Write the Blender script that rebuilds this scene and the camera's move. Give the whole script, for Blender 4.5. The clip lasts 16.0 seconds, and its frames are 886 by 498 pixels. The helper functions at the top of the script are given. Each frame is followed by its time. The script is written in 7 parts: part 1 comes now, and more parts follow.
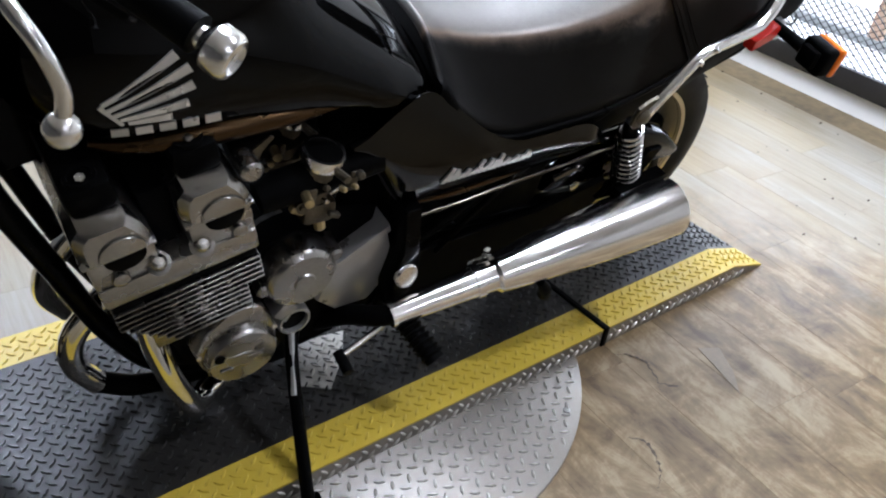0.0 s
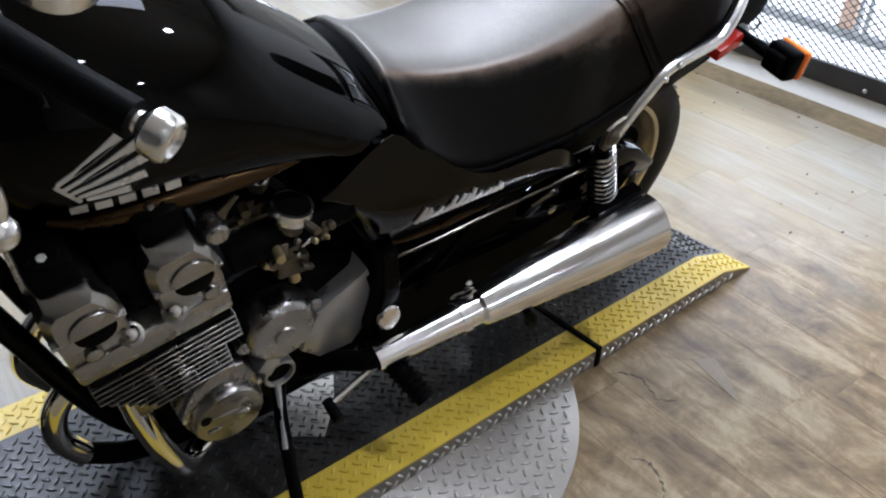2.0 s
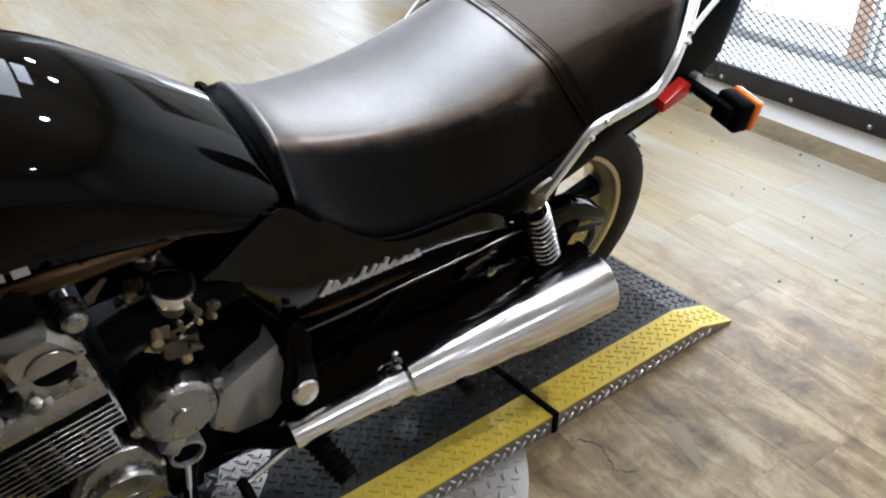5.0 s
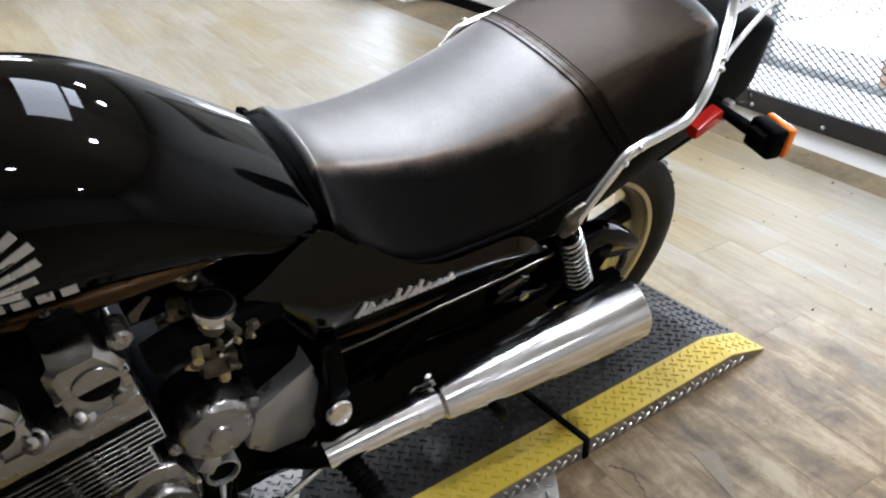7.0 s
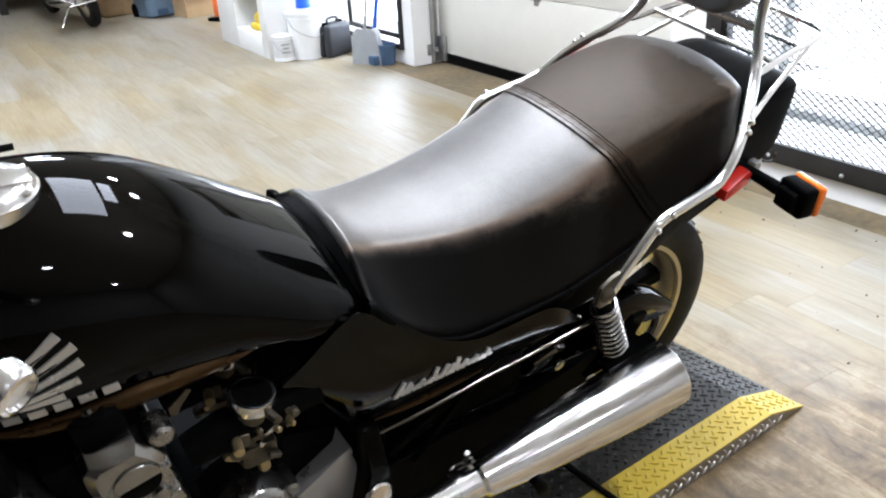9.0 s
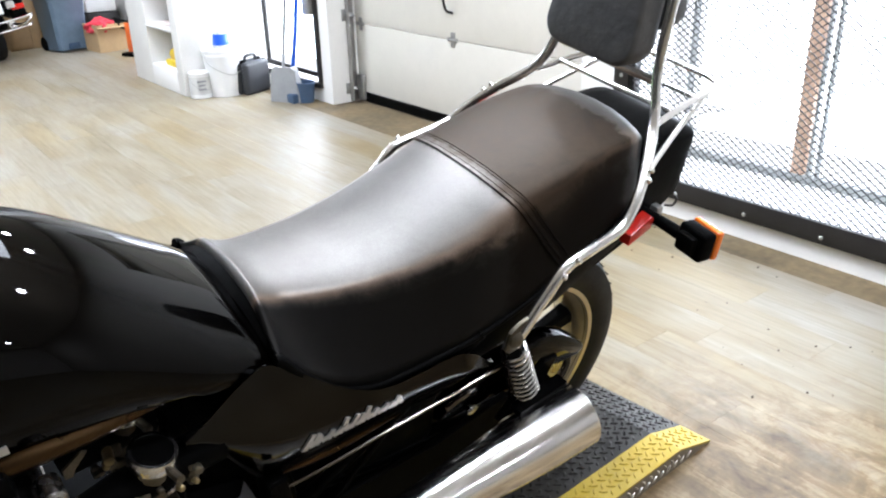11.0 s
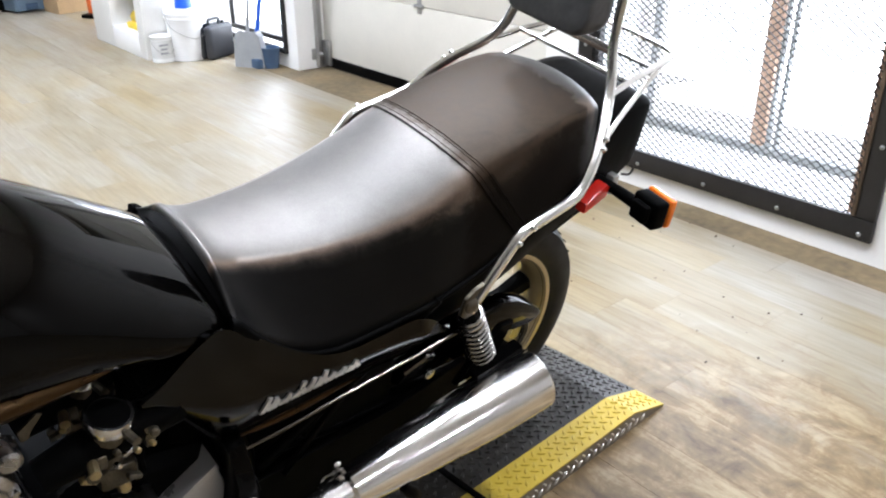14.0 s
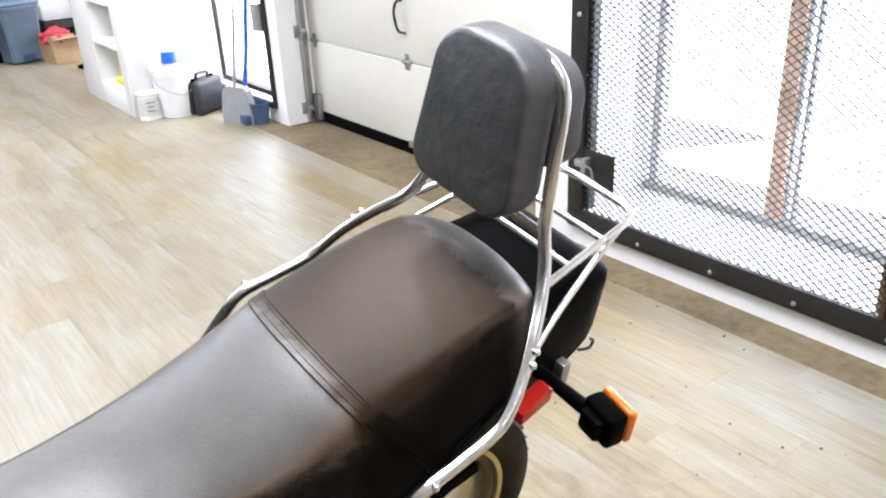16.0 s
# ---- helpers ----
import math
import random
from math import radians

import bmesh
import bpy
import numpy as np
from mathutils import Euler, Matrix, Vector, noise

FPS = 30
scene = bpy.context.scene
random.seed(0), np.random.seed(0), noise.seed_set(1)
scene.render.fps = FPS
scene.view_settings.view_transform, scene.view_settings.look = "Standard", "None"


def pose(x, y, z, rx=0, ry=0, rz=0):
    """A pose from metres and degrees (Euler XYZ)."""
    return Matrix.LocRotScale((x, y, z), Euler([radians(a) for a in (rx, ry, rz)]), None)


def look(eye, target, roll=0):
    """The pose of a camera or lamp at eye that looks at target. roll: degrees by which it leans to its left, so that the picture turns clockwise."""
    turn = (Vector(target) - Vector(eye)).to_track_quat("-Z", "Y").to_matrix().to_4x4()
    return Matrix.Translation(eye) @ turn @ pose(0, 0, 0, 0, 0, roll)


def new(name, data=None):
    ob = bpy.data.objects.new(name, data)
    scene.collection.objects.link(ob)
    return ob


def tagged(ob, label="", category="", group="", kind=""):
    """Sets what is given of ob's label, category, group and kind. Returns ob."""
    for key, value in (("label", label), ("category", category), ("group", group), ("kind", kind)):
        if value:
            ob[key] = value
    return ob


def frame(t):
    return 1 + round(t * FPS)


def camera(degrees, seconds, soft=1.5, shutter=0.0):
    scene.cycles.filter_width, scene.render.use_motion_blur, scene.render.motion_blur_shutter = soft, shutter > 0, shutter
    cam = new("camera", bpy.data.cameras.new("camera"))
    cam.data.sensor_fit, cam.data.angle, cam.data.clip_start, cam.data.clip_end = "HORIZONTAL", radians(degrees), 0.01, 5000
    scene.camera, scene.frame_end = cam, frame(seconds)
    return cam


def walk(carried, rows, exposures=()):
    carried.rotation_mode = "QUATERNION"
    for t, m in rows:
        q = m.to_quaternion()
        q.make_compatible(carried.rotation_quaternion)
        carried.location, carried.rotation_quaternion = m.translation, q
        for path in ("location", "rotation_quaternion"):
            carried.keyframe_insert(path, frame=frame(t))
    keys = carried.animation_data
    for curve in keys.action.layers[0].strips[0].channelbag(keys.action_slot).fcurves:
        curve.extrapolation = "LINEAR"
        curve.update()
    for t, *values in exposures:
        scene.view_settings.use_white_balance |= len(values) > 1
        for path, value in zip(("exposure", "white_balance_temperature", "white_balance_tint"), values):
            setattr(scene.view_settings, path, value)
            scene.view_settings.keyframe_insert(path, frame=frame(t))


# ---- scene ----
cam = camera(57.0, 16.0, soft=2.1)
PATH = [
    (0, (-1.924, -0.999, 1.256), (-0.91, 0.307, 0.132), 7.3),
    (0.5, (-1.899, -0.982, 1.283), (-0.934, 0.411, 0.221), 4.0),
    (1, (-1.881, -0.971, 1.291), (-0.929, 0.433, 0.231), 2.3),
    (1.5, (-1.883, -0.979, 1.275), (-0.905, 0.405, 0.213), 2.9),
    (2, (-1.878, -0.99, 1.284), (-0.849, 0.332, 0.192), 2.4),
    (2.5, (-1.783, -0.951, 1.302), (-0.921, 0.547, 0.294), 0.9),
    (3, (-1.611, -0.942, 1.344), (-0.665, 0.576, 0.449), -2.2),
    (3.5, (-1.594, -0.943, 1.334), (-0.634, 0.532, 0.384), -1.5),
    (4, (-1.613, -0.983, 1.313), (-0.639, 0.425, 0.279), -0.1),
    (6.5, (-1.646, -1.047, 1.302), (-0.715, 0.407, 0.292), -0.7),
    (7, (-1.657, -1.039, 1.308), (-0.73, 0.439, 0.331), -0.8),
    (7.5, (-1.673, -1.035, 1.32), (-0.758, 0.473, 0.377), -0.9),
    (8, (-1.676, -1.025, 1.313), (-0.751, 0.476, 0.369), -0.7),
    (8.5, (-1.684, -1.004, 1.315), (-0.781, 0.504, 0.361), -0.0),
    (9, (-1.674, -0.999, 1.337), (-0.736, 0.545, 0.479), -3.4),
    (9.5, (-1.651, -1.011, 1.373), (-0.619, 0.521, 0.606), -4.9),
    (12, (-1.651, -1.01, 1.352), (-0.531, 0.432, 0.535), -0.7),
    (12.5, (-1.655, -1.013, 1.355), (-0.553, 0.442, 0.538), -0.4),
    (13, (-1.656, -1.034, 1.357), (-0.553, 0.423, 0.544), -0.5),
    (13.5, (-1.641, -1.044, 1.35), (-0.53, 0.388, 0.504), -1.0),
    (14, (-1.646, -1.037, 1.363), (-0.495, 0.354, 0.503), -0.3),
    (14.5, (-1.674, -1.052, 1.381), (-0.47, 0.321, 0.566), 1.4),
    (15, (-1.708, -1.049, 1.455), (-0.435, 0.346, 0.796), -2.3),
    (15.2, (-1.63, -1.023, 1.457), (-0.332, 0.343, 0.786), -2.6),
    (15.5, (-1.454, -0.979, 1.491), (-0.201, 0.407, 0.776), -1.5),
    (16, (-1.185, -0.83, 1.524), (-0.089, 0.62, 0.69), -2.7),
]
walk(cam, [(t, look(eye, target, roll)) for t, eye, target, roll in PATH], [(0, -0.12, 5600, 14), (1.5, -0.14, 5600, 14), (2.4, -0.34, 5650, 13), (3.2, -0.06, 5700, 11), (8.0, -0.06, 5750, 13), (9.5, 0.08, 5800, 12), (12.5, 0.05, 5900, 13), (14.5, 0.04, 5900, 14), (16.0, 0.12, 5950, 15)])

# ---- world, daylight and lamps ----
world = bpy.data.worlds.new("world")
scene.world = world
world.use_nodes = True
wn = world.node_tree.nodes
sky = wn.new("ShaderNodeTexSky")
sky.sky_type = "NISHITA"
sky.sun_disc = False
sky.sun_elevation, sky.sun_rotation = radians(38), radians(200)
wn["Background"].inputs["Strength"].default_value = 0.12
world.node_tree.links.new(sky.outputs["Color"], wn["Background"].inputs["Color"])
scene.view_settings.exposure = 0.0


def lamp(name, kind, m, energy, colour=(1, 1, 1), **more):
    data = bpy.data.lights.new(name, kind)
    data.energy, data.color = energy, colour
    for key, value in more.items():
        if key == "size":
            data.size = value
        elif key == "size_y":
            data.shape, data.size_y = "RECTANGLE", value
        elif key == "radius":
            data.shadow_soft_size = value
        elif key == "angle":
            data.angle = value
        elif key == "spot":
            data.spot_size, data.spot_blend = radians(value), 0.6
    ob = new(name, data)
    ob.matrix_world = m
    return ob


lamp("sun", "SUN", look((8, -3, 7), (0, 0, 0)), 1.0, (1, 0.96, 0.9), angle=radians(12))
# Daylight that comes in through the barred window and the low window.
lamp("window_daylight", "AREA", look((1.70, 0.76, 0.86), (0.0, 0.60, 0.35)), 30, (0.90, 0.96, 1.0), size=1.25, size_y=1.25)
lamp("low_window_daylight", "AREA", look((1.40, 4.76, 0.68), (-1.0, 4.4, 0.3)), 14, (0.93, 0.97, 1.0), size=0.75, size_y=0.9)
# Ceiling: square panels and round spots.
# The last three panels are unseen, added to brighten the far end.
PANELS = [(-0.66, 0.45, 0.58, 1.70, 56), (-0.20, 0.75, 0.22, 0.90, 14), (-2.0, 3.4, 0.58, 0.58, 76), (-0.5, 5.2, 0.58, 0.58, 88), (-2.6, 5.6, 0.58, 0.58, 80), (-0.3, 8.2, 0.58, 0.58, 60)]
SPOTS = [(0.04, 1.73, 30), (0.24, 0.90, 30), (-0.14, -1.05, 40), (-1.50, -2.90, 15), (-0.20, -5.70, 45)]
for x, y, wide, deep, watts in PANELS:
    lamp("panel_or_fill_light", "AREA", pose(x, y, 3.035), watts, (0.92, 0.96, 1.0), size=wide, size_y=deep)
for x, y, watts in SPOTS:
    lamp("spot_light", "AREA", pose(x, y, 2.93), watts, (1.0, 0.985, 0.97), size=0.16).data.shape = "DISK"

# ---- mesh helpers ----


def obj_from(bm, name, material, smooth=True):
    me = bpy.data.meshes.new(name)
    bmesh.ops.recalc_face_normals(bm, faces=bm.faces)
    if smooth:
        for face in bm.faces:
            face.smooth = True
        for e in bm.edges:
            if len(e.link_faces) == 2 and e.calc_face_angle(0) > 0.65:
                e.smooth = False
    bm.to_mesh(me)
    bm.free()
    me.materials.append(material)
    return new(name, me)


def part(name, bm, material, parent, label="", smooth=True):
    ob = obj_from(bm, name, material, smooth)
    ob.parent = parent
    if label:
        ob["label"] = label
    return ob


def thing(name, label, category, m=None, group="", kind=""):
    ob = new(name)
    ob.empty_display_size = 0.05
    if m is not None:
        ob.matrix_basis = m
    return tagged(ob, label, category, group, kind)


def solid(name, bm, material, label, category="", kind="", group="", smooth=True):
    return tagged(obj_from(bm, name, material, smooth), label, category, group, kind)


def box(bm, lo, hi, bevel=0.0, segments=2, m=None):
    made = bmesh.ops.create_cube(bm, size=1)["verts"]
    c = [(a + b) / 2 for a, b in zip(lo, hi)]
    s = [abs(b - a) for a, b in zip(lo, hi)]
    for v in made:
        v.co = Vector([c[i] + v.co[i] * s[i] for i in range(3)])
    if bevel:
        edges = {e for v in made for e in v.link_edges}
        got = bmesh.ops.bevel(bm, geom=list(edges), offset=min(bevel, min(s) * 0.45), segments=segments, affect="EDGES", profile=0.5)
        made = list({v for f in got["faces"] for v in f.verts} | {v for v in made if v.is_valid})
    if m is not None:
        for v in made:
            v.co = m @ v.co
    return bm


def boxed(lo, hi, bevel=0.0, segments=2, m=None):
    return box(bmesh.new(), lo, hi, bevel, segments, m)


def spline(points, steps=6, closed=False):
    """A smooth line through the points."""
    p = [Vector(q) for q in points]
    n, out = len(p), []
    for i in range(n if closed else n - 1):
        if closed:
            a, b, c, d = p[i - 1], p[i], p[(i + 1) % n], p[(i + 2) % n]
        else:
            b, c = p[i], p[i + 1]
            a = p[i - 1] if i else b * 2 - c
            d = p[i + 2] if i + 2 < n else c * 2 - b
        for k in range(steps):
            t = k / steps
            out.append(0.5 * (2 * b + (c - a) * t + (2 * a - 5 * b + 4 * c - d) * t * t + (3 * b - a - 3 * c + d) * t**3))
    if not closed:
        out.append(p[-1])
    return out


def tube(bm, line, radius, sides=12, closed=False, squash=1.0, caps=True):
    """A round bar along a line of points; radius is one number or one a point."""
    line = [Vector(q) for q in line]
    n = len(line)
    rad = [radius] * n if not isinstance(radius, (list, tuple)) else radius
    rings, side = [], None
    for i, q in enumerate(line):
        if closed:
            t = (line[(i + 1) % n] - line[i - 1]).normalized()
        else:
            t = (line[min(i + 1, n - 1)] - line[max(i - 1, 0)]).normalized()
        if side is None:
            side = t.cross(Vector((0, 0, 1)) if abs(t.z) < 0.9 else Vector((1, 0, 0))).normalized()
        side = (side - t * side.dot(t)).normalized()
        up = t.cross(side)
        ring = []
        for k in range(sides):
            a = 2 * math.pi * k / sides
            ring.append(bm.verts.new(q + rad[i] * (math.cos(a) * side + squash * math.sin(a) * up)))
        rings.append(ring)
    for i in range(n if closed else n - 1):
        a, b = rings[i], rings[(i + 1) % n]
        for k in range(sides):
            bm.faces.new((a[k], a[(k + 1) % sides], b[(k + 1) % sides], b[k]))
    if caps and not closed:
        bm.faces.new(rings[0])
        bm.faces.new(rings[-1])
    return bm


def piped(points, radius, sides=12, steps=6, closed=False):
    return tube(bmesh.new(), spline(points, steps, closed), radius, sides, closed)


def lathe(bm, profile, base, axis, turns=32, full=2 * math.pi):
    """Turns (distance along axis, radius) pairs round an axis through base."""
    axis = Vector(axis).normalized()
    u = axis.cross(Vector((0, 0, 1)) if abs(axis.z) < 0.9 else Vector((1, 0, 0))).normalized()
    v = axis.cross(u)
    base = Vector(base)
    rings = []
    for d, r in profile:
        if r < 1e-5:
            rings.append([bm.verts.new(base + axis * d)])
        else:
            rings.append([bm.verts.new(base + axis * d + r * (math.cos(a) * u + math.sin(a) * v)) for a in (full * k / turns for k in range(turns))])
    for a, b in zip(rings, rings[1:]):
        for k in range(turns):
            j = (k + 1) % turns
            if len(a) == 1 and len(b) == 1:
                continue
            if len(a) == 1:
                bm.faces.new((a[0], b[j], b[k]))
            elif len(b) == 1:
                bm.faces.new((a[k], a[j], b[0]))
            else:
                bm.faces.new((a[k], a[j], b[j], b[k]))
    return bm


def turned(profile, base, axis, turns=32):
    return lathe(bmesh.new(), profile, base, axis, turns)


def loft(bm, rings, caps=True):
    """Skins closed rings of equal length."""
    vs = [[bm.verts.new(q) for q in ring] for ring in rings]
    n = len(vs[0])
    for a, b in zip(vs, vs[1:]):
        for k in range(n):
            bm.faces.new((a[k], a[(k + 1) % n], b[(k + 1) % n], b[k]))
    if caps:
        bm.faces.new(vs[0])
        bm.faces.new(vs[-1])
    return bm


def slab(outline, y0, y1, bevel=0.006, bm=None):
    """A plate from an outline of (x, z), between two y, with rounded rims."""
    bm = bm or bmesh.new()
    c = Vector((sum(p[0] for p in outline) / len(outline), 0, sum(p[1] for p in outline) / len(outline)))
    sgn = 1 if y1 > y0 else -1

    def ring(inset, y):
        out = []
        for x, z in outline:
            d = Vector((x, 0, z)) - c
            k = max(0.2, 1 - inset / max(d.length, 1e-4))
            out.append(Vector((c.x + d.x * k, y, c.z + d.z * k)))
        return out

    loft(bm, [ring(bevel, y0), ring(0, y0 + sgn * bevel), ring(0, y1 - sgn * bevel), ring(bevel * 0.3, y1 - sgn * bevel * 0.3), ring(bevel, y1)])
    return bm


def between(x, table):
    """Values of a table of rows (x, ...) at x, smoothly."""
    if x <= table[0][0]:
        return table[0][1:]
    for i in range(len(table) - 1):
        if x <= table[i + 1][0]:
            a, b = table[i], table[i + 1]
            p, n = table[max(i - 1, 0)], table[min(i + 2, len(table) - 1)]
            t = (x - a[0]) / (b[0] - a[0])
            out = []
            for k in range(1, len(a)):
                ma = (b[k] - p[k]) / (b[0] - p[0]) * (b[0] - a[0])
                mb = (n[k] - a[k]) / (n[0] - a[0]) * (b[0] - a[0])
                out.append((2 * t**3 - 3 * t**2 + 1) * a[k] + (t**3 - 2 * t**2 + t) * ma + (3 * t**2 - 2 * t**3) * b[k] + (t**3 - t**2) * mb)
            return out
    return table[-1][1:]


# ---- materials ----


class Nodes:
    def __init__(self, name):
        self.mat = bpy.data.materials.new(name)
        self.mat.use_nodes = True
        self.n, self.l = self.mat.node_tree.nodes, self.mat.node_tree.links
        self.bsdf = self.n["Principled BSDF"]

    def add(self, kind, **values):
        node = self.n.new(kind)
        for key, value in values.items():
            node.inputs[key].default_value = value
        return node

    def link(self, a, b):
        self.l.new(a, b)

    def coords(self, scale=(1, 1, 1), which="Object"):
        c, m = self.n.new("ShaderNodeTexCoord"), self.n.new("ShaderNodeMapping")
        m.inputs["Scale"].default_value = scale
        self.link(c.outputs[which], m.inputs["Vector"])
        return m.outputs["Vector"]

    def noise(self, vector, scale, detail=4.0, rough=0.55, distortion=0.0):
        t = self.add("ShaderNodeTexNoise", Scale=scale, Detail=detail, Roughness=rough, Distortion=distortion)
        self.link(vector, t.inputs["Vector"])
        return t.outputs["Fac"]

    def ramp(self, fac, stops):
        r = self.n.new("ShaderNodeValToRGB")
        e = r.color_ramp.elements
        while len(e) < len(stops):
            e.new(0.5)
        for k, (pos, col) in enumerate(stops):
            e[k].position = pos
            e[k].color = (*col, 1) if not isinstance(col, float) else (col, col, col, 1)
        self.link(fac, r.inputs["Fac"])
        return r.outputs["Color"]

    def mix(self, a, b, fac, mode="MIX"):
        m = self.n.new("ShaderNodeMix")
        m.data_type, m.blend_type = "RGBA", mode
        for sock, val in ((m.inputs[6], a), (m.inputs[7], b), (m.inputs[0], fac)):
            if isinstance(val, (int, float)):
                sock.default_value = val
            elif isinstance(val, tuple):
                sock.default_value = (*val, 1)
            else:
                self.link(val, sock)
        return m.outputs[2]

    def ior_along(self, fac, stops):
        """Index of refraction, one plus the ramp's value."""
        up = self.n.new("ShaderNodeMath")
        up.inputs[1].default_value = 1.0
        self.link(self.ramp(fac, stops), up.inputs[0])
        return up.outputs[0]

    def bump(self, height, strength=0.2, distance=0.002):
        b = self.add("ShaderNodeBump", Strength=strength, Distance=distance)
        self.link(height, b.inputs["Height"])
        self.link(b.outputs["Normal"], self.bsdf.inputs["Normal"])

    def set(self, **values):
        for key, value in values.items():
            sock = self.bsdf.inputs[key.replace("_", " ")]
            if isinstance(value, bpy.types.NodeSocket):
                self.link(value, sock)
            elif isinstance(value, tuple):
                sock.default_value = (*value, 1)
            else:
                sock.default_value = value
        return self


def plain(name, colour, rough=0.5, metal=0.0, vary=0.15, scale=30.0, bump=0.1, coat=0.0, depth=0.001, gloss=0.5):
    """A surface with grain and blotches about one colour."""
    k = Nodes(name)
    v = k.coords()
    fine, wide = k.noise(v, scale * 4, 3.0), k.noise(v, scale * 0.4, 5.0)
    lo, hi = tuple(c * (1 - vary) for c in colour), tuple(min(1, c * (1 + vary)) for c in colour)
    k.set(Base_Color=k.mix(k.ramp(wide, [(0.3, lo), (0.7, hi)]), k.ramp(fine, [(0.3, lo), (0.7, hi)]), 0.35), Metallic=metal)
    k.set(Roughness=k.ramp(wide, [(0.25, max(0.02, rough * 0.8)), (0.75, min(1.0, rough * 1.2))]), Coat_Weight=coat, Coat_Roughness=0.03, Coat_IOR=1.36, Specular_IOR_Level=0.5 if gloss <= 0.12 else gloss, IOR=1.0 + gloss if gloss <= 0.12 else 1.5)
    if bump:
        k.bump(fine, bump, depth)
    return k.mat


def glowing(name, colour, strength):
    k = Nodes(name)
    k.set(Base_Color=colour, Emission_Color=colour, Emission_Strength=strength)
    return k.mat


def floor_wood():
    """Grey-beige vinyl planks with long streaks along y, worn brown by the turntable."""
    k = Nodes("vinyl_plank")
    info, isl = k.n.new("ShaderNodeObjectInfo"), k.n.new("ShaderNodeNewGeometry")
    own, fr = k.n.new("ShaderNodeMath"), k.n.new("ShaderNodeMath")
    own.operation, fr.operation = "ADD", "FRACT"
    k.link(info.outputs["Random"], own.inputs[0])
    k.link(isl.outputs["Random Per Island"], own.inputs[1])
    k.link(own.outputs[0], fr.inputs[0])
    comb = k.n.new("ShaderNodeCombineXYZ")
    k.link(fr.outputs[0], comb.inputs["Z"])

    def along(stretch):
        mapp, shift = k.n.new("ShaderNodeMapping"), k.n.new("ShaderNodeVectorMath")
        mapp.inputs["Scale"].default_value = (1, stretch, 1)
        k.link(isl.outputs["Position"], mapp.inputs["Vector"])
        k.link(mapp.outputs["Vector"], shift.inputs[0])
        k.link(comb.outputs["Vector"], shift.inputs[1])
        return shift.outputs["Vector"]

    grain = k.noise(along(0.05), 70, 6, 0.65, 0.3)
    streak = k.noise(along(0.10), 17, 5, 0.6, 0.7)
    cloud = k.noise(along(0.3), 4.5, 4, 0.55, 0.9)
    base = k.ramp(streak, [(0.30, (0.215, 0.165, 0.090)), (0.5, (0.345, 0.305, 0.230)), (0.68, (0.425, 0.405, 0.365))])
    lines = k.ramp(grain, [(0.36, (0.15, 0.115, 0.068)), (0.5, (0.36, 0.325, 0.265)), (0.64, (0.50, 0.49, 0.47))])
    col = k.mix(base, lines, 0.5)
    col = k.mix(col, k.ramp(cloud, [(0.33, (0.245, 0.195, 0.105)), (0.5, (0.36, 0.325, 0.26)), (0.66, (0.43, 0.42, 0.40))]), 0.55)
    tone = k.ramp(fr.outputs[0], [(0.0, (0.88, 0.86, 0.82)), (0.5, (0.95, 0.94, 0.93)), (1.0, (1.0, 1.0, 1.0))])
    col = k.mix(col, tone, 0.35, "MULTIPLY")
    col = k.mix(col, (0.72, 0.695, 0.615), 1.0, "MULTIPLY")
    zone = k.noise(along(0.45), 1.5, 3, 0.5, 0.6)
    col = k.mix(col, k.ramp(zone, [(0.36, (0.97, 0.87, 0.66)), (0.5, (0.98, 0.96, 0.92)), (0.62, (1.0, 1.0, 1.04))]), 1.0, "MULTIPLY")
    # Finish worn through to brown round the turntable, in smeared patches.
    place, off = k.n.new("ShaderNodeVectorMath"), k.n.new("ShaderNodeVectorMath")
    off.operation = "MULTIPLY"
    off.inputs[1].default_value = (0.50, 0.62, 0.0)
    place.inputs[1].default_value = (0.50, 0.38, 0)
    k.link(isl.outputs["Position"], place.inputs[0])
    k.link(place.outputs[0], off.inputs[0])
    far = k.n.new("ShaderNodeVectorMath")
    far.operation = "LENGTH"
    k.link(off.outputs[0], far.inputs[0])
    swirl = k.noise(isl.outputs["Position"], 3.4, 6, 0.62, 1.6)
    patch = k.n.new("ShaderNodeMath")
    patch.operation = "MULTIPLY_ADD"
    patch.inputs[1].default_value = 0.75
    k.link(swirl, patch.inputs[0])
    k.link(far.outputs["Value"], patch.inputs[2])
    mask = k.ramp(patch.outputs[0], [(0.70, 1.0), (0.98, 0.0)])
    smear = k.mix(k.noise(along(0.22), 15, 6, 0.7, 0.5), k.noise(isl.outputs["Position"], 7, 6, 0.7, 0.7), 0.5)
    brown = k.ramp(smear, [(0.39, (0.080, 0.048, 0.019)), (0.5, (0.188, 0.126, 0.056)), (0.61, (0.36, 0.285, 0.17))])
    col = k.mix(col, brown, k.mix((0, 0, 0), mask, 0.95))
    k.set(Base_Color=col, Roughness=k.ramp(cloud, [(0.3, 0.36), (0.7, 0.50)]), Specular_IOR_Level=0.6)
    k.bump(grain, 0.10, 0.001)
    return k.mat


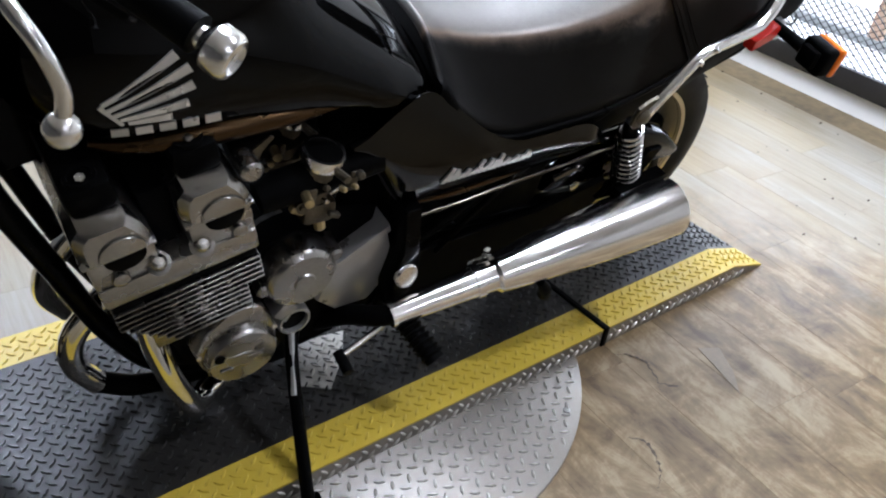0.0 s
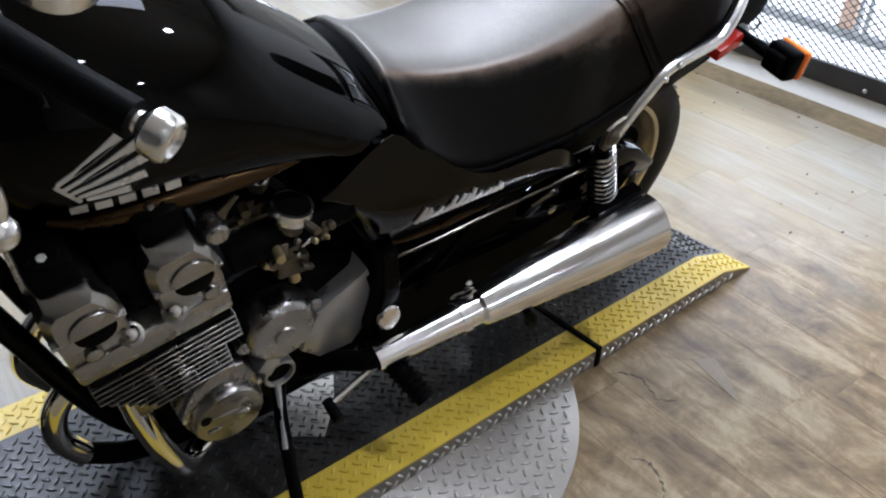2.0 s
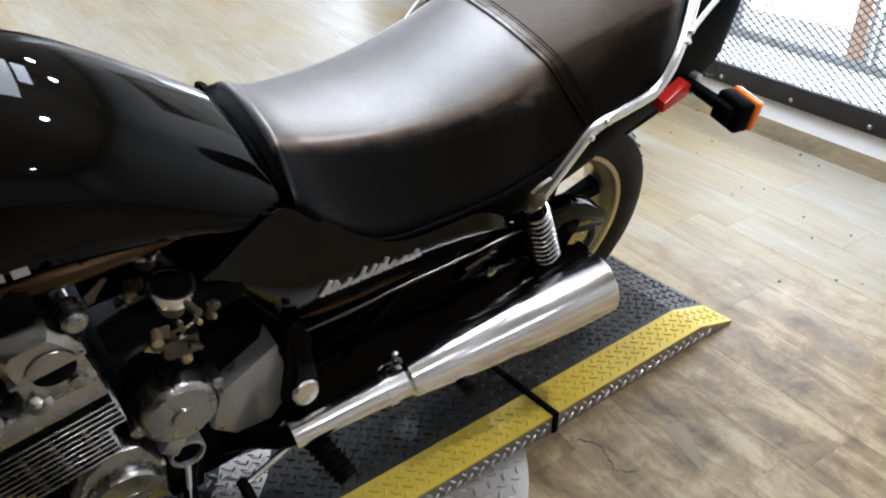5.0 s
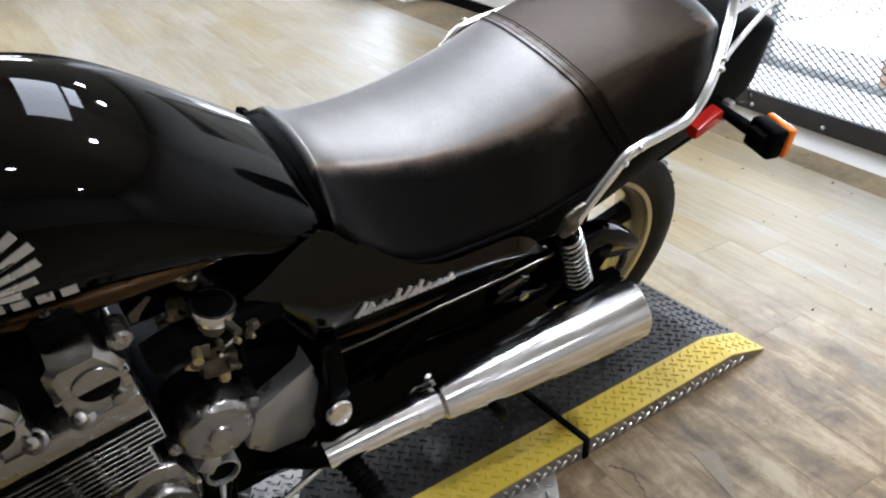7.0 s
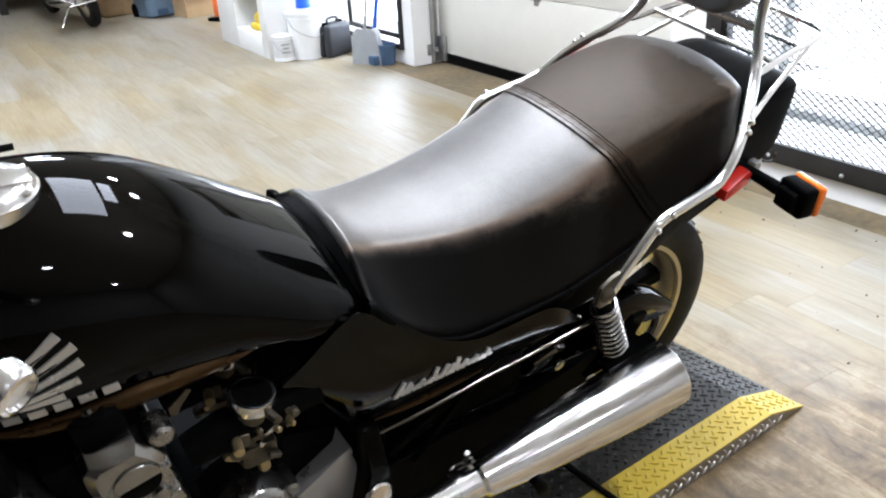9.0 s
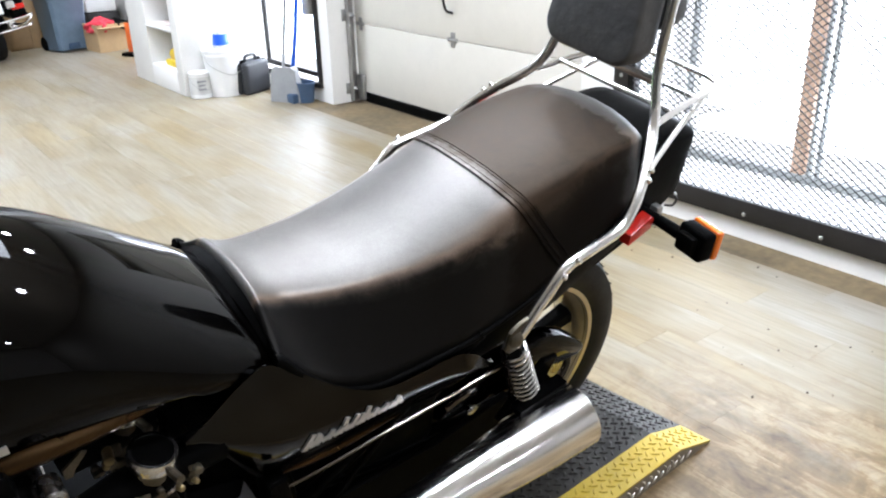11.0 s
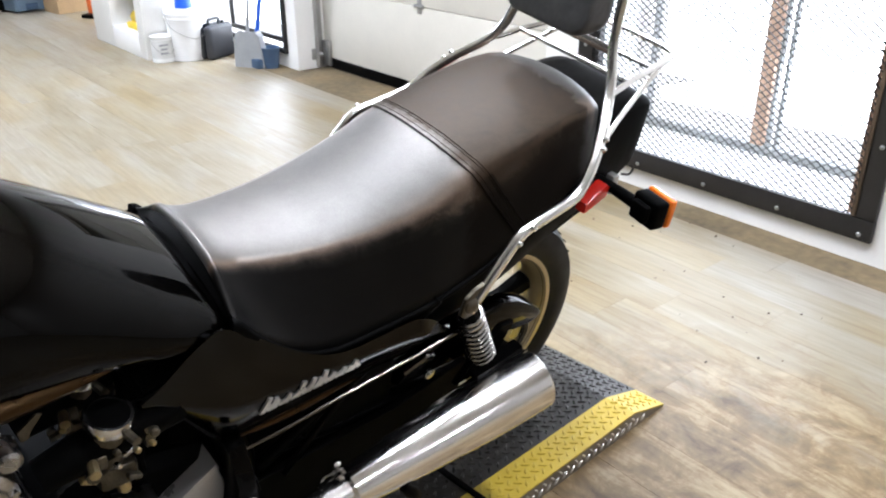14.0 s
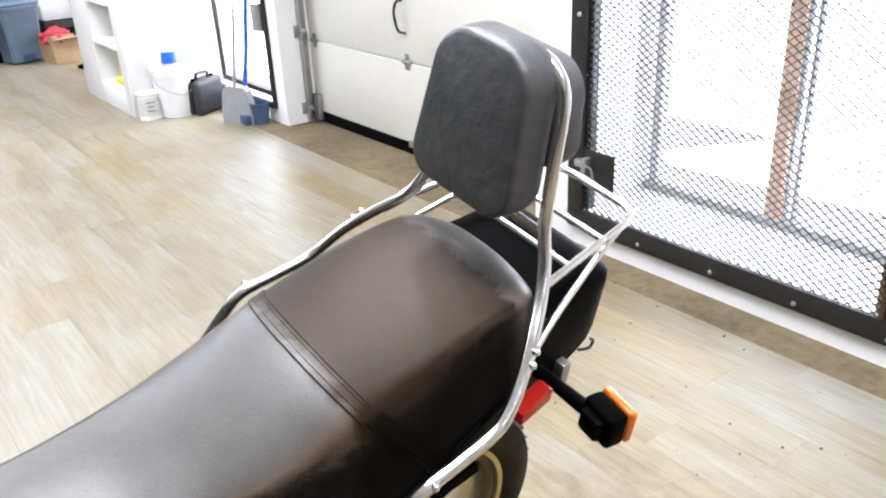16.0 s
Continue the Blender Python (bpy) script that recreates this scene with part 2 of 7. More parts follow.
def tread_plate(name, colour, metal, rough, wear, wear_colour, gloss=0.5):
    """Painted or bare checker plate, scuffed."""
    k = Nodes(name)
    v = k.coords()
    a, b = k.noise(v, 9, 5, 0.65), k.noise(v, 120, 3)
    geo = k.n.new("ShaderNodeNewGeometry")
    edge = k.ramp(geo.outputs["Pointiness"], [(0.49, 0.0), (0.56, 1.0)])
    base = k.mix(tuple(c * 0.72 for c in colour), tuple(min(1, c * 1.2) for c in colour), a)
    scuff = k.n.new("ShaderNodeMath")
    scuff.operation = "MULTIPLY"
    k.link(k.ramp(a, [(0.5, 0.0), (0.75, 1.0)]), scuff.inputs[0])
    scuff.inputs[1].default_value = wear
    col = k.mix(base, wear_colour, scuff.outputs[0])
    col = k.mix(col, wear_colour, k.mix((0, 0, 0), edge, min(1.0, wear * 0.6)))
    k.set(Specular_IOR_Level=gloss, Base_Color=col, Metallic=metal, Roughness=k.ramp(b, [(0.3, rough * 0.8), (0.7, min(1, rough * 1.25))]))
    k.bump(b, 0.15, 0.0006)
    return k.mat


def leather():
    """Black grained vinyl, faded to brown behind the strap, its top painted pale for ceiling sheen."""
    k = Nodes("black_seat_vinyl")
    v = k.coords()
    cells = k.add("ShaderNodeTexVoronoi", Scale=420.0)
    k.link(v, cells.inputs["Vector"])
    wide, fine, blot = k.noise(v, 6, 5), k.noise(v, 260, 3), k.noise(v, 19, 6, 0.7, 0.8)
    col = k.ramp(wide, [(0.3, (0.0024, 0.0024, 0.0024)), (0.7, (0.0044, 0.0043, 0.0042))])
    split = k.n.new("ShaderNodeSeparateXYZ")
    k.link(v, split.inputs[0])
    soft = k.n.new("ShaderNodeMath")
    soft.operation = "MULTIPLY_ADD"
    soft.inputs[1].default_value = 0.08
    k.link(blot, soft.inputs[0])
    k.link(split.outputs["X"], soft.inputs[2])
    aged = k.n.new("ShaderNodeMapRange")
    aged.inputs["From Min"].default_value, aged.inputs["From Max"].default_value = -0.205, -0.175
    k.link(soft.outputs[0], aged.inputs["Value"])
    rear = k.n.new("ShaderNodeMapRange")
    rear.inputs["From Min"].default_value, rear.inputs["From Max"].default_value = 0.112, 0.094
    k.link(soft.outputs[0], rear.inputs["Value"])
    both = k.n.new("ShaderNodeMath")
    both.operation = "MULTIPLY"
    k.link(aged.outputs[0], both.inputs[0])
    k.link(rear.outputs[0], both.inputs[1])
    brown = k.ramp(blot, [(0.3, (0.007, 0.0048, 0.0034)), (0.7, (0.030, 0.0190, 0.0112))])
    # Top painted pale for ceiling sheen; brown ridge rub brightened as its highlight.
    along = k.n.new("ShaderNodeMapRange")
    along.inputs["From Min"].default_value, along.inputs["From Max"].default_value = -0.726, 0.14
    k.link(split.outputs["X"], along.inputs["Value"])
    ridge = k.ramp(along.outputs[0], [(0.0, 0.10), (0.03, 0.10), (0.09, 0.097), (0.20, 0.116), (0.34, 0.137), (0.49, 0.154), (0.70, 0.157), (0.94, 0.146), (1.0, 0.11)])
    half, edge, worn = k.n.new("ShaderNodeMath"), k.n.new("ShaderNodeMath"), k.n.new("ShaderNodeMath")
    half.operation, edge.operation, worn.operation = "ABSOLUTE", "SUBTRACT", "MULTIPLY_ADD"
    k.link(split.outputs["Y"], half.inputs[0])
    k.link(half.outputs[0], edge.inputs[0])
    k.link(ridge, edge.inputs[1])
    # worn is the distance past the ridge, made ragged by noise.
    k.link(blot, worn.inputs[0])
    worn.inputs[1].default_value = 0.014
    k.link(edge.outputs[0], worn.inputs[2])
    past_ridge = k.n.new("ShaderNodeMapRange")
    past_ridge.inputs["From Min"].default_value, past_ridge.inputs["From Max"].default_value = -0.055, 0.045
    k.link(worn.outputs[0], past_ridge.inputs["Value"])
    ridge_tone = k.ramp(past_ridge.outputs[0], [(0.20, (0.072, 0.070, 0.066)), (0.50, (0.062, 0.055, 0.048)), (0.60, (0.120, 0.084, 0.058)), (0.70, (0.0040, 0.0040, 0.0040))])
    top = k.ramp(past_ridge.outputs[0], [(0.58, 1.0), (0.74, 0.0)])
    top_sheen = k.n.new("ShaderNodeMath")
    top_sheen.operation = "MULTIPLY"
    k.link(top, top_sheen.inputs[0])
    k.link(rear.outputs[0], top_sheen.inputs[1])
    col = k.mix(col, ridge_tone, top_sheen.outputs[0])
    # Rubbed tan at the corners in front of the strap, then mottling and grain over all.
    corner = k.n.new("ShaderNodeMapRange")
    corner.inputs["From Min"].default_value, corner.inputs["From Max"].default_value = -0.40, -0.27
    k.link(split.outputs["X"], corner.inputs["Value"])
    tan = k.n.new("ShaderNodeMath")
    tan.operation = "MULTIPLY"
    k.link(corner.outputs[0], tan.inputs[0])
    k.link(k.ramp(past_ridge.outputs[0], [(0.30, 0.0), (0.52, 0.75), (0.62, 0.75), (0.70, 0.0)]), tan.inputs[1])
    col = k.mix(col, (0.115, 0.078, 0.052), tan.outputs[0])
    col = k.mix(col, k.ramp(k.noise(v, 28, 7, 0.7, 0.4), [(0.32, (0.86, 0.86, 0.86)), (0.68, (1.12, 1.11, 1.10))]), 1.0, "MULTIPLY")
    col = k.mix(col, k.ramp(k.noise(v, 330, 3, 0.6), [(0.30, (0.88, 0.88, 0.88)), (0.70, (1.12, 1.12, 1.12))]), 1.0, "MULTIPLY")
    brown = k.mix(col, brown, k.ramp(past_ridge.outputs[0], [(0.60, 1.0), (0.78, 0.10)]))
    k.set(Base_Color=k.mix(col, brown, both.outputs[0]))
    # Reflection is also cut past the ridge to hold the flank dark.
    k.set(Roughness=k.mix(k.mix(k.ramp(blot, [(0.25, 0.40), (0.75, 0.48)]), (0.32, 0.32, 0.32), k.ramp(past_ridge.outputs[0], [(0.44, 0.0), (0.56, 1.0), (0.64, 1.0), (0.72, 0.0)])), k.ramp(blot, [(0.25, 0.44), (0.75, 0.60)]), both.outputs[0]), Specular_IOR_Level=k.mix((0.85, 0.85, 0.85), (0.30, 0.30, 0.30), both.outputs[0]), IOR=k.ior_along(past_ridge.outputs[0], [(0.56, 0.48), (0.74, 0.16)]), Specular_Tint=k.mix((1.0, 0.94, 0.88), (1.0, 0.83, 0.66), both.outputs[0]))
    k.bump(k.mix(k.mix(cells.outputs["Distance"], fine, 0.4), blot, 0.45), 0.36, 0.0012)
    return k.mat


def black_paint(name="gloss_black_paint", ior=1.24, haze=0.02):
    """Deep black metallic lacquer with a bronze flake."""
    k = Nodes(name)
    v = k.coords()
    fleck = k.noise(v, 900, 2)
    k.set(Base_Color=k.ramp(fleck, [(0.40, (0.0010, 0.0010, 0.0009)), (0.85, (0.0058, 0.0046, 0.0036))]), Metallic=1.0, Roughness=0.42, Specular_Tint=(0.10, 0.075, 0.05))
    k.set(Coat_Weight=1.0, Coat_Roughness=haze, Coat_IOR=ior)
    return k.mat


def chrome(name="chrome", tint=(0.92, 0.905, 0.88), rough=0.19):
    k = Nodes(name)
    v = k.coords()
    wide, fine = k.noise(v, 12, 4), k.noise(v, 300, 2)
    k.set(Base_Color=k.mix(tuple(c * 0.9 for c in tint), tint, wide), Metallic=1.0)
    k.set(Roughness=k.ramp(wide, [(0.3, rough * 0.7), (0.75, rough * 1.5)]))
    k.bump(fine, 0.03, 0.0004)
    return k.mat


def glass():
    k = Nodes("window_glass")
    k.set(Base_Color=(0.95, 0.97, 0.97), Roughness=0.02, Transmission_Weight=1.0, IOR=1.45)
    return k.mat


M_FLOOR = floor_wood()
M_JOINT = plain("plank_underlay", (0.09, 0.07, 0.05), 0.8)
M_STRIP = plain("bare_concrete", (0.165, 0.123, 0.066), 0.7, vary=0.62, scale=6, bump=0.3, depth=0.003)
M_WALL = plain("white_wall_paint", (0.80, 0.79, 0.76), 0.6, vary=0.04, scale=12, bump=0.08)
M_CEIL = plain("ceiling_paint", (0.72, 0.71, 0.69), 0.8, vary=0.05)
M_GREYWALL = plain("pale_wall_paint", (0.74, 0.73, 0.71), 0.7, vary=0.05)
M_DARKWALL = plain("dark_wall", (0.07, 0.067, 0.063), 0.8, vary=0.2)
M_DOOR = plain("cream_steel_panel", (0.66, 0.635, 0.565), 0.42, vary=0.04, scale=18, bump=0.06)
M_GALV = plain("galvanised_steel", (0.42, 0.42, 0.41), 0.42, 0.85, vary=0.22, scale=40)
M_RUBBER = plain("black_rubber", (0.0020, 0.0020, 0.0020), 0.5, gloss=0.10, vary=0.25, scale=60, bump=0.2)
M_BLACKSTEEL = plain("black_steel", (0.018, 0.0165, 0.0155), 0.45, 0.2, vary=0.35, scale=35, bump=0.15)
M_MESH = plain("black_expanded_metal", (0.007, 0.0066, 0.0064), 0.6, 0.0, vary=0.2)
M_PLATE = tread_plate("black_checker_plate", (0.0090, 0.0085, 0.0078), 0.0, 0.38, 0.35, (0.060, 0.056, 0.050), 0.36)
M_YELLOW = tread_plate("yellow_checker_plate", (0.60, 0.44, 0.030), 0.0, 0.38, 0.25, (0.36, 0.28, 0.10))
M_ALU = tread_plate("bare_checker_plate", (0.31, 0.29, 0.265), 0.9, 0.42, 0.5, (0.25, 0.225, 0.19))
M_TREAD_ALU = plain("worn_bright_tread", (0.58, 0.56, 0.52), 0.42, 0.9, vary=0.2, scale=60, bump=0.1)
M_TREAD_BLACK = plain("worn_black_tread", (0.024, 0.0225, 0.0205), 0.28, 0.1, vary=0.5, scale=25, bump=0.1)
M_MACHINED = plain("machined_alloy", (0.42, 0.41, 0.395), 0.3, 0.55, vary=0.06, bump=0.05)
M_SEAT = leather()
M_PAINT = black_paint()
M_COVER = black_paint("satin_black_cover_paint", 1.31, 0.09)
M_CHROME = chrome()
M_MUFFLER = chrome("hazed_chrome", (0.93, 0.91, 0.88), 0.17)
M_SATIN = chrome("brushed_chrome", (0.80, 0.78, 0.75), 0.2)
M_ENGINE = plain("cast_aluminium", (0.32, 0.308, 0.290), 0.27, 1.0, vary=0.16, scale=35, bump=0.22)
M_ENGINE_B = plain("black_engine_paint", (0.0022, 0.0022, 0.0022), 0.40, 0.0, gloss=0.09, vary=0.3, scale=50, bump=0.15)
M_FRAME = plain("black_frame_enamel", (0.0015, 0.0015, 0.0015), 0.3, 0.0, gloss=0.05, vary=0.3, coat=0.15, bump=0.02)
M_PLASTIC = plain("black_plastic", (0.002, 0.002, 0.002), 0.42, gloss=0.07, vary=0.2, scale=60, bump=0.08)
M_RIM = plain("gold_grey_rim", (0.50, 0.44, 0.31), 0.32, 0.75, vary=0.12, bump=0.03)
M_TYRE = plain("tyre_rubber", (0.006, 0.006, 0.006), 0.55, gloss=0.2, vary=0.3, scale=50, bump=0.25)
M_RED = plain("red_lens", (0.52, 0.02, 0.012), 0.12, vary=0.1, coat=0.6, bump=0.0)
M_ORANGE = plain("orange_lens", (0.95, 0.20, 0.01), 0.16, vary=0.08, coat=0.6, bump=0.0)
M_BADGE = plain("silver_badge", (0.62, 0.61, 0.59), 0.3, 0.7, vary=0.08, bump=0.0)
M_BRASS = plain("gold_anodised_fitting", (0.40, 0.32, 0.17), 0.38, 0.85, vary=0.3, scale=60)
# Stands in for light caught along the lower tank and side cover.
M_BRONZE = chrome("bronze_highlight", (0.060, 0.036, 0.017), 0.28)
M_DARKCHROME = chrome("smoked_chrome", (0.11, 0.095, 0.08), 0.16)
M_CARB = plain("tarnished_alloy", (0.095, 0.082, 0.060), 0.4, 0.8, vary=0.5, scale=70, bump=0.3)
M_SPRING = chrome("spring_steel", (0.60, 0.59, 0.57), 0.16)
M_SEAT_PLAIN = plain("black_pad_vinyl", (0.062, 0.062, 0.063), 0.46, gloss=0.55, vary=0.45, scale=11, bump=0.6, depth=0.003)
M_GLASS = glass()
M_BARE = plain("bare_bright_sheet", (0.70, 0.68, 0.64), 0.3, 0.25, vary=0.12, scale=30, bump=0.1)
M_PIPE = chrome("exhaust_chrome", (0.92, 0.89, 0.83), 0.08)
M_CASE = plain("grey_case_plastic", (0.030, 0.032, 0.036), 0.45, gloss=0.4, vary=0.2, scale=40)
M_RUST = plain("rusty_brown_steel", (0.070, 0.046, 0.026), 0.6, 0.1, vary=0.5, scale=30, bump=0.3)
M_SCUFF = plain("pale_scuffed_vinyl", (0.215, 0.17, 0.11), 0.4, vary=0.25, scale=25, bump=0.2)
M_SKY = glowing("bright_outdoors", (1.0, 1.0, 1.0), 3.4)
M_WOODPOST = plain("brown_timber", (0.56, 0.37, 0.26), 0.6, vary=0.25, scale=20, bump=0.2)
M_ALUFRAME = plain("grey_window_frame", (0.34, 0.35, 0.35), 0.45, 0.3, vary=0.1)
M_PAVE = plain("pale_paving", (0.62, 0.61, 0.58), 0.8, vary=0.1)
M_PANEL = glowing("lit_diffuser", (1.0, 0.98, 0.95), 6.0)

# ---- the room ----


def wall_piece(name, lo, hi, material=None, bevel=0.0):
    return solid(name, boxed(lo, hi, bevel), material or M_WALL, "painted wall", "wall", kind="structure", smooth=False)


H = 3.1
wall_piece("wall_east_1", (1.295, -8.0, 0), (1.45, 0.09, H))
wall_piece("wall_east_2", (1.295, 0.09, -0.01), (1.45, 1.42, 0.14))
wall_piece("wall_east_3", (1.295, 0.09, 1.52), (1.45, 1.42, H))
wall_piece("wall_east_4", (1.295, 1.42, 0), (1.60, 1.72, H))
wall_piece("wall_east_5", (1.295, 1.72, 2.3), (1.45, 4.13, H))
wall_piece("wall_east_6", (1.295, 4.13, 0), (1.60, 4.29, H))
wall_piece("wall_east_7", (1.295, 4.29, 0), (1.45, 5.23, 0.13))
wall_piece("wall_east_8", (1.295, 4.29, 1.22), (1.45, 5.23, H))
wall_piece("wall_east_9", (1.295, 5.23, 0), (1.45, 7.0, H))
wall_piece("wall_east_10", (1.295, 7.0, 1.9), (1.45, 8.1, H))
wall_piece("wall_east_11", (1.295, 8.1, 0), (1.45, 12.2, H))
wall_piece("wall_north", (-4.6, 12.0, 0), (1.295, 12.2, H), M_DARKWALL)
wall_piece("wall_west", (-4.75, -8.0, 0), (-4.6, 12.2, H), M_DARKWALL)
wall_piece("wall_south", (-4.6, -8.15, 0), (1.295, -8.0, H), M_GREYWALL)
solid("ceiling", boxed((-4.75, -8.15, H), (1.6, 12.2, H + 0.12)), M_CEIL, "plain ceiling", "ceiling", kind="structure", smooth=False)
solid("threshold", boxed((1.121, -8.0, -0.08), (1.75, 12.0, -0.001)), M_STRIP, "worn brown bare concrete strip along the wall", "floor", kind="structure", smooth=False)
solid("ground", boxed((1.75, -30, -0.2), (40, 40, -0.05)), M_PAVE, "pale ground outside", "ground", kind="structure", smooth=False)
solid("backdrop", boxed((3.4, -9, -0.5), (3.45, 18, 7)), M_SKY, "overexposed daylight outside", "backdrop", kind="structure", smooth=False)

# Bay behind the barred window: sill, frame with timber post, glass.
solid("window_sill", boxed((1.45, 0.02, -0.05), (1.86, 1.5, 0.125), 0.004), M_WALL, "white window sill", "sill", kind="structure")
wall_piece("bay_side_1", (1.45, -0.06, 0), (1.95, 0.02, 1.75))
wall_piece("bay_side_2", (1.60, 1.50, 0), (1.95, 1.58, 1.75))


def bay_window():
    w = thing("window_1", "daylit window with grey frame and brown timber post", "window", kind="structure")
    for lo, hi in (((1.78, 0.02, 0.125), (1.84, 1.5, 0.165)), ((1.78, 0.02, 1.52), (1.84, 1.5, 1.58)), ((1.78, 1.44, 0.165), (1.82, 1.462, 1.52))):
        part("window_frame", boxed(lo, hi, 0.004), M_ALUFRAME, w)
    part("window_frame", boxed((1.78, 0.73, 0.165), (1.81, 0.745, 1.52), 0.003), M_ALUFRAME, w)
    part("window_frame", boxed((1.78, 0.77, 0.165), (1.81, 0.785, 1.52), 0.003), M_ALUFRAME, w)
    part("post", boxed((1.78, 0.80, 0.165), (1.84, 0.862, 1.52), 0.004), M_WOODPOST, w, "brown timber post")
    for a, b in ((0.02, 0.73), (0.862, 1.44)):
        pane = part("pane", boxed((1.80, a, 0.165), (1.806, b, 1.52)), M_GLASS, w, smooth=False)
        pane.visible_shadow = False
    return w


bay_window()


def expanded_metal(y0, y1, z0, z1, x, cw=0.041, ch=0.0140, t=0.0015):
    """Diamond mesh of bent strands across an opening."""
    verts, faces = [], []
    rows, cols = int((z1 - z0) / ch), int((y1 - y0) / cw * 2)
    for r in range(rows + 1):
        zc = z0 + r * ch
        line = []
        for c in range(cols + 1):
            up = ((c + r) % 2) * 2 - 1
            line.append((y0 + c * cw / 2, zc + up * ch * 0.5))
        for (ya, za), (yb, zb) in zip(line, line[1:]):
            n = len(verts)
            d = math.hypot(yb - ya, zb - za)
            py, pz = -(zb - za) / d * t, (yb - ya) / d * t
            for yy, zz, e in ((ya, za, -0.0012), (yb, zb, 0.0012)):
                for s in (-1, 1):
                    for xx in (-0.003, 0.003):
                        verts.append((x + xx + e, yy + s * py, zz + s * pz))
            faces += [(n, n + 1, n + 5, n + 4), (n + 2, n + 3, n + 7, n + 6), (n, n + 2, n + 6, n + 4), (n + 1, n + 3, n + 7, n + 5)]
    me = bpy.data.meshes.new("mesh_infill")
    me.from_pydata(verts, [], faces)
    me.materials.append(M_MESH)
    ob = new("mesh_infill", me)
    return tagged(ob, "black expanded metal mesh", kind="stuff")


def gate():
    g = thing("security_gate", "black steel gate frame with expanded metal mesh over a window", "gate", kind="structure")
    bars = (((1.268, 0.045, 0.09), (1.293, 1.495, 0.175)), ((1.268, 0.045, 0.177), (1.293, 0.135, 1.52)), ((1.268, 1.41, 0.177), (1.293, 1.495, 1.52)), ((1.268, 0.045, 1.522), (1.293, 1.495, 1.60)))
    for lo, hi in bars:
        part("frame_bar", boxed(lo, hi, 0.003), M_BLACKSTEEL, g)
    part("inner_angle", boxed((1.285, 0.137, 0.18), (1.33, 0.155, 1.51), 0.002), M_WOODPOST, g, "rusty brown angle iron")
    part("rust_strip", boxed((1.2615, 0.116, 0.18), (1.267, 0.131, 1.51), 0.001), M_RUST, g, "brown rusty flat bar on the frame")
    part("inner_angle", boxed((1.285, 1.39, 0.18), (1.33, 1.408, 1.51), 0.002), M_BLACKSTEEL, g)
    for y, z in [(0.09, 0.115), (0.415, 0.118), (0.753, 0.118), (1.098, 0.118), (1.44, 0.118)] + [(0.078, z) for z in (0.452, 0.781, 1.114, 1.45)] + [(1.45, z) for z in (0.6, 1.0, 1.4)]:
        part("bolt", turned([(0, 0.009), (0.004, 0.009), (0.007, 0.006), (0.008, 0)], (1.268, y, z), (-1, 0, 0), 14), M_GALV, g, "dull silver dome bolt")
    for z0, z1 in ((0.30, 0.46), (1.12, 1.28)):
        part("lock_plate", boxed((1.262, 1.235, z0), (1.267, 1.40, z1), 0.002), M_BLACKSTEEL, g)
        part("latch", box(boxed((1.235, 1.37, z1 - 0.075), (1.262, 1.43, z1 - 0.045), 0.003), (1.225, 1.36, z1 - 0.10), (1.262, 1.385, z1 - 0.03), 0.004), M_GALV, g, "zinc slide latch")
        part("latch_bolt", piped([(1.24, 1.43, z1 - 0.06), (1.23, 1.36, z1 - 0.06), (1.23, 1.33, z1 - 0.07), (1.24, 1.325, z1 - 0.13)], 0.005, 8), M_GALV, g)
    infill = expanded_metal(0.137, 1.41, 0.178, 1.51, 1.281)
    infill.parent = g
    return g


gate()


def garage_door():
    d = thing("garage_door", "cream sectional garage door with black bottom seal", "door", kind="structure")
    x, y0, y1 = 1.52, 1.725, 4.125
    for i in range(5):
        z0 = 0.075 + i * 0.483
        part("panel", boxed((x, y0, z0 + 0.002), (x + 0.045, y1, z0 + 0.480), 0.004), M_DOOR, d)
    part("bottom_seal", boxed((x - 0.004, y0, 0.004), (x + 0.04, y1, 0.072), 0.01), M_RUBBER, d, "black rubber bottom seal")
    for z in (0.56, 1.042, 1.525):
        for y in (3.0, 4.05, 1.8):
            bm = boxed((x - 0.007, y - 0.02, z - 0.045), (x - 0.001, y + 0.02, z + 0.045), 0.003)
            box(bm, (x - 0.012, y - 0.045, z - 0.012), (x - 0.001, y + 0.045, z + 0.012), 0.004)
            part("hinge", bm, M_GALV, d, "galvanised hinge")
            part("hinge_pin", turned([(-0.04, 0.006), (0.04, 0.006)], (x - 0.014, y, z), (0, 1, 0), 10), M_GALV, d)
    part("lift_handle", piped([(x - 0.004, 3.02, 0.90), (x - 0.04, 3.025, 0.89), (x - 0.05, 3.035, 0.83), (x - 0.04, 3.02, 0.74), (x - 0.004, 3.0, 0.72)], 0.008, 10), M_BLACKSTEEL, d, "black pull handle")
    part("bottom_bracket", boxed((x - 0.02, 2.94, 0.055), (x - 0.002, 3.01, 0.095), 0.004), M_GALV, d)
    for y in (4.06, 1.79):
        part("corner_bracket", boxed((x - 0.03, y - 0.03, 0.02), (x - 0.001, y + 0.05, 0.20), 0.005), M_GALV, d)
    return d


garage_door()


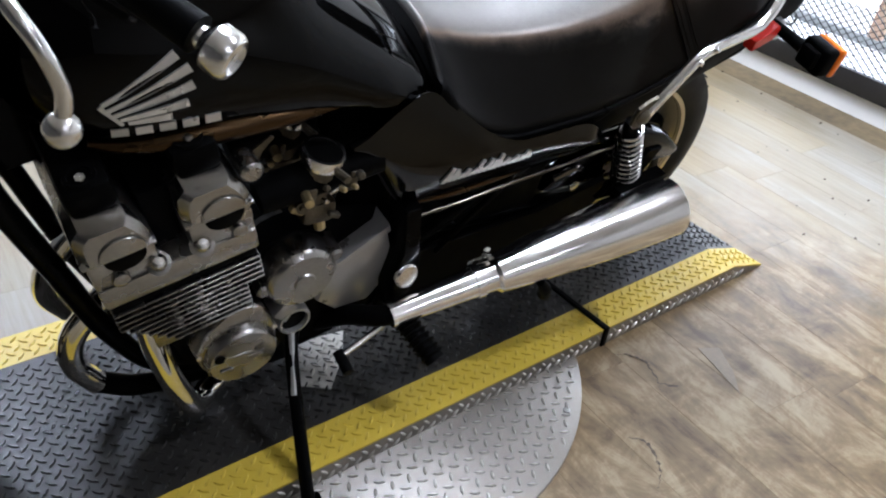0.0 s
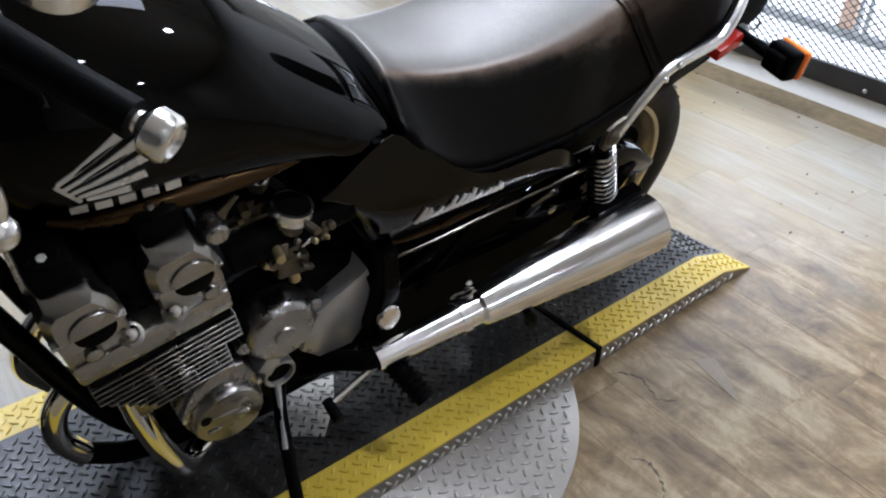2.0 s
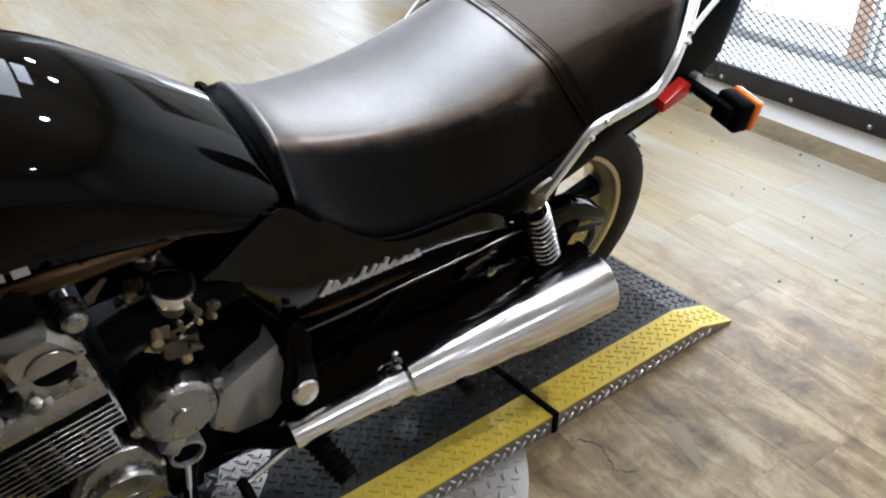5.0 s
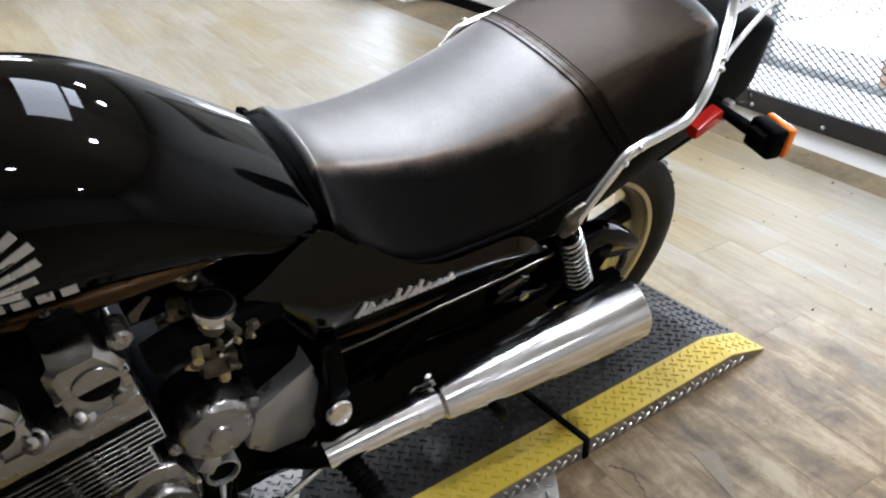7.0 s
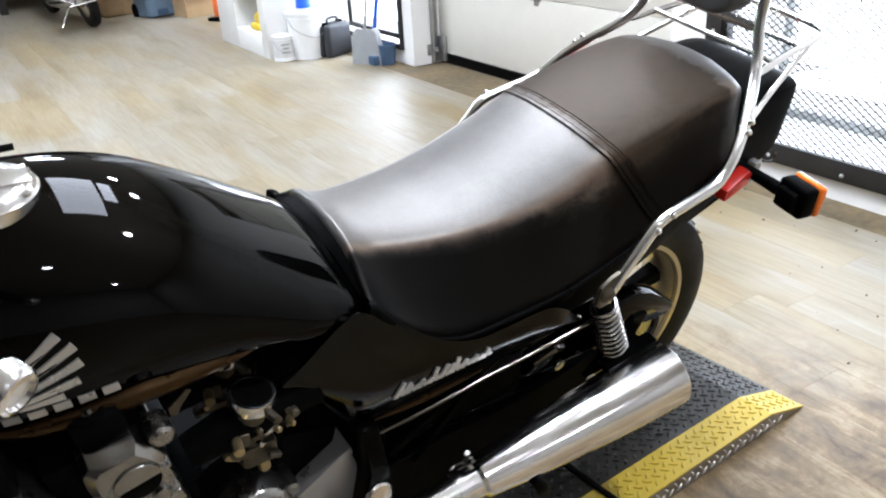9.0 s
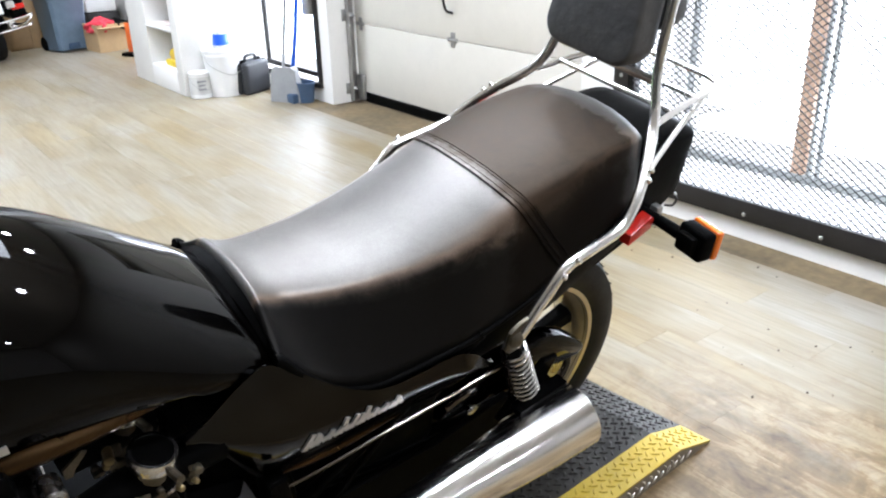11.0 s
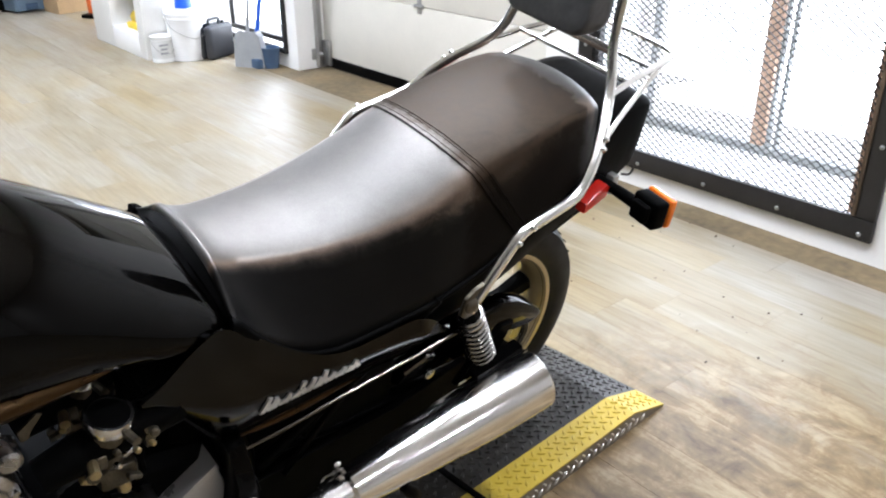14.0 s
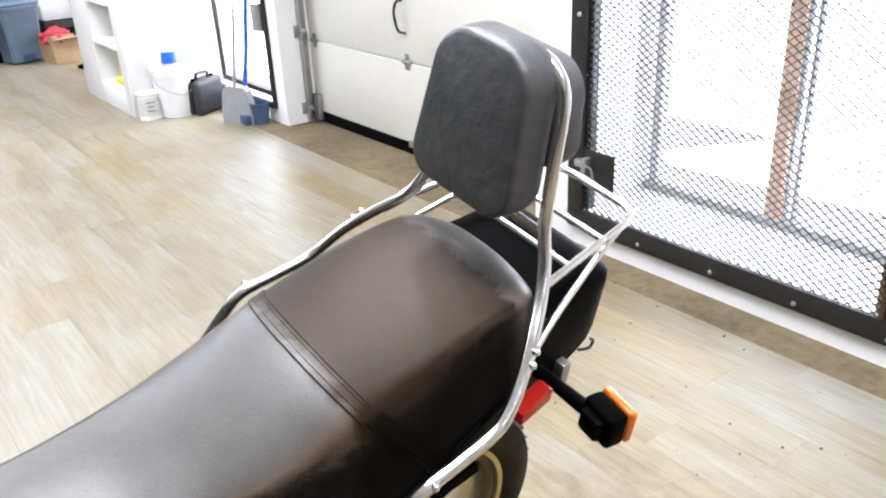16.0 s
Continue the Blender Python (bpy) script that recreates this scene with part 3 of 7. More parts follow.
def door_track(y, s):
    t = thing("door_track", "galvanised vertical garage door track", "track", kind="structure")
    bm = boxed((1.44, y, 0.01), (1.446, y + s * 0.045, 2.2), 0.001)
    box(bm, (1.446, y + s * 0.04, 0.01), (1.50, y + s * 0.046, 2.2), 0.001)
    part("rail", bm, M_GALV, t)
    for z in (0.1, 0.62, 1.09, 1.6):
        part("roller", turned([(0, 0.02), (0.018, 0.022), (0.03, 0.012), (0.05, 0.008)], (1.462, y + s * 0.02, z), (0, -s, 0), 14), M_GALV, t)
        part("bracket", boxed((1.41, y + s * 0.046, z - 0.04), (1.46, y + s * 0.055, z + 0.04), 0.002), M_GALV, t)


door_track(4.08, 1)
door_track(1.77, -1)


def low_window():
    w = thing("window_2", "black-framed low window full of daylight", "window", kind="structure")
    for lo, hi in (((1.272, 4.26, 0.10), (1.30, 5.26, 0.135)), ((1.272, 4.26, 1.215), (1.30, 5.26, 1.25)), ((1.272, 4.26, 0.137), (1.30, 4.295, 1.213)), ((1.272, 5.225, 0.137), (1.30, 5.26, 1.213))):
        part("window_frame", boxed(lo, hi, 0.003), M_BLACKSTEEL, w)
    for lo, hi in (((1.31, 4.34, 0.165), (1.34, 5.18, 0.20)), ((1.31, 4.34, 1.13), (1.34, 5.18, 1.165)), ((1.31, 4.34, 0.20), (1.34, 4.37, 1.13)), ((1.31, 5.15, 0.20), (1.34, 5.18, 1.13))):
        part("sash", boxed(lo, hi, 0.003), M_BLACKSTEEL, w)
    pane = part("pane", boxed((1.322, 4.37, 0.20), (1.327, 5.15, 1.13)), M_GLASS, w, smooth=False)
    pane.visible_shadow = False
    part("closer_box", boxed((1.235, 5.06, 1.10), (1.272, 5.26, 1.19), 0.006), M_BLACKSTEEL, w)
    part("latch", boxed((1.245, 4.30, 0.62), (1.30, 4.40, 0.80), 0.006), M_GALV, w)
    return w


low_window()

# Shelved block beside the low window.


def shelf_block():
    s = thing("built_in_shelf", "white built-in shelf block with open niche, half-full of small goods", "shelf", kind="structure")
    x0, x1, y0, y1, b0, b1, back = 0.60, 1.293, 5.18, 6.30, 5.31, 5.86, 0.97
    part("side_panel", boxed((x0, y0, 0), (x1, b0 - 0.002, H), 0.003), M_WALL, s)
    part("side_panel", boxed((x0, b1 + 0.002, 0), (x1, y1, H), 0.003), M_WALL, s)
    part("back_panel", boxed((back + 0.002, b0, 0), (x1, b1, H)), M_WALL, s)
    part("plinth", boxed((x0, b0, 0), (back, b1, 0.17), 0.003), M_WALL, s)
    part("header", boxed((x0, b0, 1.13), (back, b1, H), 0.003), M_WALL, s)
    for z in (0.49, 0.80):
        part("shelf_board", boxed((x0, b0, z - 0.022), (back, b1, z), 0.002), M_WALL, s)


shelf_block()


def sloped_stair():
    s = thing("stair_flight", "white underside of a stair flight", "stairs", kind="structure")
    bm = bmesh.new()
    loft(bm, [[Vector((0.75, y, z)) for y, z in ((6.45, 1.03), (6.45, 1.18), (9.9, 2.9), (9.9, 2.7))], [Vector((1.29, y, z)) for y, z in ((6.45, 1.03), (6.45, 1.18), (9.9, 2.9), (9.9, 2.7))]])
    part("soffit", bm, M_WALL, s, smooth=False)
    bm = bmesh.new()
    loft(bm, [[Vector((0.70, y, z)) for y, z in ((6.36, 0.95), (6.36, 1.25), (9.9, 2.98), (9.9, 2.65))], [Vector((0.748, y, z)) for y, z in ((6.36, 0.95), (6.36, 1.25), (9.9, 2.98), (9.9, 2.65))]])
    part("stringer", bm, M_ALUFRAME, s, "grey stair stringer", smooth=False)
    part("ledge", boxed((0.55, 6.32, 1.24), (1.29, 6.85, 1.34), 0.004), M_WALL, s)


sloped_stair()


def ceiling_panel(x, y, wide, deep):
    p = thing("ceiling_light", "white rectangular ceiling light panel, inferred or added as fill", "light", pose(x, y, 0), group="ceiling panels")
    w, h = wide / 2, deep / 2
    for lo, hi in (((-w - 0.03, -h - 0.03, 3.04), (w + 0.03, -h - 0.001, 3.098)), ((-w - 0.03, h + 0.001, 3.04), (w + 0.03, h + 0.03, 3.098)), ((-w - 0.03, -h, 3.04), (-w - 0.001, h, 3.098)), ((w + 0.001, -h, 3.04), (w + 0.03, h, 3.098))):
        part("trim", boxed(lo, hi, 0.002), M_WALL, p)
    part("diffuser", boxed((-w, -h, 3.05), (w, h, 3.06)), M_PANEL, p, "glowing white diffuser", smooth=False)


def ceiling_spot(x, y):
    p = thing("ceiling_spot", "small round white ceiling spotlight", "light", pose(x, y, 0), group="ceiling spots")
    part("can", turned([(0, 0.0), (0, 0.05), (-0.15, 0.07), (-0.155, 0.066), (-0.02, 0.045)], (0, 0, 3.098), (0, 0, 1), 24), M_WALL, p)


# Fixtures for the added far-end panels too.
for x, y, wide, deep, watts in PANELS:
    ceiling_panel(x, y, wide, deep)
for x, y, watts in SPOTS:
    ceiling_spot(x, y)

# ---- lift platform and turntable ----


def treads(spots, surface, angle=0.0, length=0.0245, width=0.0062, height=0.0032):
    """Raised lozenges, turned by turns, as one mesh."""
    verts, faces = [], []
    for x, y, odd in spots:
        a = radians(45 if odd else -45) + angle
        ca, sa = math.cos(a), math.sin(a)
        n = len(verts)
        low = ((-0.5, 0), (-0.2, -0.5), (0.2, -0.5), (0.5, 0), (0.2, 0.5), (-0.2, 0.5))
        for k, up in ((1.0, 0.0), (0.62, height)):
            for u, v in low:
                px, py = x + (u * length * ca - v * width * sa) * k, y + (u * length * sa + v * width * ca) * k
                verts.append(surface(px, py, up))
        for k in range(6):
            faces.append((n + k, n + (k + 1) % 6, n + 6 + (k + 1) % 6, n + 6 + k))
        faces.append(tuple(n + 6 + k for k in range(6)))
    me = bpy.data.meshes.new("treads")
    me.from_pydata(verts, [], faces)
    return me


def tread_part(spots, surface, material, parent, name="tread_pattern", angle=0.0):
    me = treads(spots, surface, angle)
    me.materials.append(material)
    ob = new(name, me)
    ob.parent = parent
    return tagged(ob, "raised tread bars", kind="stuff")


def grid(x0, x1, y0, y1, pitch=0.0212, margin=0.009):
    """Centres of a plate's bars: a lattice at 45 degrees, each bar pointing at its neighbour's side."""
    out, q = [], pitch / math.sqrt(2)
    for i in range(int((x1 - x0) / q) + 1):
        for j in range(int((y1 - y0) / q) + 1):
            x, y = x0 + i * q, y0 + j * q
            if (i + j) % 2 == 0 and x0 + margin < x < x1 - margin and y0 + margin < y < y1 - margin:
                out.append((x, y, j % 2))
    return out


PH = 0.051
PW = 0.645


def platform(name, x0, x1, label, ramp):
    p = thing(name, label, "platform", pose(0, 0, 0, 0, 0, 3.8))
    flat = x1 - ramp
    s = 0.093

    def top(x):
        return PH if x <= flat else PH + (0.006 - PH) * (x - flat) / ramp

    def strip(part_name, ya, yb, material, label=""):
        bm = bmesh.new()
        xs = [x0, flat, x1] if ramp else [x0, x1]
        loft(bm, [[Vector((x, ya, top(x) - 0.005)), Vector((x, yb, top(x) - 0.005)), Vector((x, yb, top(x))), Vector((x, ya, top(x)))] for x in xs])
        part(part_name, bm, material, p, label, smooth=False)

    strip("deck", s, PW - s, M_PLATE, "black checker plate deck")
    strip("yellow_edge", 0, s - 0.0005, M_YELLOW, "yellow painted edge strip")
    strip("yellow_edge", PW - s + 0.0005, PW, M_YELLOW, "yellow painted edge strip")
    for ya, yb in ((0.0, 0.004), (PW - 0.004, PW)):
        bm = bmesh.new()
        rings = [[Vector((x, ya, 0)), Vector((x, yb, 0)), Vector((x, yb, top(x) - 0.0052)), Vector((x, ya, top(x) - 0.0052))] for x in ([x0, flat, x1 - 0.003] if ramp else [x0, x1])]
        loft(bm, rings)
        part("side_skirt", bm, M_ALU, p, "bare aluminium checker plate skirt", smooth=False)
    surf = lambda x, y, up: (x, y, top(x) + up)
    tread_part(grid(x0 + 0.004, x1 - 0.004, s + 0.002, PW - s), surf, M_TREAD_BLACK, p)
    tread_part(grid(x0 + 0.004, x1 - 0.004, 0.003, s), surf, M_YELLOW, p)
    tread_part(grid(x0 + 0.004, x1 - 0.004, PW - s + 0.002, PW), surf, M_YELLOW, p)
    side = [(x, z, o) for x, z, o in grid(x0 + 0.004, x1 - 0.004, 0.001, PH - 0.003) if z < top(x + 0.012) - 0.012 and z < top(x) - 0.012]
    tread_part(side, lambda x, z, up: (x, -up, z), M_TREAD_ALU, p)
    return p


platform("lift_platform", -2.7, -0.671, "black checker plate lift platform with yellow edges", 0.0)
platform("ramp_section", -0.663, 0.0, "black checker plate ramp section with yellow edges", 0.145)
solid("platform_joint", boxed((-0.675, -0.006, 0.0), (-0.659, PW + 0.006, 0.0575), 0.003, m=pose(0, 0, 0, 0, 0, 3.8)), M_RUBBER, "black joint strip between the platform sections", "joint", smooth=False)


def turntable():
    t = thing("turntable_plate", "round bare aluminium checker plate turntable let into the floor", "turntable", pose(-1.26, 0.23, 0))
    r = 0.577
    part("disc", turned([(0.0005, r), (0.006, r), (0.008, r - 0.003), (0.008, 0.0)], (0, 0, 0), (0, 0, 1), 96), M_ALU, t)
    spots = [q for q in grid(-0.6, 0.6, -0.6, 0.6, 0.026) if math.hypot(q[0], q[1]) < r - 0.015 and (q[1] < -0.25 or q[1] > 0.25)]
    tread_part(spots, lambda x, y, up: (x, y, 0.008 + up), M_TREAD_ALU, t, angle=0.35)
    for a in range(12):
        b = radians(a * 30 + 12)
        part("screw", turned([(0, 0.008), (0.002, 0.008), (0.003, 0.005), (0.003, 0)], ((r - 0.03) * math.cos(b), (r - 0.03) * math.sin(b), 0.008), (0, 0, 1), 10), M_GALV, t)


turntable()

# ---- the motorcycle ----
BIKE = pose(-0.521, 0.306, 0.051, 12.04, 0, 0.85)
bike = thing("motorcycle", "black motorcycle with chrome mufflers and backrest, on its side stand", "motorcycle", BIKE)


def wheel(parent, x, z, r_out, r_rim, width, spokes, name):
    w = part(name, turned([(-0.09, 0.02), (-0.085, 0.045), (-0.05, 0.055), (0.05, 0.055), (0.085, 0.045), (0.09, 0.02)], (x, 0, z), (0, 1, 0), 28), M_ENGINE_B, parent)
    h = width / 2
    ring = [(-h * 0.74, r_rim - 0.008), (-h * 0.98, r_rim + 0.022), (-h, r_rim + 0.05), (-h * 0.86, r_out - 0.017), (-h * 0.5, r_out - 0.004), (0, r_out), (h * 0.5, r_out - 0.004), (h * 0.86, r_out - 0.017), (h, r_rim + 0.05), (h * 0.98, r_rim + 0.022), (h * 0.74, r_rim - 0.008), (0, r_rim - 0.01), (-h * 0.74, r_rim - 0.008)]
    tyre = part("tyre", turned(ring, (x, 0, z), (0, 1, 0), 72), M_TYRE, w)
    rim = [(-h * 0.80, r_rim + 0.011), (-h * 0.86, r_rim + 0.008), (-h * 0.84, r_rim - 0.004), (-h * 0.70, r_rim - 0.009), (-h * 0.60, r_rim - 0.018), (-h * 0.30, r_rim - 0.024), (h * 0.30, r_rim - 0.024), (h * 0.60, r_rim - 0.018), (h * 0.70, r_rim - 0.009), (h * 0.84, r_rim - 0.004), (h * 0.86, r_rim + 0.008), (h * 0.80, r_rim + 0.011)]
    part("rim", turned(rim, (x, 0, z), (0, 1, 0), 72), M_RIM, w, "gold-grey cast rim")
    for k in range(spokes):
        a = 2 * math.pi * k / spokes + 0.3
        bm = bmesh.new()
        d, n = Vector((math.cos(a), 0, math.sin(a))), Vector((-math.sin(a), 0, math.cos(a)))
        c = Vector((x, 0, z))
        rings = []
        for rr, ww, tt in ((0.045, 0.034, 0.026), (0.11, 0.022, 0.018), (r_rim - 0.02, 0.026, 0.022)):
            rings.append([c + d * rr + n * ww * sx + Vector((0, tt * sy, 0)) for sx, sy in ((-1, -0.6), (-0.6, -1), (0.6, -1), (1, -0.6), (1, 0.6), (0.6, 1), (-0.6, 1), (-1, 0.6))])
        loft(bm, rings)
        part("spoke", bm, M_ENGINE_B, w)
    for k in range(46):
        a = 2 * math.pi * k / 46
        for s in (-1, 1):
            bm = bmesh.new()
            line = []
            for j in range(4):
                b, yy = a + j * 0.03, s * (0.012 + j * 0.013)
                rr = r_out - 0.004 * (abs(yy) / (h * 0.5)) ** 2 + 0.0005
                line.append((x + rr * math.cos(b), yy, z + rr * math.sin(b)))
            tube(bm, line, 0.002, 4)
            part("tread_groove", bm, M_RUBBER, tyre)
    return w


rear_wheel = wheel(bike, 0.0, 0.314, 0.314, 0.218, 0.140, 6, "rear_wheel")
front_wheel = wheel(bike, -1.66, 0.305, 0.305, 0.230, 0.110, 6, "front_wheel")
part("brake_drum", turned([(-0.08, 0.0), (-0.08, 0.075), (-0.055, 0.092), (-0.03, 0.095)], (0, 0, 0.314), (0, 1, 0), 32), M_ENGINE_B, rear_wheel)
part("sprocket", turned([(-0.096, 0.0), (-0.096, 0.105), (-0.090, 0.107), (-0.090, 0.0)], (0, 0, 0.314), (0, 1, 0), 40), M_ENGINE, rear_wheel)
part("brake_disc", turned([(-0.075, 0.09), (-0.075, 0.148), (-0.070, 0.148), (-0.070, 0.09), (-0.075, 0.09)], (-1.66, 0, 0.305), (0, 1, 0), 48), M_SATIN, front_wheel, "steel brake disc")

# Swing arm, chain guard, shocks.
for s in (-1, 1):
    part("swing_arm", tube(bmesh.new(), [(-0.58, s * 0.115, 0.36), (-0.3, s * 0.125, 0.335), (0.02, s * 0.125, 0.314)], 0.024, 12, squash=0.8), M_FRAME, bike)
    part("axle_nut", turned([(0, 0.018), (0.012, 0.018), (0.016, 0.012), (0.03, 0.01)], (0, s * 0.15, 0.314), (0, s, 0), 6), M_GALV, bike)
guard = [(-0.34, 0.40), (-0.25, 0.475), (-0.12, 0.504), (-0.06, 0.508), (-0.003, 0.489), (0.045, 0.455), (0.080, 0.426), (0.086, 0.414), (0.075, 0.403), (0.01, 0.398), (-0.07, 0.410), (-0.2, 0.40)]
part("chain_guard", slab(guard, -0.10, -0.156, 0.022), M_PAINT, bike, "gloss black chain guard")
part("chain", tube(bmesh.new(), spline([(-0.80, -0.098, 0.40), (-0.4, -0.098, 0.425), (0.0, -0.098, 0.421), (0.09, -0.098, 0.36), (0.10, -0.098, 0.29), (0.0, -0.098, 0.208), (-0.4, -0.098, 0.25), (-0.8, -0.098, 0.31)], 5), 0.008, 6), M_BLACKSTEEL, bike)


def shock(s):
    a, b = Vector((-0.262, s * 0.222, 0.650)), Vector((-0.132, s * 0.208, 0.368))
    sh = part("shock_absorber", tube(bmesh.new(), [a.lerp(b, 0.1), a.lerp(b, 0.16), a.lerp(b, 0.5), a.lerp(b, 0.99)], [0.012, 0.016, 0.016, 0.02], 14), M_FRAME, bike, "chrome coil shock absorber")
    ax = (b - a).normalized()
    u = ax.cross(Vector((0, 1, 0))).normalized()
    v = ax.cross(u)
    line = []
    turns = 11
    for k in range(int(turns * 14) + 1):
        t = k / (turns * 14)
        ang = 2 * math.pi * k / 14
        line.append(a.lerp(b, 0.19 + 0.55 * t) + (0.0235 + 0.005 * t) * (math.cos(ang) * u + math.sin(ang) * v))
    part("spring", tube(bmesh.new(), line, 0.0042, 8), M_SPRING, sh, "chrome coil spring")
    part("collar", turned([(0, 0.02), (0, 0.032), (0.012, 0.032), (0.016, 0.02)], a.lerp(b, 0.74), ax, 24), M_BRASS, sh)
    part("eye", turned([(-0.02, 0.02), (0.02, 0.02)], b, (0, 1, 0), 16), M_FRAME, sh)


shock(-1)
shock(1)


def muffler(s):
    y = s * 0.275
    prof = [(0.0, 0.025), (0.10, 0.0280), (0.20, 0.0315), (0.225, 0.0330), (0.232, 0.0400), (0.30, 0.047), (0.40, 0.055), (0.48, 0.0612), (0.56, 0.0650), (0.62, 0.0662), (0.677, 0.0662), (0.680, 0.0635), (0.668, 0.060), (0.64, 0.058), (0.635, 0.012), (0.635, 0.0)]
    way = Vector((0.5, s * 0.031, 0.087))
    m = part("muffler", turned(prof, (-0.745, s * 0.2468, 0.2894), way, 56), M_MUFFLER, bike, "polished chrome muffler")
    part("clamp", turned([(-0.008, 0.031), (-0.008, 0.0350), (0.008, 0.0357), (0.008, 0.032)], (-0.56, s * 0.258, 0.3216), way, 32), M_CHROME, m)
    part("hanger", slab([(-0.24, 0.41), (-0.16, 0.41), (-0.12, 0.47), (-0.10, 0.52), (-0.135, 0.52), (-0.2, 0.46)], s * 0.22, s * 0.206, 0.003), M_FRAME, m)
    part("heat_plate", slab([(-0.22, 0.440), (-0.095, 0.462), (-0.095, 0.474), (-0.22, 0.452)], s * 0.225, s * 0.255, 0.003), M_FRAME, m)
    part("stop", tube(bmesh.new(), [(-0.428, y * 1.12, 0.318), (-0.412, y * 1.14, 0.297), (-0.385, y * 1.08, 0.255)], [0.009, 0.013, 0.016], 10), M_RUBBER, m, "black rubber stop")
    return m


muffler(-1)
muffler(1)
for s in (-1, 1):
    outer = [(-1.160, 0.172, 0.42), (-1.166, 0.178, 0.375), (-1.156, 0.184, 0.31), (-1.132, 0.190, 0.22), (-1.094, 0.188, 0.130), (-1.05, 0.145, 0.098), (-0.95, 0.09, 0.10), (-0.86, 0.10, 0.14), (-0.80, 0.18, 0.24), (-0.76, 0.235, 0.280), (-0.73, 0.247, 0.292)]
    inner = [(-1.17, 0.075, 0.40), (-1.220, 0.078, 0.345), (-1.262, 0.08, 0.280), (-1.268, 0.085, 0.215), (-1.235, 0.09, 0.150)]
    back = [(-1.240, 0.09, 0.155), (-1.15, 0.092, 0.100), (-1.0, 0.088, 0.088), (-0.88, 0.09, 0.14)]
    link = outer[5:]
    outer = outer[:7]
    for line in (outer, inner):
        line = [(x, s * y, z) for x, y, z in line]
        part("exhaust_pipe", piped(line, 0.0215, 16, 7), M_PIPE, bike, "chrome exhaust pipe")
        part("exhaust_flange", turned([(-0.01, 0.027), (0.012, 0.031), (0.024, 0.024)], line[0], Vector(line[1]) - Vector(line[0]), 20), M_ENGINE_B, bike)
    # Rear runs painted black instead of chrome, for the dark under the engine.
    for line in (link, back):
        part("link_pipe", piped([(x, s * y, z) for x, y, z in line], 0.0205, 14, 7), M_ENGINE_B, bike, "exhaust link pipe, painted black for the shade under the engine")

# Bare patch on the deck under the engine.
bm = bmesh.new()
loft(bm, [[Vector((x, y, z)) for x, y in ((-1.225, 0.226), (-1.268, 0.150), (-1.333, 0.075), (-1.395, 0.118), (-1.335, 0.236))] for z in (0.0512, 0.0532)])
patch = solid("cover_plate", bm, M_BARE, "bare aluminium cover plate screwed on the black deck", "plate", smooth=False)
patch_spots = [q for q in grid(-1.39, -1.24, 0.09, 0.225) if q[1] > 0.10 + abs(q[0] + 1.333) * 1.15 and q[1] < 0.212]
tread_part(patch_spots, lambda x, y, up: (x, y, 0.0532 + up), M_TREAD_ALU, patch)

# ---- engine ----
TILT_E = pose(-1.127, 0, 0.528) @ Matrix.Rotation(radians(-13), 4, "Y")


def tilted(bm):
    bmesh.ops.transform(bm, matrix=TILT_E, verts=bm.verts)
    return bm


crankcase = slab([(-1.15, 0.30), (-1.14, 0.40), (-1.0, 0.44), (-0.86, 0.50), (-0.74, 0.47), (-0.70, 0.36), (-0.72, 0.22), (-0.82, 0.15), (-1.0, 0.14), (-1.11, 0.19)], -0.150, 0.150, 0.02)
engine = part("engine", crankcase, M_ENGINE_B, bike, "air-cooled four-cylinder engine of bare cast aluminium and black")
WY = 0.232
part("cylinder_block", tilted(boxed((-0.075, -WY + 0.020, -0.16), (0.068, WY - 0.020, 0.0), 0.004)), M_ENGINE, engine)
for k in range(10):
    w = -0.0215 - k * 0.0120
    lo = -0.112 + (0.0 if k < 4 else 0.011 * (k - 3))
    fin = boxed((lo, -WY, w), (0.113 if k < 5 else 0.084, WY, w + 0.0040), 0.0016, 1)
    part("cooling_fin", tilted(fin), M_ENGINE, engine)
for a in (-0.030, 0.012, 0.056):
    part("fin_web", tilted(boxed((a - 0.005, -WY + 0.004, -0.128), (a + 0.005, -WY + 0.014, -0.040), 0.002)), M_ENGINE, engine)
part("head_gasket_edge", tilted(boxed((-0.108, -WY + 0.006, -0.0165), (0.108, WY - 0.006, -0.001), 0.002)), M_ENGINE_B, engine)
part("cylinder_head", tilted(boxed((-0.116, -WY, 0.0), (0.116, WY, 0.044), 0.007)), M_ENGINE, engine)


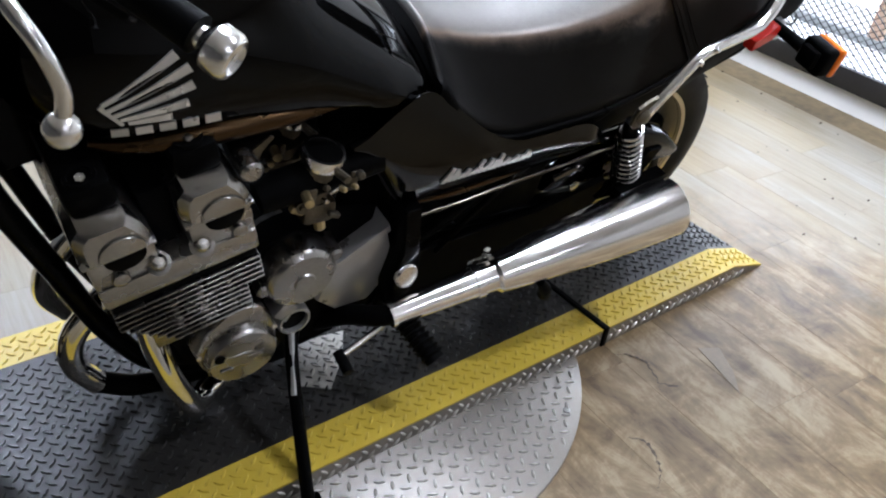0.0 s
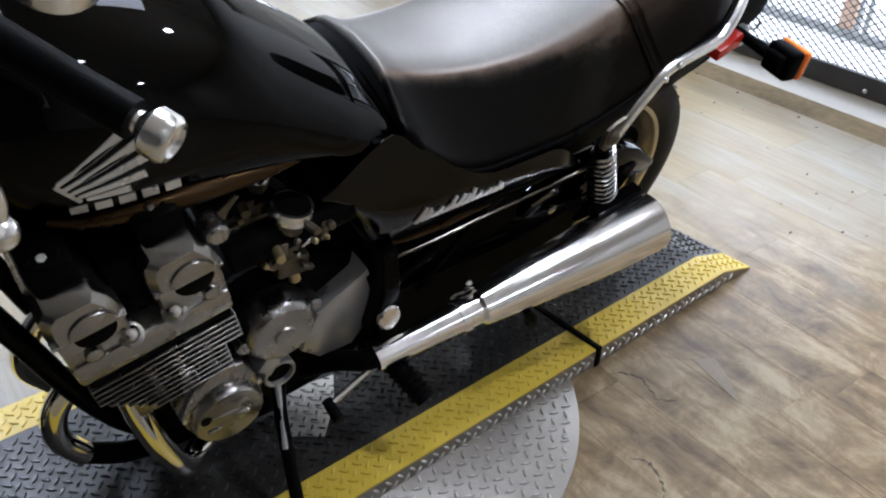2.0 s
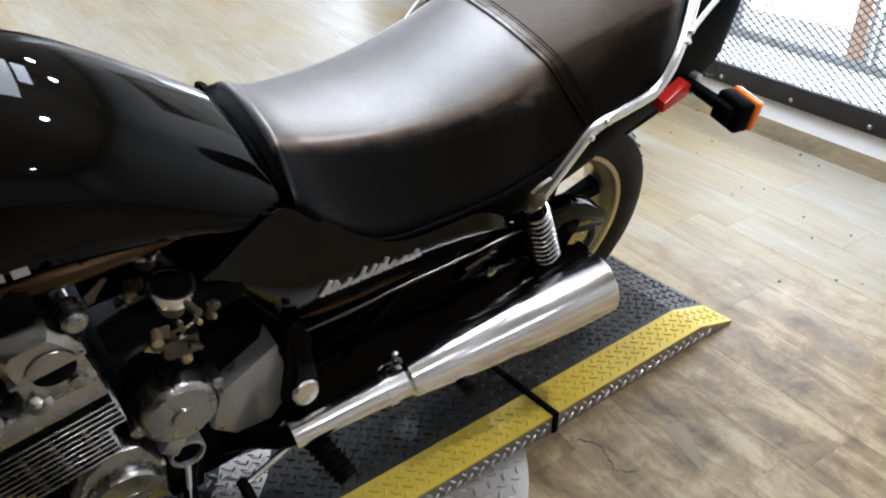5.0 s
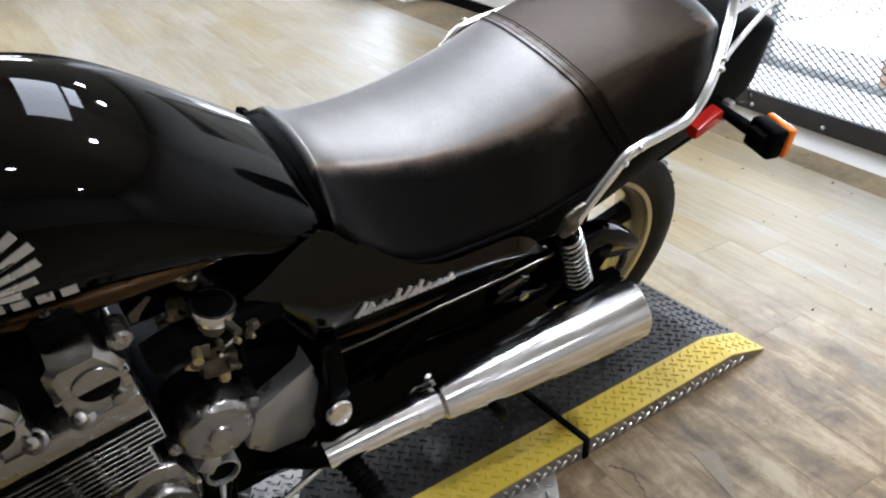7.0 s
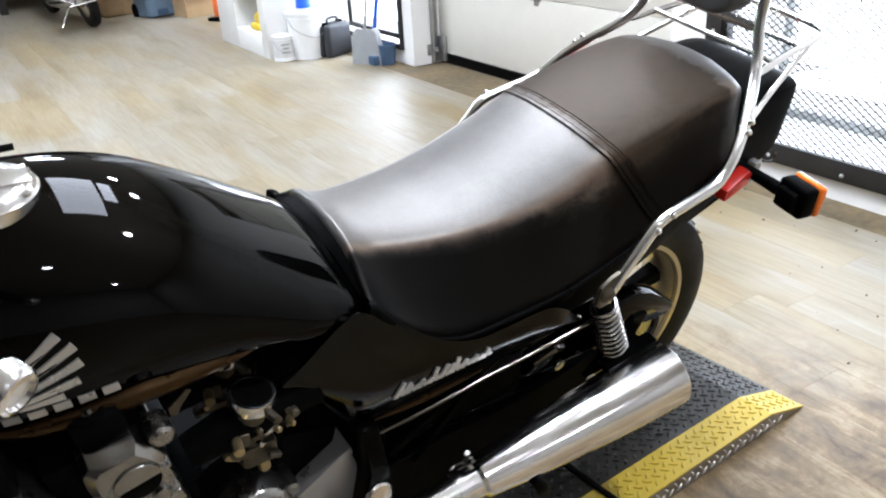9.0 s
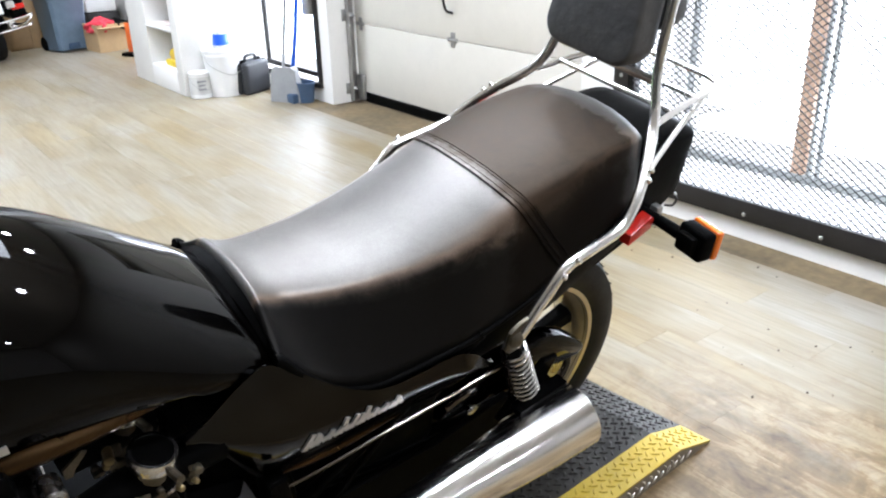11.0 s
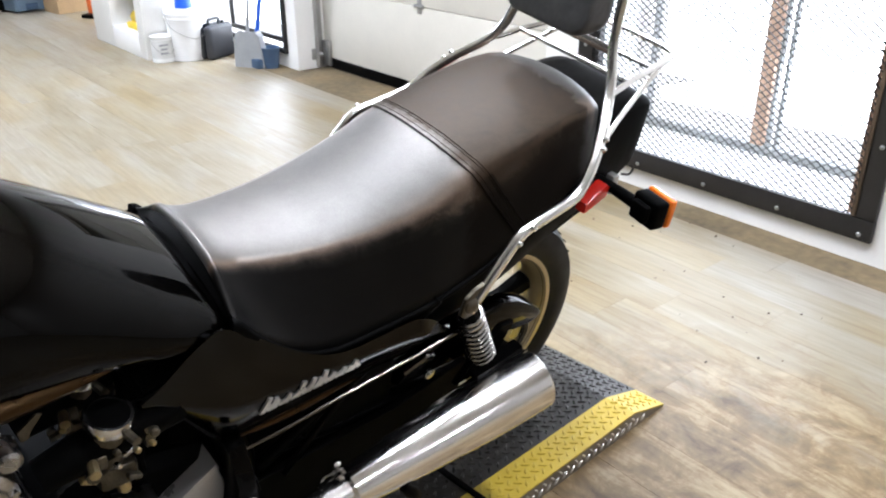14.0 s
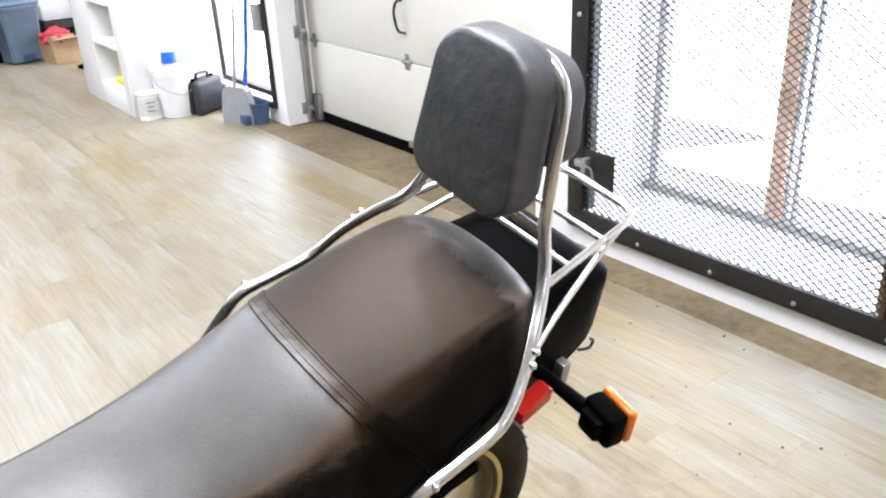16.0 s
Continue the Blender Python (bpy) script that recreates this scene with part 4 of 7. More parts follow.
def cam_box(a, nut, bolt):
    """One end of a camshaft housing: bevelled cover over a round black plug."""
    body = part("cam_housing", tilted(boxed((a - 0.046, -WY + 0.004, 0.040), (a + 0.047, WY - 0.004, 0.0965), 0.006)), M_ENGINE, engine)
    bm = bmesh.new()
    prof = [(-0.048, 0.098), (0.048, 0.097), (0.050, 0.108), (0.040, 0.138), (0.027, 0.160), (-0.034, 0.160), (-0.047, 0.146), (-0.050, 0.118)]
    slab(prof, -WY - 0.002, WY + 0.002, 0.011, bm)
    bmesh.ops.translate(bm, vec=(a, 0, 0), verts=bm.verts)
    cover = part("cam_cover", tilted(bm), M_ENGINE, engine)
    part("cover_flange", tilted(boxed((a - 0.051, -WY - 0.003, 0.0975), (a + 0.051, WY + 0.003, 0.1045), 0.003)), M_ENGINE, cover)
    half = [(math.cos(math.pi * k / 14), math.sin(math.pi * k / 14)) for k in range(15)]
    c0 = a + 0.006
    for s in (-1, 1):
        plug = slab([(c0 + 0.029 * c, 0.0975 - 0.026 * d) for c, d in half], s * (WY - 0.006), s * (WY + 0.0025), 0.001)
        part("end_plug", tilted(plug), M_RUBBER, cover, "black half-moon plug")
        boss = slab([(c0 + 0.033 * c, 0.1045 + 0.030 * d) for c, d in half], s * (WY - 0.004), s * (WY + 0.0065), 0.003)
        part("boss", tilted(boss), M_ENGINE, cover)
        part("rib", tilted(boxed((a - 0.040, s * (WY - 0.012) - 0.006, 0.058), (a + 0.040, s * (WY - 0.012) + 0.014, 0.064), 0.002)), M_ENGINE, body)
        part("flange_bolt", tilted(turned([(0, 0.013), (0.010, 0.012), (0.013, 0.007), (0.013, 0)], (bolt, s * (WY - 0.006), 0.056), (0, s, 0), 10)), M_ENGINE, body)
        part("dome_nut", tilted(turned([(0, 0.013), (0.010, 0.0125), (0.018, 0.008), (0.021, 0)], (nut, s * (WY - 0.006), 0.052), (0, s * 0.7, 0.7), 12)), M_SATIN, body, "bright domed nut")
        part("nut_washer", tilted(turned([(-0.004, 0.018), (0.002, 0.018), (0.003, 0.012)], (nut, s * (WY - 0.006), 0.050), (0, s * 0.7, 0.7), 16)), M_ENGINE, body)
    part("valve_cover", tilted(boxed((a - 0.036, -0.205, 0.156), (a + 0.030, 0.205, 0.206), 0.012)), M_ENGINE_B, cover, "black valve cover")
    # Shallow black disc stands for the shade down the plug hole.
    part("plug_shade", tilted(turned([(0.0, 0.022), (0.004, 0.021), (0.004, 0.016), (0.001, 0.015), (0.001, 0)], (a - 0.004, -0.180, 0.2055), (0, 0, 1), 20)), M_RUBBER, cover)
    part("plug_nut", tilted(turned([(0.0, 0.008), (0.006, 0.007), (0.006, 0)], (a - 0.004, -0.186, 0.2065), (0, -0.2, 1), 6)), M_SATIN, cover)


cam_box(-0.070, -0.028, -0.080)
cam_box(0.070, 0.036, 0.092)
part("cam_bridge", tilted(boxed((-0.022, -0.19, 0.045), (0.022, 0.19, 0.150), 0.006)), M_ENGINE_B, engine)
part("side_boss", tilted(turned([(-0.02, 0.017), (0.016, 0.017), (0.020, 0.012), (0.020, 0)], (0.128, -0.212, 0.150), (0, -1, 0), 18)), M_ENGINE, engine, "round cast boss behind the rear cam cover")

# Left and right covers.
for s in (-1, 1):
    bm = turned([(0, 0.073), (0.046, 0.072), (0.053, 0.069), (0.056, 0.065), (0.070, 0.064), (0.075, 0.060), (0.077, 0.0)], (-1.022, s * 0.149, 0.276), (0, s, 0), 56)
    cover = part("clutch_cover" if s > 0 else "alternator_cover", bm, M_ENGINE, engine, "round brushed aluminium side cover")
    for k in range(7):
        a = 2 * math.pi * k / 7 + 0.4
        part("cover_bolt", turned([(0, 0.007), (0.012, 0.007), (0.014, 0.004), (0.014, 0)], (-1.022 + 0.069 * math.cos(a), s * 0.190, 0.276 + 0.069 * math.sin(a)), (0, s, 0), 8), M_SATIN, cover)
    for k in range(4):
        a = radians(58 + k * 22)
        lug = boxed((-0.011, -0.020, -0.016), (0.011, 0.020, 0.012), 0.004, 2, Matrix.Translation((-1.022 + 0.071 * math.cos(a), s * 0.180, 0.276 + 0.071 * math.sin(a))) @ Matrix.Rotation(math.pi / 2 - a, 4, "Y"))
        part("lug", lug, M_ENGINE, cover)
    for dx, dz, w in ((-0.012, 0.012, 0.026), (0.02, 0.0, 0.016), (-0.03, -0.02, 0.012)):
        part("cast_mark", boxed((-1.022 + dx - w, s * 0.2255, 0.276 + dz - 0.004), (-1.022 + dx + w, s * 0.2275, 0.276 + dz + 0.004), 0.0008), M_ENGINE, cover)
    # Flat black disc on the face paints the shade of a socket.
    part("socket_shade", turned([(0, 0.010), (0.0008, 0.010), (0.001, 0.0)], (-1.066, s * 0.2255, 0.292), (0, s, 0), 14), M_RUBBER, cover)
    part("cover_lip", slab([(-1.10, 0.285), (-1.075, 0.345), (-1.035, 0.385), (-0.985, 0.376), (-0.955, 0.31), (-0.99, 0.25)], s * 0.145, s * 0.205, 0.012), M_ENGINE, cover)
gen = part("starter_cover", turned([(-0.08, 0.066), (0.022, 0.066), (0.030, 0.063), (0.036, 0.056), (0.038, 0.02), (0.042, 0.018), (0.044, 0.0)], (-0.915, -0.172, 0.412), (0, -1, 0), 48), M_ENGINE, engine, "round polished starter cover")
part("cover_band", turned([(-0.062, 0.074), (-0.014, 0.074), (-0.014, 0.066), (-0.062, 0.066)], (-0.915, -0.172, 0.412), (0, -1, 0), 48), M_ENGINE_B, gen)
for dx, dz in ((0.062, 0.03), (-0.066, -0.012)):
    part("lug", turned([(-0.03, 0.014), (0.024, 0.014), (0.028, 0.009), (0.028, 0)], (-0.915 + dx, -0.172, 0.412 + dz), (0, -1, 0), 14), M_ENGINE, gen)
part("sprocket_cover", slab([(-0.845, 0.385), (-0.80, 0.425), (-0.74, 0.452), (-0.722, 0.40), (-0.715, 0.31), (-0.75, 0.262), (-0.82, 0.262), (-0.86, 0.30)], -0.12, -0.178, 0.008), M_MACHINED, engine, "satin aluminium sprocket cover")
part("cover_ridge", slab([(-0.84, 0.402), (-0.742, 0.468), (-0.736, 0.452), (-0.836, 0.390)], -0.12, -0.185, 0.004), M_MACHINED, engine)
ring = part("frame_boss", turned([(-0.06, 0.032), (0.0, 0.032), (0.004, 0.030), (0.004, 0.026), (-0.05, 0.025), (-0.05, 0.0)], (-0.912, -0.190, 0.287), (0, -1, 0.05), 32), M_MACHINED, engine, "bright hollow ring boss")
# Black disc put in the ring for the dark of its hole.
part("bore_shade", turned([(-0.03, 0.0255), (-0.006, 0.0255), (-0.005, 0.0)], (-0.912, -0.190, 0.287), (0, -1, 0.05), 28), M_RUBBER, ring)
part("boss_arm", slab([(-0.955, 0.315), (-0.935, 0.345), (-0.91, 0.325), (-0.93, 0.29)], -0.135, -0.192, 0.004), M_MACHINED, engine)
part("oil_filter", turned([(0, 0.035), (0.05, 0.035), (0.06, 0.025), (0.06, 0.0)], (-1.13, 0.0, 0.23), (-1, 0, 0), 24), M_ENGINE_B, engine)
rnd = random.Random(31)
for s in (-1, 1):
    for k in range(2):
        y = s * (0.065 + 0.112 * k)
        carb = part("carburettor", turned([(0, 0.020), (0.02, 0.024), (0.03, 0.021), (0.045, 0.028), (0.06, 0.030), (0.07, 0.026)], (-0.905, y, 0.575), (0.05, 0, 1), 20), M_CARB, engine, "tarnished alloy carburettor body")
        part("float_bowl", boxed((-0.93, y - 0.026, 0.535), (-0.87, y + 0.026, 0.580), 0.012), M_CARB, carb)
        part("bowl_drain", turned([(0, 0.010), (0.018, 0.010), (0.022, 0.006), (0.022, 0)], (-0.895, y + s * 0.012, 0.538), (0.1, s * 0.3, -1), 8), M_BRASS, carb)
        part("top_cap", turned([(0, 0.028), (0.003, 0.034), (0.018, 0.036), (0.024, 0.034), (0.024, 0.029), (0.010, 0.026), (0.010, 0)], (-0.900, y, 0.648), (0.12, s * 0.1, 1), 24), M_SATIN, carb, "bright open carburettor cap")
        # Black disc set in the cap to paint its inside dark.
        part("cap_shade", turned([(0.0, 0.0), (0.0, 0.030), (0.003, 0.030), (0.004, 0.0)], (-0.8975, y + s * 0.0016, 0.6665), (0.12, s * 0.1, 1), 24), M_RUBBER, carb)
        part("linkage", boxed((-0.86, y + s * 0.006, 0.60), (-0.845, y + s * 0.03, 0.64), 0.003), M_CARB, carb)
        part("linkage", turned([(0, 0.011), (0.006, 0.011), (0.006, 0.007), (0.012, 0.006), (0.012, 0)], (-0.935, y + s * 0.024, 0.585), (-0.2, s, 0.2), 10), M_CARB, carb)
        part("jet_block", boxed((-0.935, y + s * 0.012, 0.596), (-0.915, y + s * 0.032, 0.622), 0.004), M_CARB, carb)
        for i in range(9):
            q = Vector((rnd.uniform(-0.955, -0.845), y + s * rnd.uniform(0.018, 0.036), rnd.uniform(0.545, 0.640)))
            r = rnd.uniform(0.005, 0.010)
            turn = Matrix.Translation(q) @ Matrix.Rotation(rnd.uniform(-0.8, 0.8), 4, "Y")
            bit = boxed((-r * 1.5, -0.005, -r * 0.6), (r * 1.5, 0.006, r * 0.6), 0.0015, 1, turn) if i % 2 else turned([(0, r * 0.8), (0.010, r * 0.8), (0.012, r * 0.5), (0.012, 0)], q, (rnd.uniform(-0.3, 0.3), s, 0.3), 8)
            part("fitting", bit, (M_CARB, M_SATIN, M_BRASS)[i % 3], carb)
        part("throat", tube(bmesh.new(), [(-1.0, y, 0.60), (-0.95, y, 0.612), (-0.86, y, 0.628), (-0.80, y, 0.64)], [0.026, 0.03, 0.03, 0.032], 16), M_RUBBER, carb)
        part("adjuster", turned([(0, 0.008), (0.03, 0.008), (0.032, 0.0)], (-0.935, y + s * 0.025, 0.615), (-0.2, s, 0.1), 8), M_BRASS, carb)
        part("adjuster", turned([(0, 0.007), (0.028, 0.007), (0.03, 0.0)], (-0.885, y + s * 0.025, 0.645), (0.2, s, 0.1), 8), M_CARB, carb)
part("cable_bracket", slab([(-1.012, 0.69), (-0.985, 0.712), (-0.978, 0.708), (-0.995, 0.685), (-1.0, 0.672), (-1.01, 0.672)], -0.172, -0.168, 0.001), M_CARB, engine, "tarnished cable bracket")
part("breather_hose", piped([(-0.86, -0.10, 0.70), (-0.83, -0.13, 0.60), (-0.85, -0.14, 0.50), (-0.82, -0.13, 0.42)], 0.008, 8), M_RUBBER, engine)
part("ignition_lead", piped([(-1.20, -0.10, 0.67), (-1.16, -0.12, 0.70), (-1.10, -0.08, 0.73)], 0.005, 8), M_RUBBER, engine)
part("ignition_lead", piped([(-1.06, -0.12, 0.61), (-1.11, -0.145, 0.575), (-1.125, -0.15, 0.53)], 0.006, 8), M_RUBBER, engine)

# ---- chassis ----
for s in (-1, 1):
    part("frame_tube", piped([(-1.36, s * 0.03, 0.83), (-1.355, s * 0.10, 0.70), (-1.285, s * 0.11, 0.50), (-1.20, s * 0.095, 0.27), (-1.10, s * 0.085, 0.13), (-0.9, s * 0.10, 0.10), (-0.72, s * 0.12, 0.18), (-0.66, s * 0.13, 0.35), (-0.70, s * 0.12, 0.55), (-0.68, s * 0.12, 0.66)], 0.0185, 12, 7), M_FRAME, bike, "black frame tube")
    part("seat_rail", piped([(-0.72, s * 0.12, 0.66), (-0.4, s * 0.13, 0.64), (-0.1, s * 0.13, 0.66), (0.15, s * 0.10, 0.72)], 0.014, 10), M_FRAME, bike)
    part("sub_strut", piped([(-0.64, s * 0.14, 0.35), (-0.45, s * 0.16, 0.50), (-0.30, s * 0.19, 0.64)], 0.013, 10), M_FRAME, bike)
    part("air_box_strut", tube(bmesh.new(), [(-0.60, s * 0.165, 0.33), (-0.47, s * 0.175, 0.50)], 0.007, 8), M_FRAME, bike)
    part("peg_hanger", slab([(-0.735, 0.52), (-0.705, 0.525), (-0.688, 0.45), (-0.672, 0.38), (-0.668, 0.33), (-0.69, 0.262), (-0.72, 0.25), (-0.735, 0.32), (-0.722, 0.42)], s * 0.150, s * 0.214, 0.010), M_FRAME, bike, "black footrest hanger")
    part("hanger_cap", turned([(0, 0.026), (0.006, 0.026), (0.010, 0.022), (0.012, 0)], (-0.704, s * 0.214, 0.353), (0.1, s, 0.25), 24), M_SATIN, bike, "polished pivot cap")
    peg = part("footrest", tube(bmesh.new(), [(-0.715, s * 0.195, 0.275), (-0.708, s * 0.235, 0.262), (-0.677, s * 0.335, 0.222)], [0.014, 0.022, 0.021], 12, squash=0.8), M_RUBBER, bike, "ribbed black rubber footrest")
    for k in range(8):
        t = 0.08 + k * 0.115
        c = Vector((-0.708, s * 0.235, 0.262)).lerp(Vector((-0.677, s * 0.335, 0.222)), t)
        part("rib", turned([(-0.004, 0.021), (-0.001, 0.025), (0.001, 0.025), (0.004, 0.021)], c, (0.18, s, -0.28), 12), M_RUBBER, peg)
part("backbone", tube(bmesh.new(), [(-1.36, 0, 0.82), (-1.0, 0, 0.76), (-0.70, 0, 0.68)], 0.03, 14), M_FRAME, bike)
part("steering_head", tube(bmesh.new(), [(-1.345, 0, 0.90), (-1.40, 0, 0.74)], 0.034, 18), M_FRAME, bike)
part("air_box", boxed((-0.80, -0.125, 0.42), (-0.38, 0.125, 0.66), 0.03), M_PLASTIC, bike, "black plastic air box")
# Black fillers below are added to hide lit deck and floor behind the gaps.
part("tank_filler", boxed((-1.26, -0.10, 0.655), (-0.84, 0.10, 0.765), 0.02), M_PLASTIC, bike, "black filler block added under the tank")
part("seat_filler", boxed((-0.86, -0.12, 0.50), (-0.70, 0.12, 0.755), 0.03), M_PLASTIC, bike)
part("pivot_filler", boxed((-0.74, -0.105, 0.27), (-0.36, 0.105, 0.46), 0.02), M_PLASTIC, bike)
part("gap_plate", slab([(-0.72, 0.46), (-0.36, 0.46), (-0.34, 0.36), (-0.36, 0.22), (-0.60, 0.16), (-0.72, 0.20)], -0.112, -0.106, 0.003), M_RUBBER, bike)
part("low_gap_plate", slab([(-0.70, 0.34), (-0.34, 0.36), (-0.16, 0.40), (-0.15, 0.35), (-0.24, 0.22), (-0.42, 0.17), (-0.72, 0.15)], -0.165, -0.150, 0.004), M_RUBBER, bike)
part("mid_filler", boxed((-0.55, -0.15, 0.36), (-0.34, 0.15, 0.50), 0.02), M_PLASTIC, bike)
part("inner_fender", piped([(-0.36, 0, 0.34), (-0.34, 0, 0.50), (-0.22, 0, 0.60), (0.0, 0, 0.645), (0.18, 0, 0.60)], 0.05, 12), M_PLASTIC, bike)
part("rear_lever", piped([(-0.34, -0.17, 0.455), (-0.30, -0.175, 0.475), (-0.27, -0.17, 0.465)], 0.007, 8), M_DARKCHROME, bike)
part("pivot_bolt", turned([(0, 0.012), (0.006, 0.012), (0.008, 0.0)], (-0.27, -0.168, 0.42), (0, -1, 0), 12), M_SATIN, bike)
part("gear_lever", piped([(-0.729, -0.232, 0.259), (-0.757, -0.242, 0.252), (-0.805, -0.250, 0.234), (-0.842, -0.255, 0.222)], 0.006, 10), M_SATIN, bike, "chrome gear lever")
part("lever_rubber", tube(bmesh.new(), [(-0.842, -0.245, 0.224), (-0.842, -0.290, 0.216)], 0.011, 12), M_RUBBER, bike)
part("lever_pivot", turned([(0, 0.014), (0.03, 0.014), (0.034, 0.008), (0.034, 0)], (-0.729, -0.210, 0.260), (0, -1, 0), 16), M_SATIN, bike)
part("brake_hook", piped([(-0.60, -0.225, 0.312), (-0.575, -0.230, 0.307), (-0.56, -0.225, 0.330), (-0.545, -0.220, 0.340), (-0.525, -0.225, 0.336)], 0.003, 8), M_SATIN, bike, "bent chrome wire hook")
part("brake_hook", piped([(-0.545, -0.225, 0.345), (-0.52, -0.235, 0.358), (-0.50, -0.245, 0.352), (-0.50, -0.250, 0.334)], 0.003, 8), M_SATIN, bike)
part("hook_knob", turned([(0, 0.007), (0.02, 0.006), (0.024, 0.008), (0.03, 0)], (-0.53, -0.230, 0.356), (-0.1, -0.1, 1), 10), M_SATIN, bike)
stand = part("side_stand", piped([(-0.90, -0.17, 0.25), (-0.925, -0.22, 0.225), (-0.950, -0.32, 0.150), (-0.976, -0.432, 0.070)], 0.0125, 12), M_FRAME, bike, "black side stand, down")
part("stand_foot", boxed((-1.005, -0.475, 0.058), (-0.950, -0.415, 0.078), 0.006), M_FRAME, stand)
part("stand_bracket", boxed((-0.945, -0.17, 0.14), (-0.88, -0.125, 0.26), 0.01), M_FRAME, stand)
part("stand_spring", tube(bmesh.new(), [(-0.915, -0.19, 0.255), (-0.945, -0.28, 0.19)], 0.006, 8), M_GALV, stand)

# Fork, front fender, handlebar.
for s in (-1, 1):
    part("fork_leg", tube(bmesh.new(), [(-1.31, s * 0.095, 0.98), (-1.42, s * 0.095, 0.66)], 0.0195, 16), M_CHROME, bike, "chrome fork stanchion")
    part("fork_slider", tube(bmesh.new(), [(-1.41, s * 0.095, 0.68), (-1.42, s * 0.095, 0.64), (-1.58, s * 0.095, 0.30)], [0.026, 0.028, 0.024], 16), M_ENGINE_B, bike, "black fork slider")
    part("brake_caliper", boxed((-1.56, s * 0.085 - 0.03, 0.40), (-1.50, s * 0.085 + 0.03, 0.50), 0.012), M_ENGINE_B, bike)
# Black block added to fill the dark between the fork legs.
part("fork_filler", boxed((-1.43, -0.15, 0.655), (-1.33, 0.15, 0.90), 0.03), M_RUBBER, bike, "black filler block added about the fork")
part("head_gusset", slab([(-1.36, 0.62), (-1.37, 0.86), (-1.28, 0.86), (-1.24, 0.74), (-1.25, 0.64)], -0.055, 0.055, 0.01), M_FRAME, bike)
part("fork_clamp", boxed((-1.40, -0.13, 0.885), (-1.29, 0.13, 0.915), 0.012), M_FRAME, bike)
part("fork_clamp", boxed((-1.44, -0.13, 0.70), (-1.35, 0.13, 0.735), 0.012), M_FRAME, bike)
bm = bmesh.new()
rings = []
for k in range(17):
    a = radians(45 + k * 7)
    c = Vector((-1.66 + 0.33 * math.cos(a), 0, 0.305 + 0.33 * math.sin(a)))
    d = Vector((math.cos(a), 0, math.sin(a)))
    sec = [(-0.068, -0.045), (-0.064, -0.012), (-0.045, 0.006), (0, 0.014), (0.045, 0.006), (0.064, -0.012), (0.068, -0.045), (0.064, -0.047), (0.058, -0.014), (0.04, 0.001), (0, 0.009), (-0.04, 0.001), (-0.058, -0.014), (-0.064, -0.047)]
    rings.append([c + Vector((0, y, 0)) + d * h for y, h in sec])
part("front_fender", loft(bm, rings), M_PAINT, bike, "gloss black front fender")
STEER = Matrix.Translation((-1.53, 0, 0)) @ Matrix.Rotation(radians(24), 4, "Z") @ Matrix.Translation((1.53, 0, 0))
for ob in list(bike.children):
    if ob.name.split(".")[0] in ("front_wheel", "front_fender", "fork_slider", "brake_caliper", "fork_leg", "fork_clamp"):
        ob.matrix_basis = STEER
part("horn", turned([(0, 0.02), (0.02, 0.045), (0.03, 0.045), (0.032, 0.0)], (-1.40, -0.07, 0.62), (-1, -0.3, 0), 24), M_CHROME, bike)
bar = part("handlebar", piped([(-1.36, 0.0, 0.955), (-1.35, -0.07, 0.96), (-1.33, -0.15, 1.03), (-1.29, -0.25, 1.09), (-1.272, -0.305, 1.095), (-1.190, -0.430, 1.058)], 0.0112, 12), M_CHROME, bike)
part("handlebar_end", piped([(-1.36, 0.0, 0.955), (-1.35, 0.07, 0.96), (-1.33, 0.15, 1.03), (-1.29, 0.25, 1.09), (-1.272, 0.305, 1.095), (-1.190, 0.430, 1.058)], 0.0112, 12), M_CHROME, bar)
for s in (-1, 1):
    g0, g1 = Vector((-1.272, s * 0.305, 1.095)), Vector((-1.190, s * 0.430, 1.058))
    ax = (g1 - g0).normalized()
    part("grip", turned([(0, 0.021), (0.004, 0.0225), (0.01, 0.0185), (0.05, 0.0180), (0.10, 0.0175), (0.148, 0.0185), (0.150, 0.0)], g0, ax, 28), M_RUBBER, bar, "black rubber grip")
    part("grip_ring", turned([(-0.012, 0.0), (-0.012, 0.026), (-0.004, 0.027), (0.0, 0.022)], g0, ax, 28), M_CHROME, bar)
    part("bar_end", turned([(0.0, 0.012), (0.003, 0.017), (0.008, 0.0225), (0.024, 0.0225), (0.029, 0.019), (0.030, 0.014), (0.026, 0.012), (0.026, 0.0)], g1 + ax * 0.003, ax, 28), M_CHROME, bar, "chrome bar-end weight")
    lever = part("clutch_lever" if s < 0 else "brake_lever", piped([(-1.305, s * 0.28, 1.098), (-1.335, s * 0.35, 1.112), (-1.340, s * 0.41, 1.117), (-1.334, s * 0.445, 1.110), (-1.322, s * 0.465, 1.088), (-1.313, s * 0.472, 1.055), (-1.316, s * 0.475, 1.030)], 0.0068, 12, 6), M_SATIN, bar, "polished alloy lever with ball end")
    bm = bmesh.new()
    bmesh.ops.create_uvsphere(bm, u_segments=18, v_segments=12, radius=0.0150, matrix=Matrix.Translation((-1.317, s * 0.475, 1.024)))
    part("ball_end", bm, M_SATIN, lever)
    part("switch_housing", tube(bmesh.new(), [g0 - ax * 0.055, g0 - ax * 0.03, g0 - ax * 0.013], [0.022, 0.026, 0.024], 18), M_PLASTIC, bar)
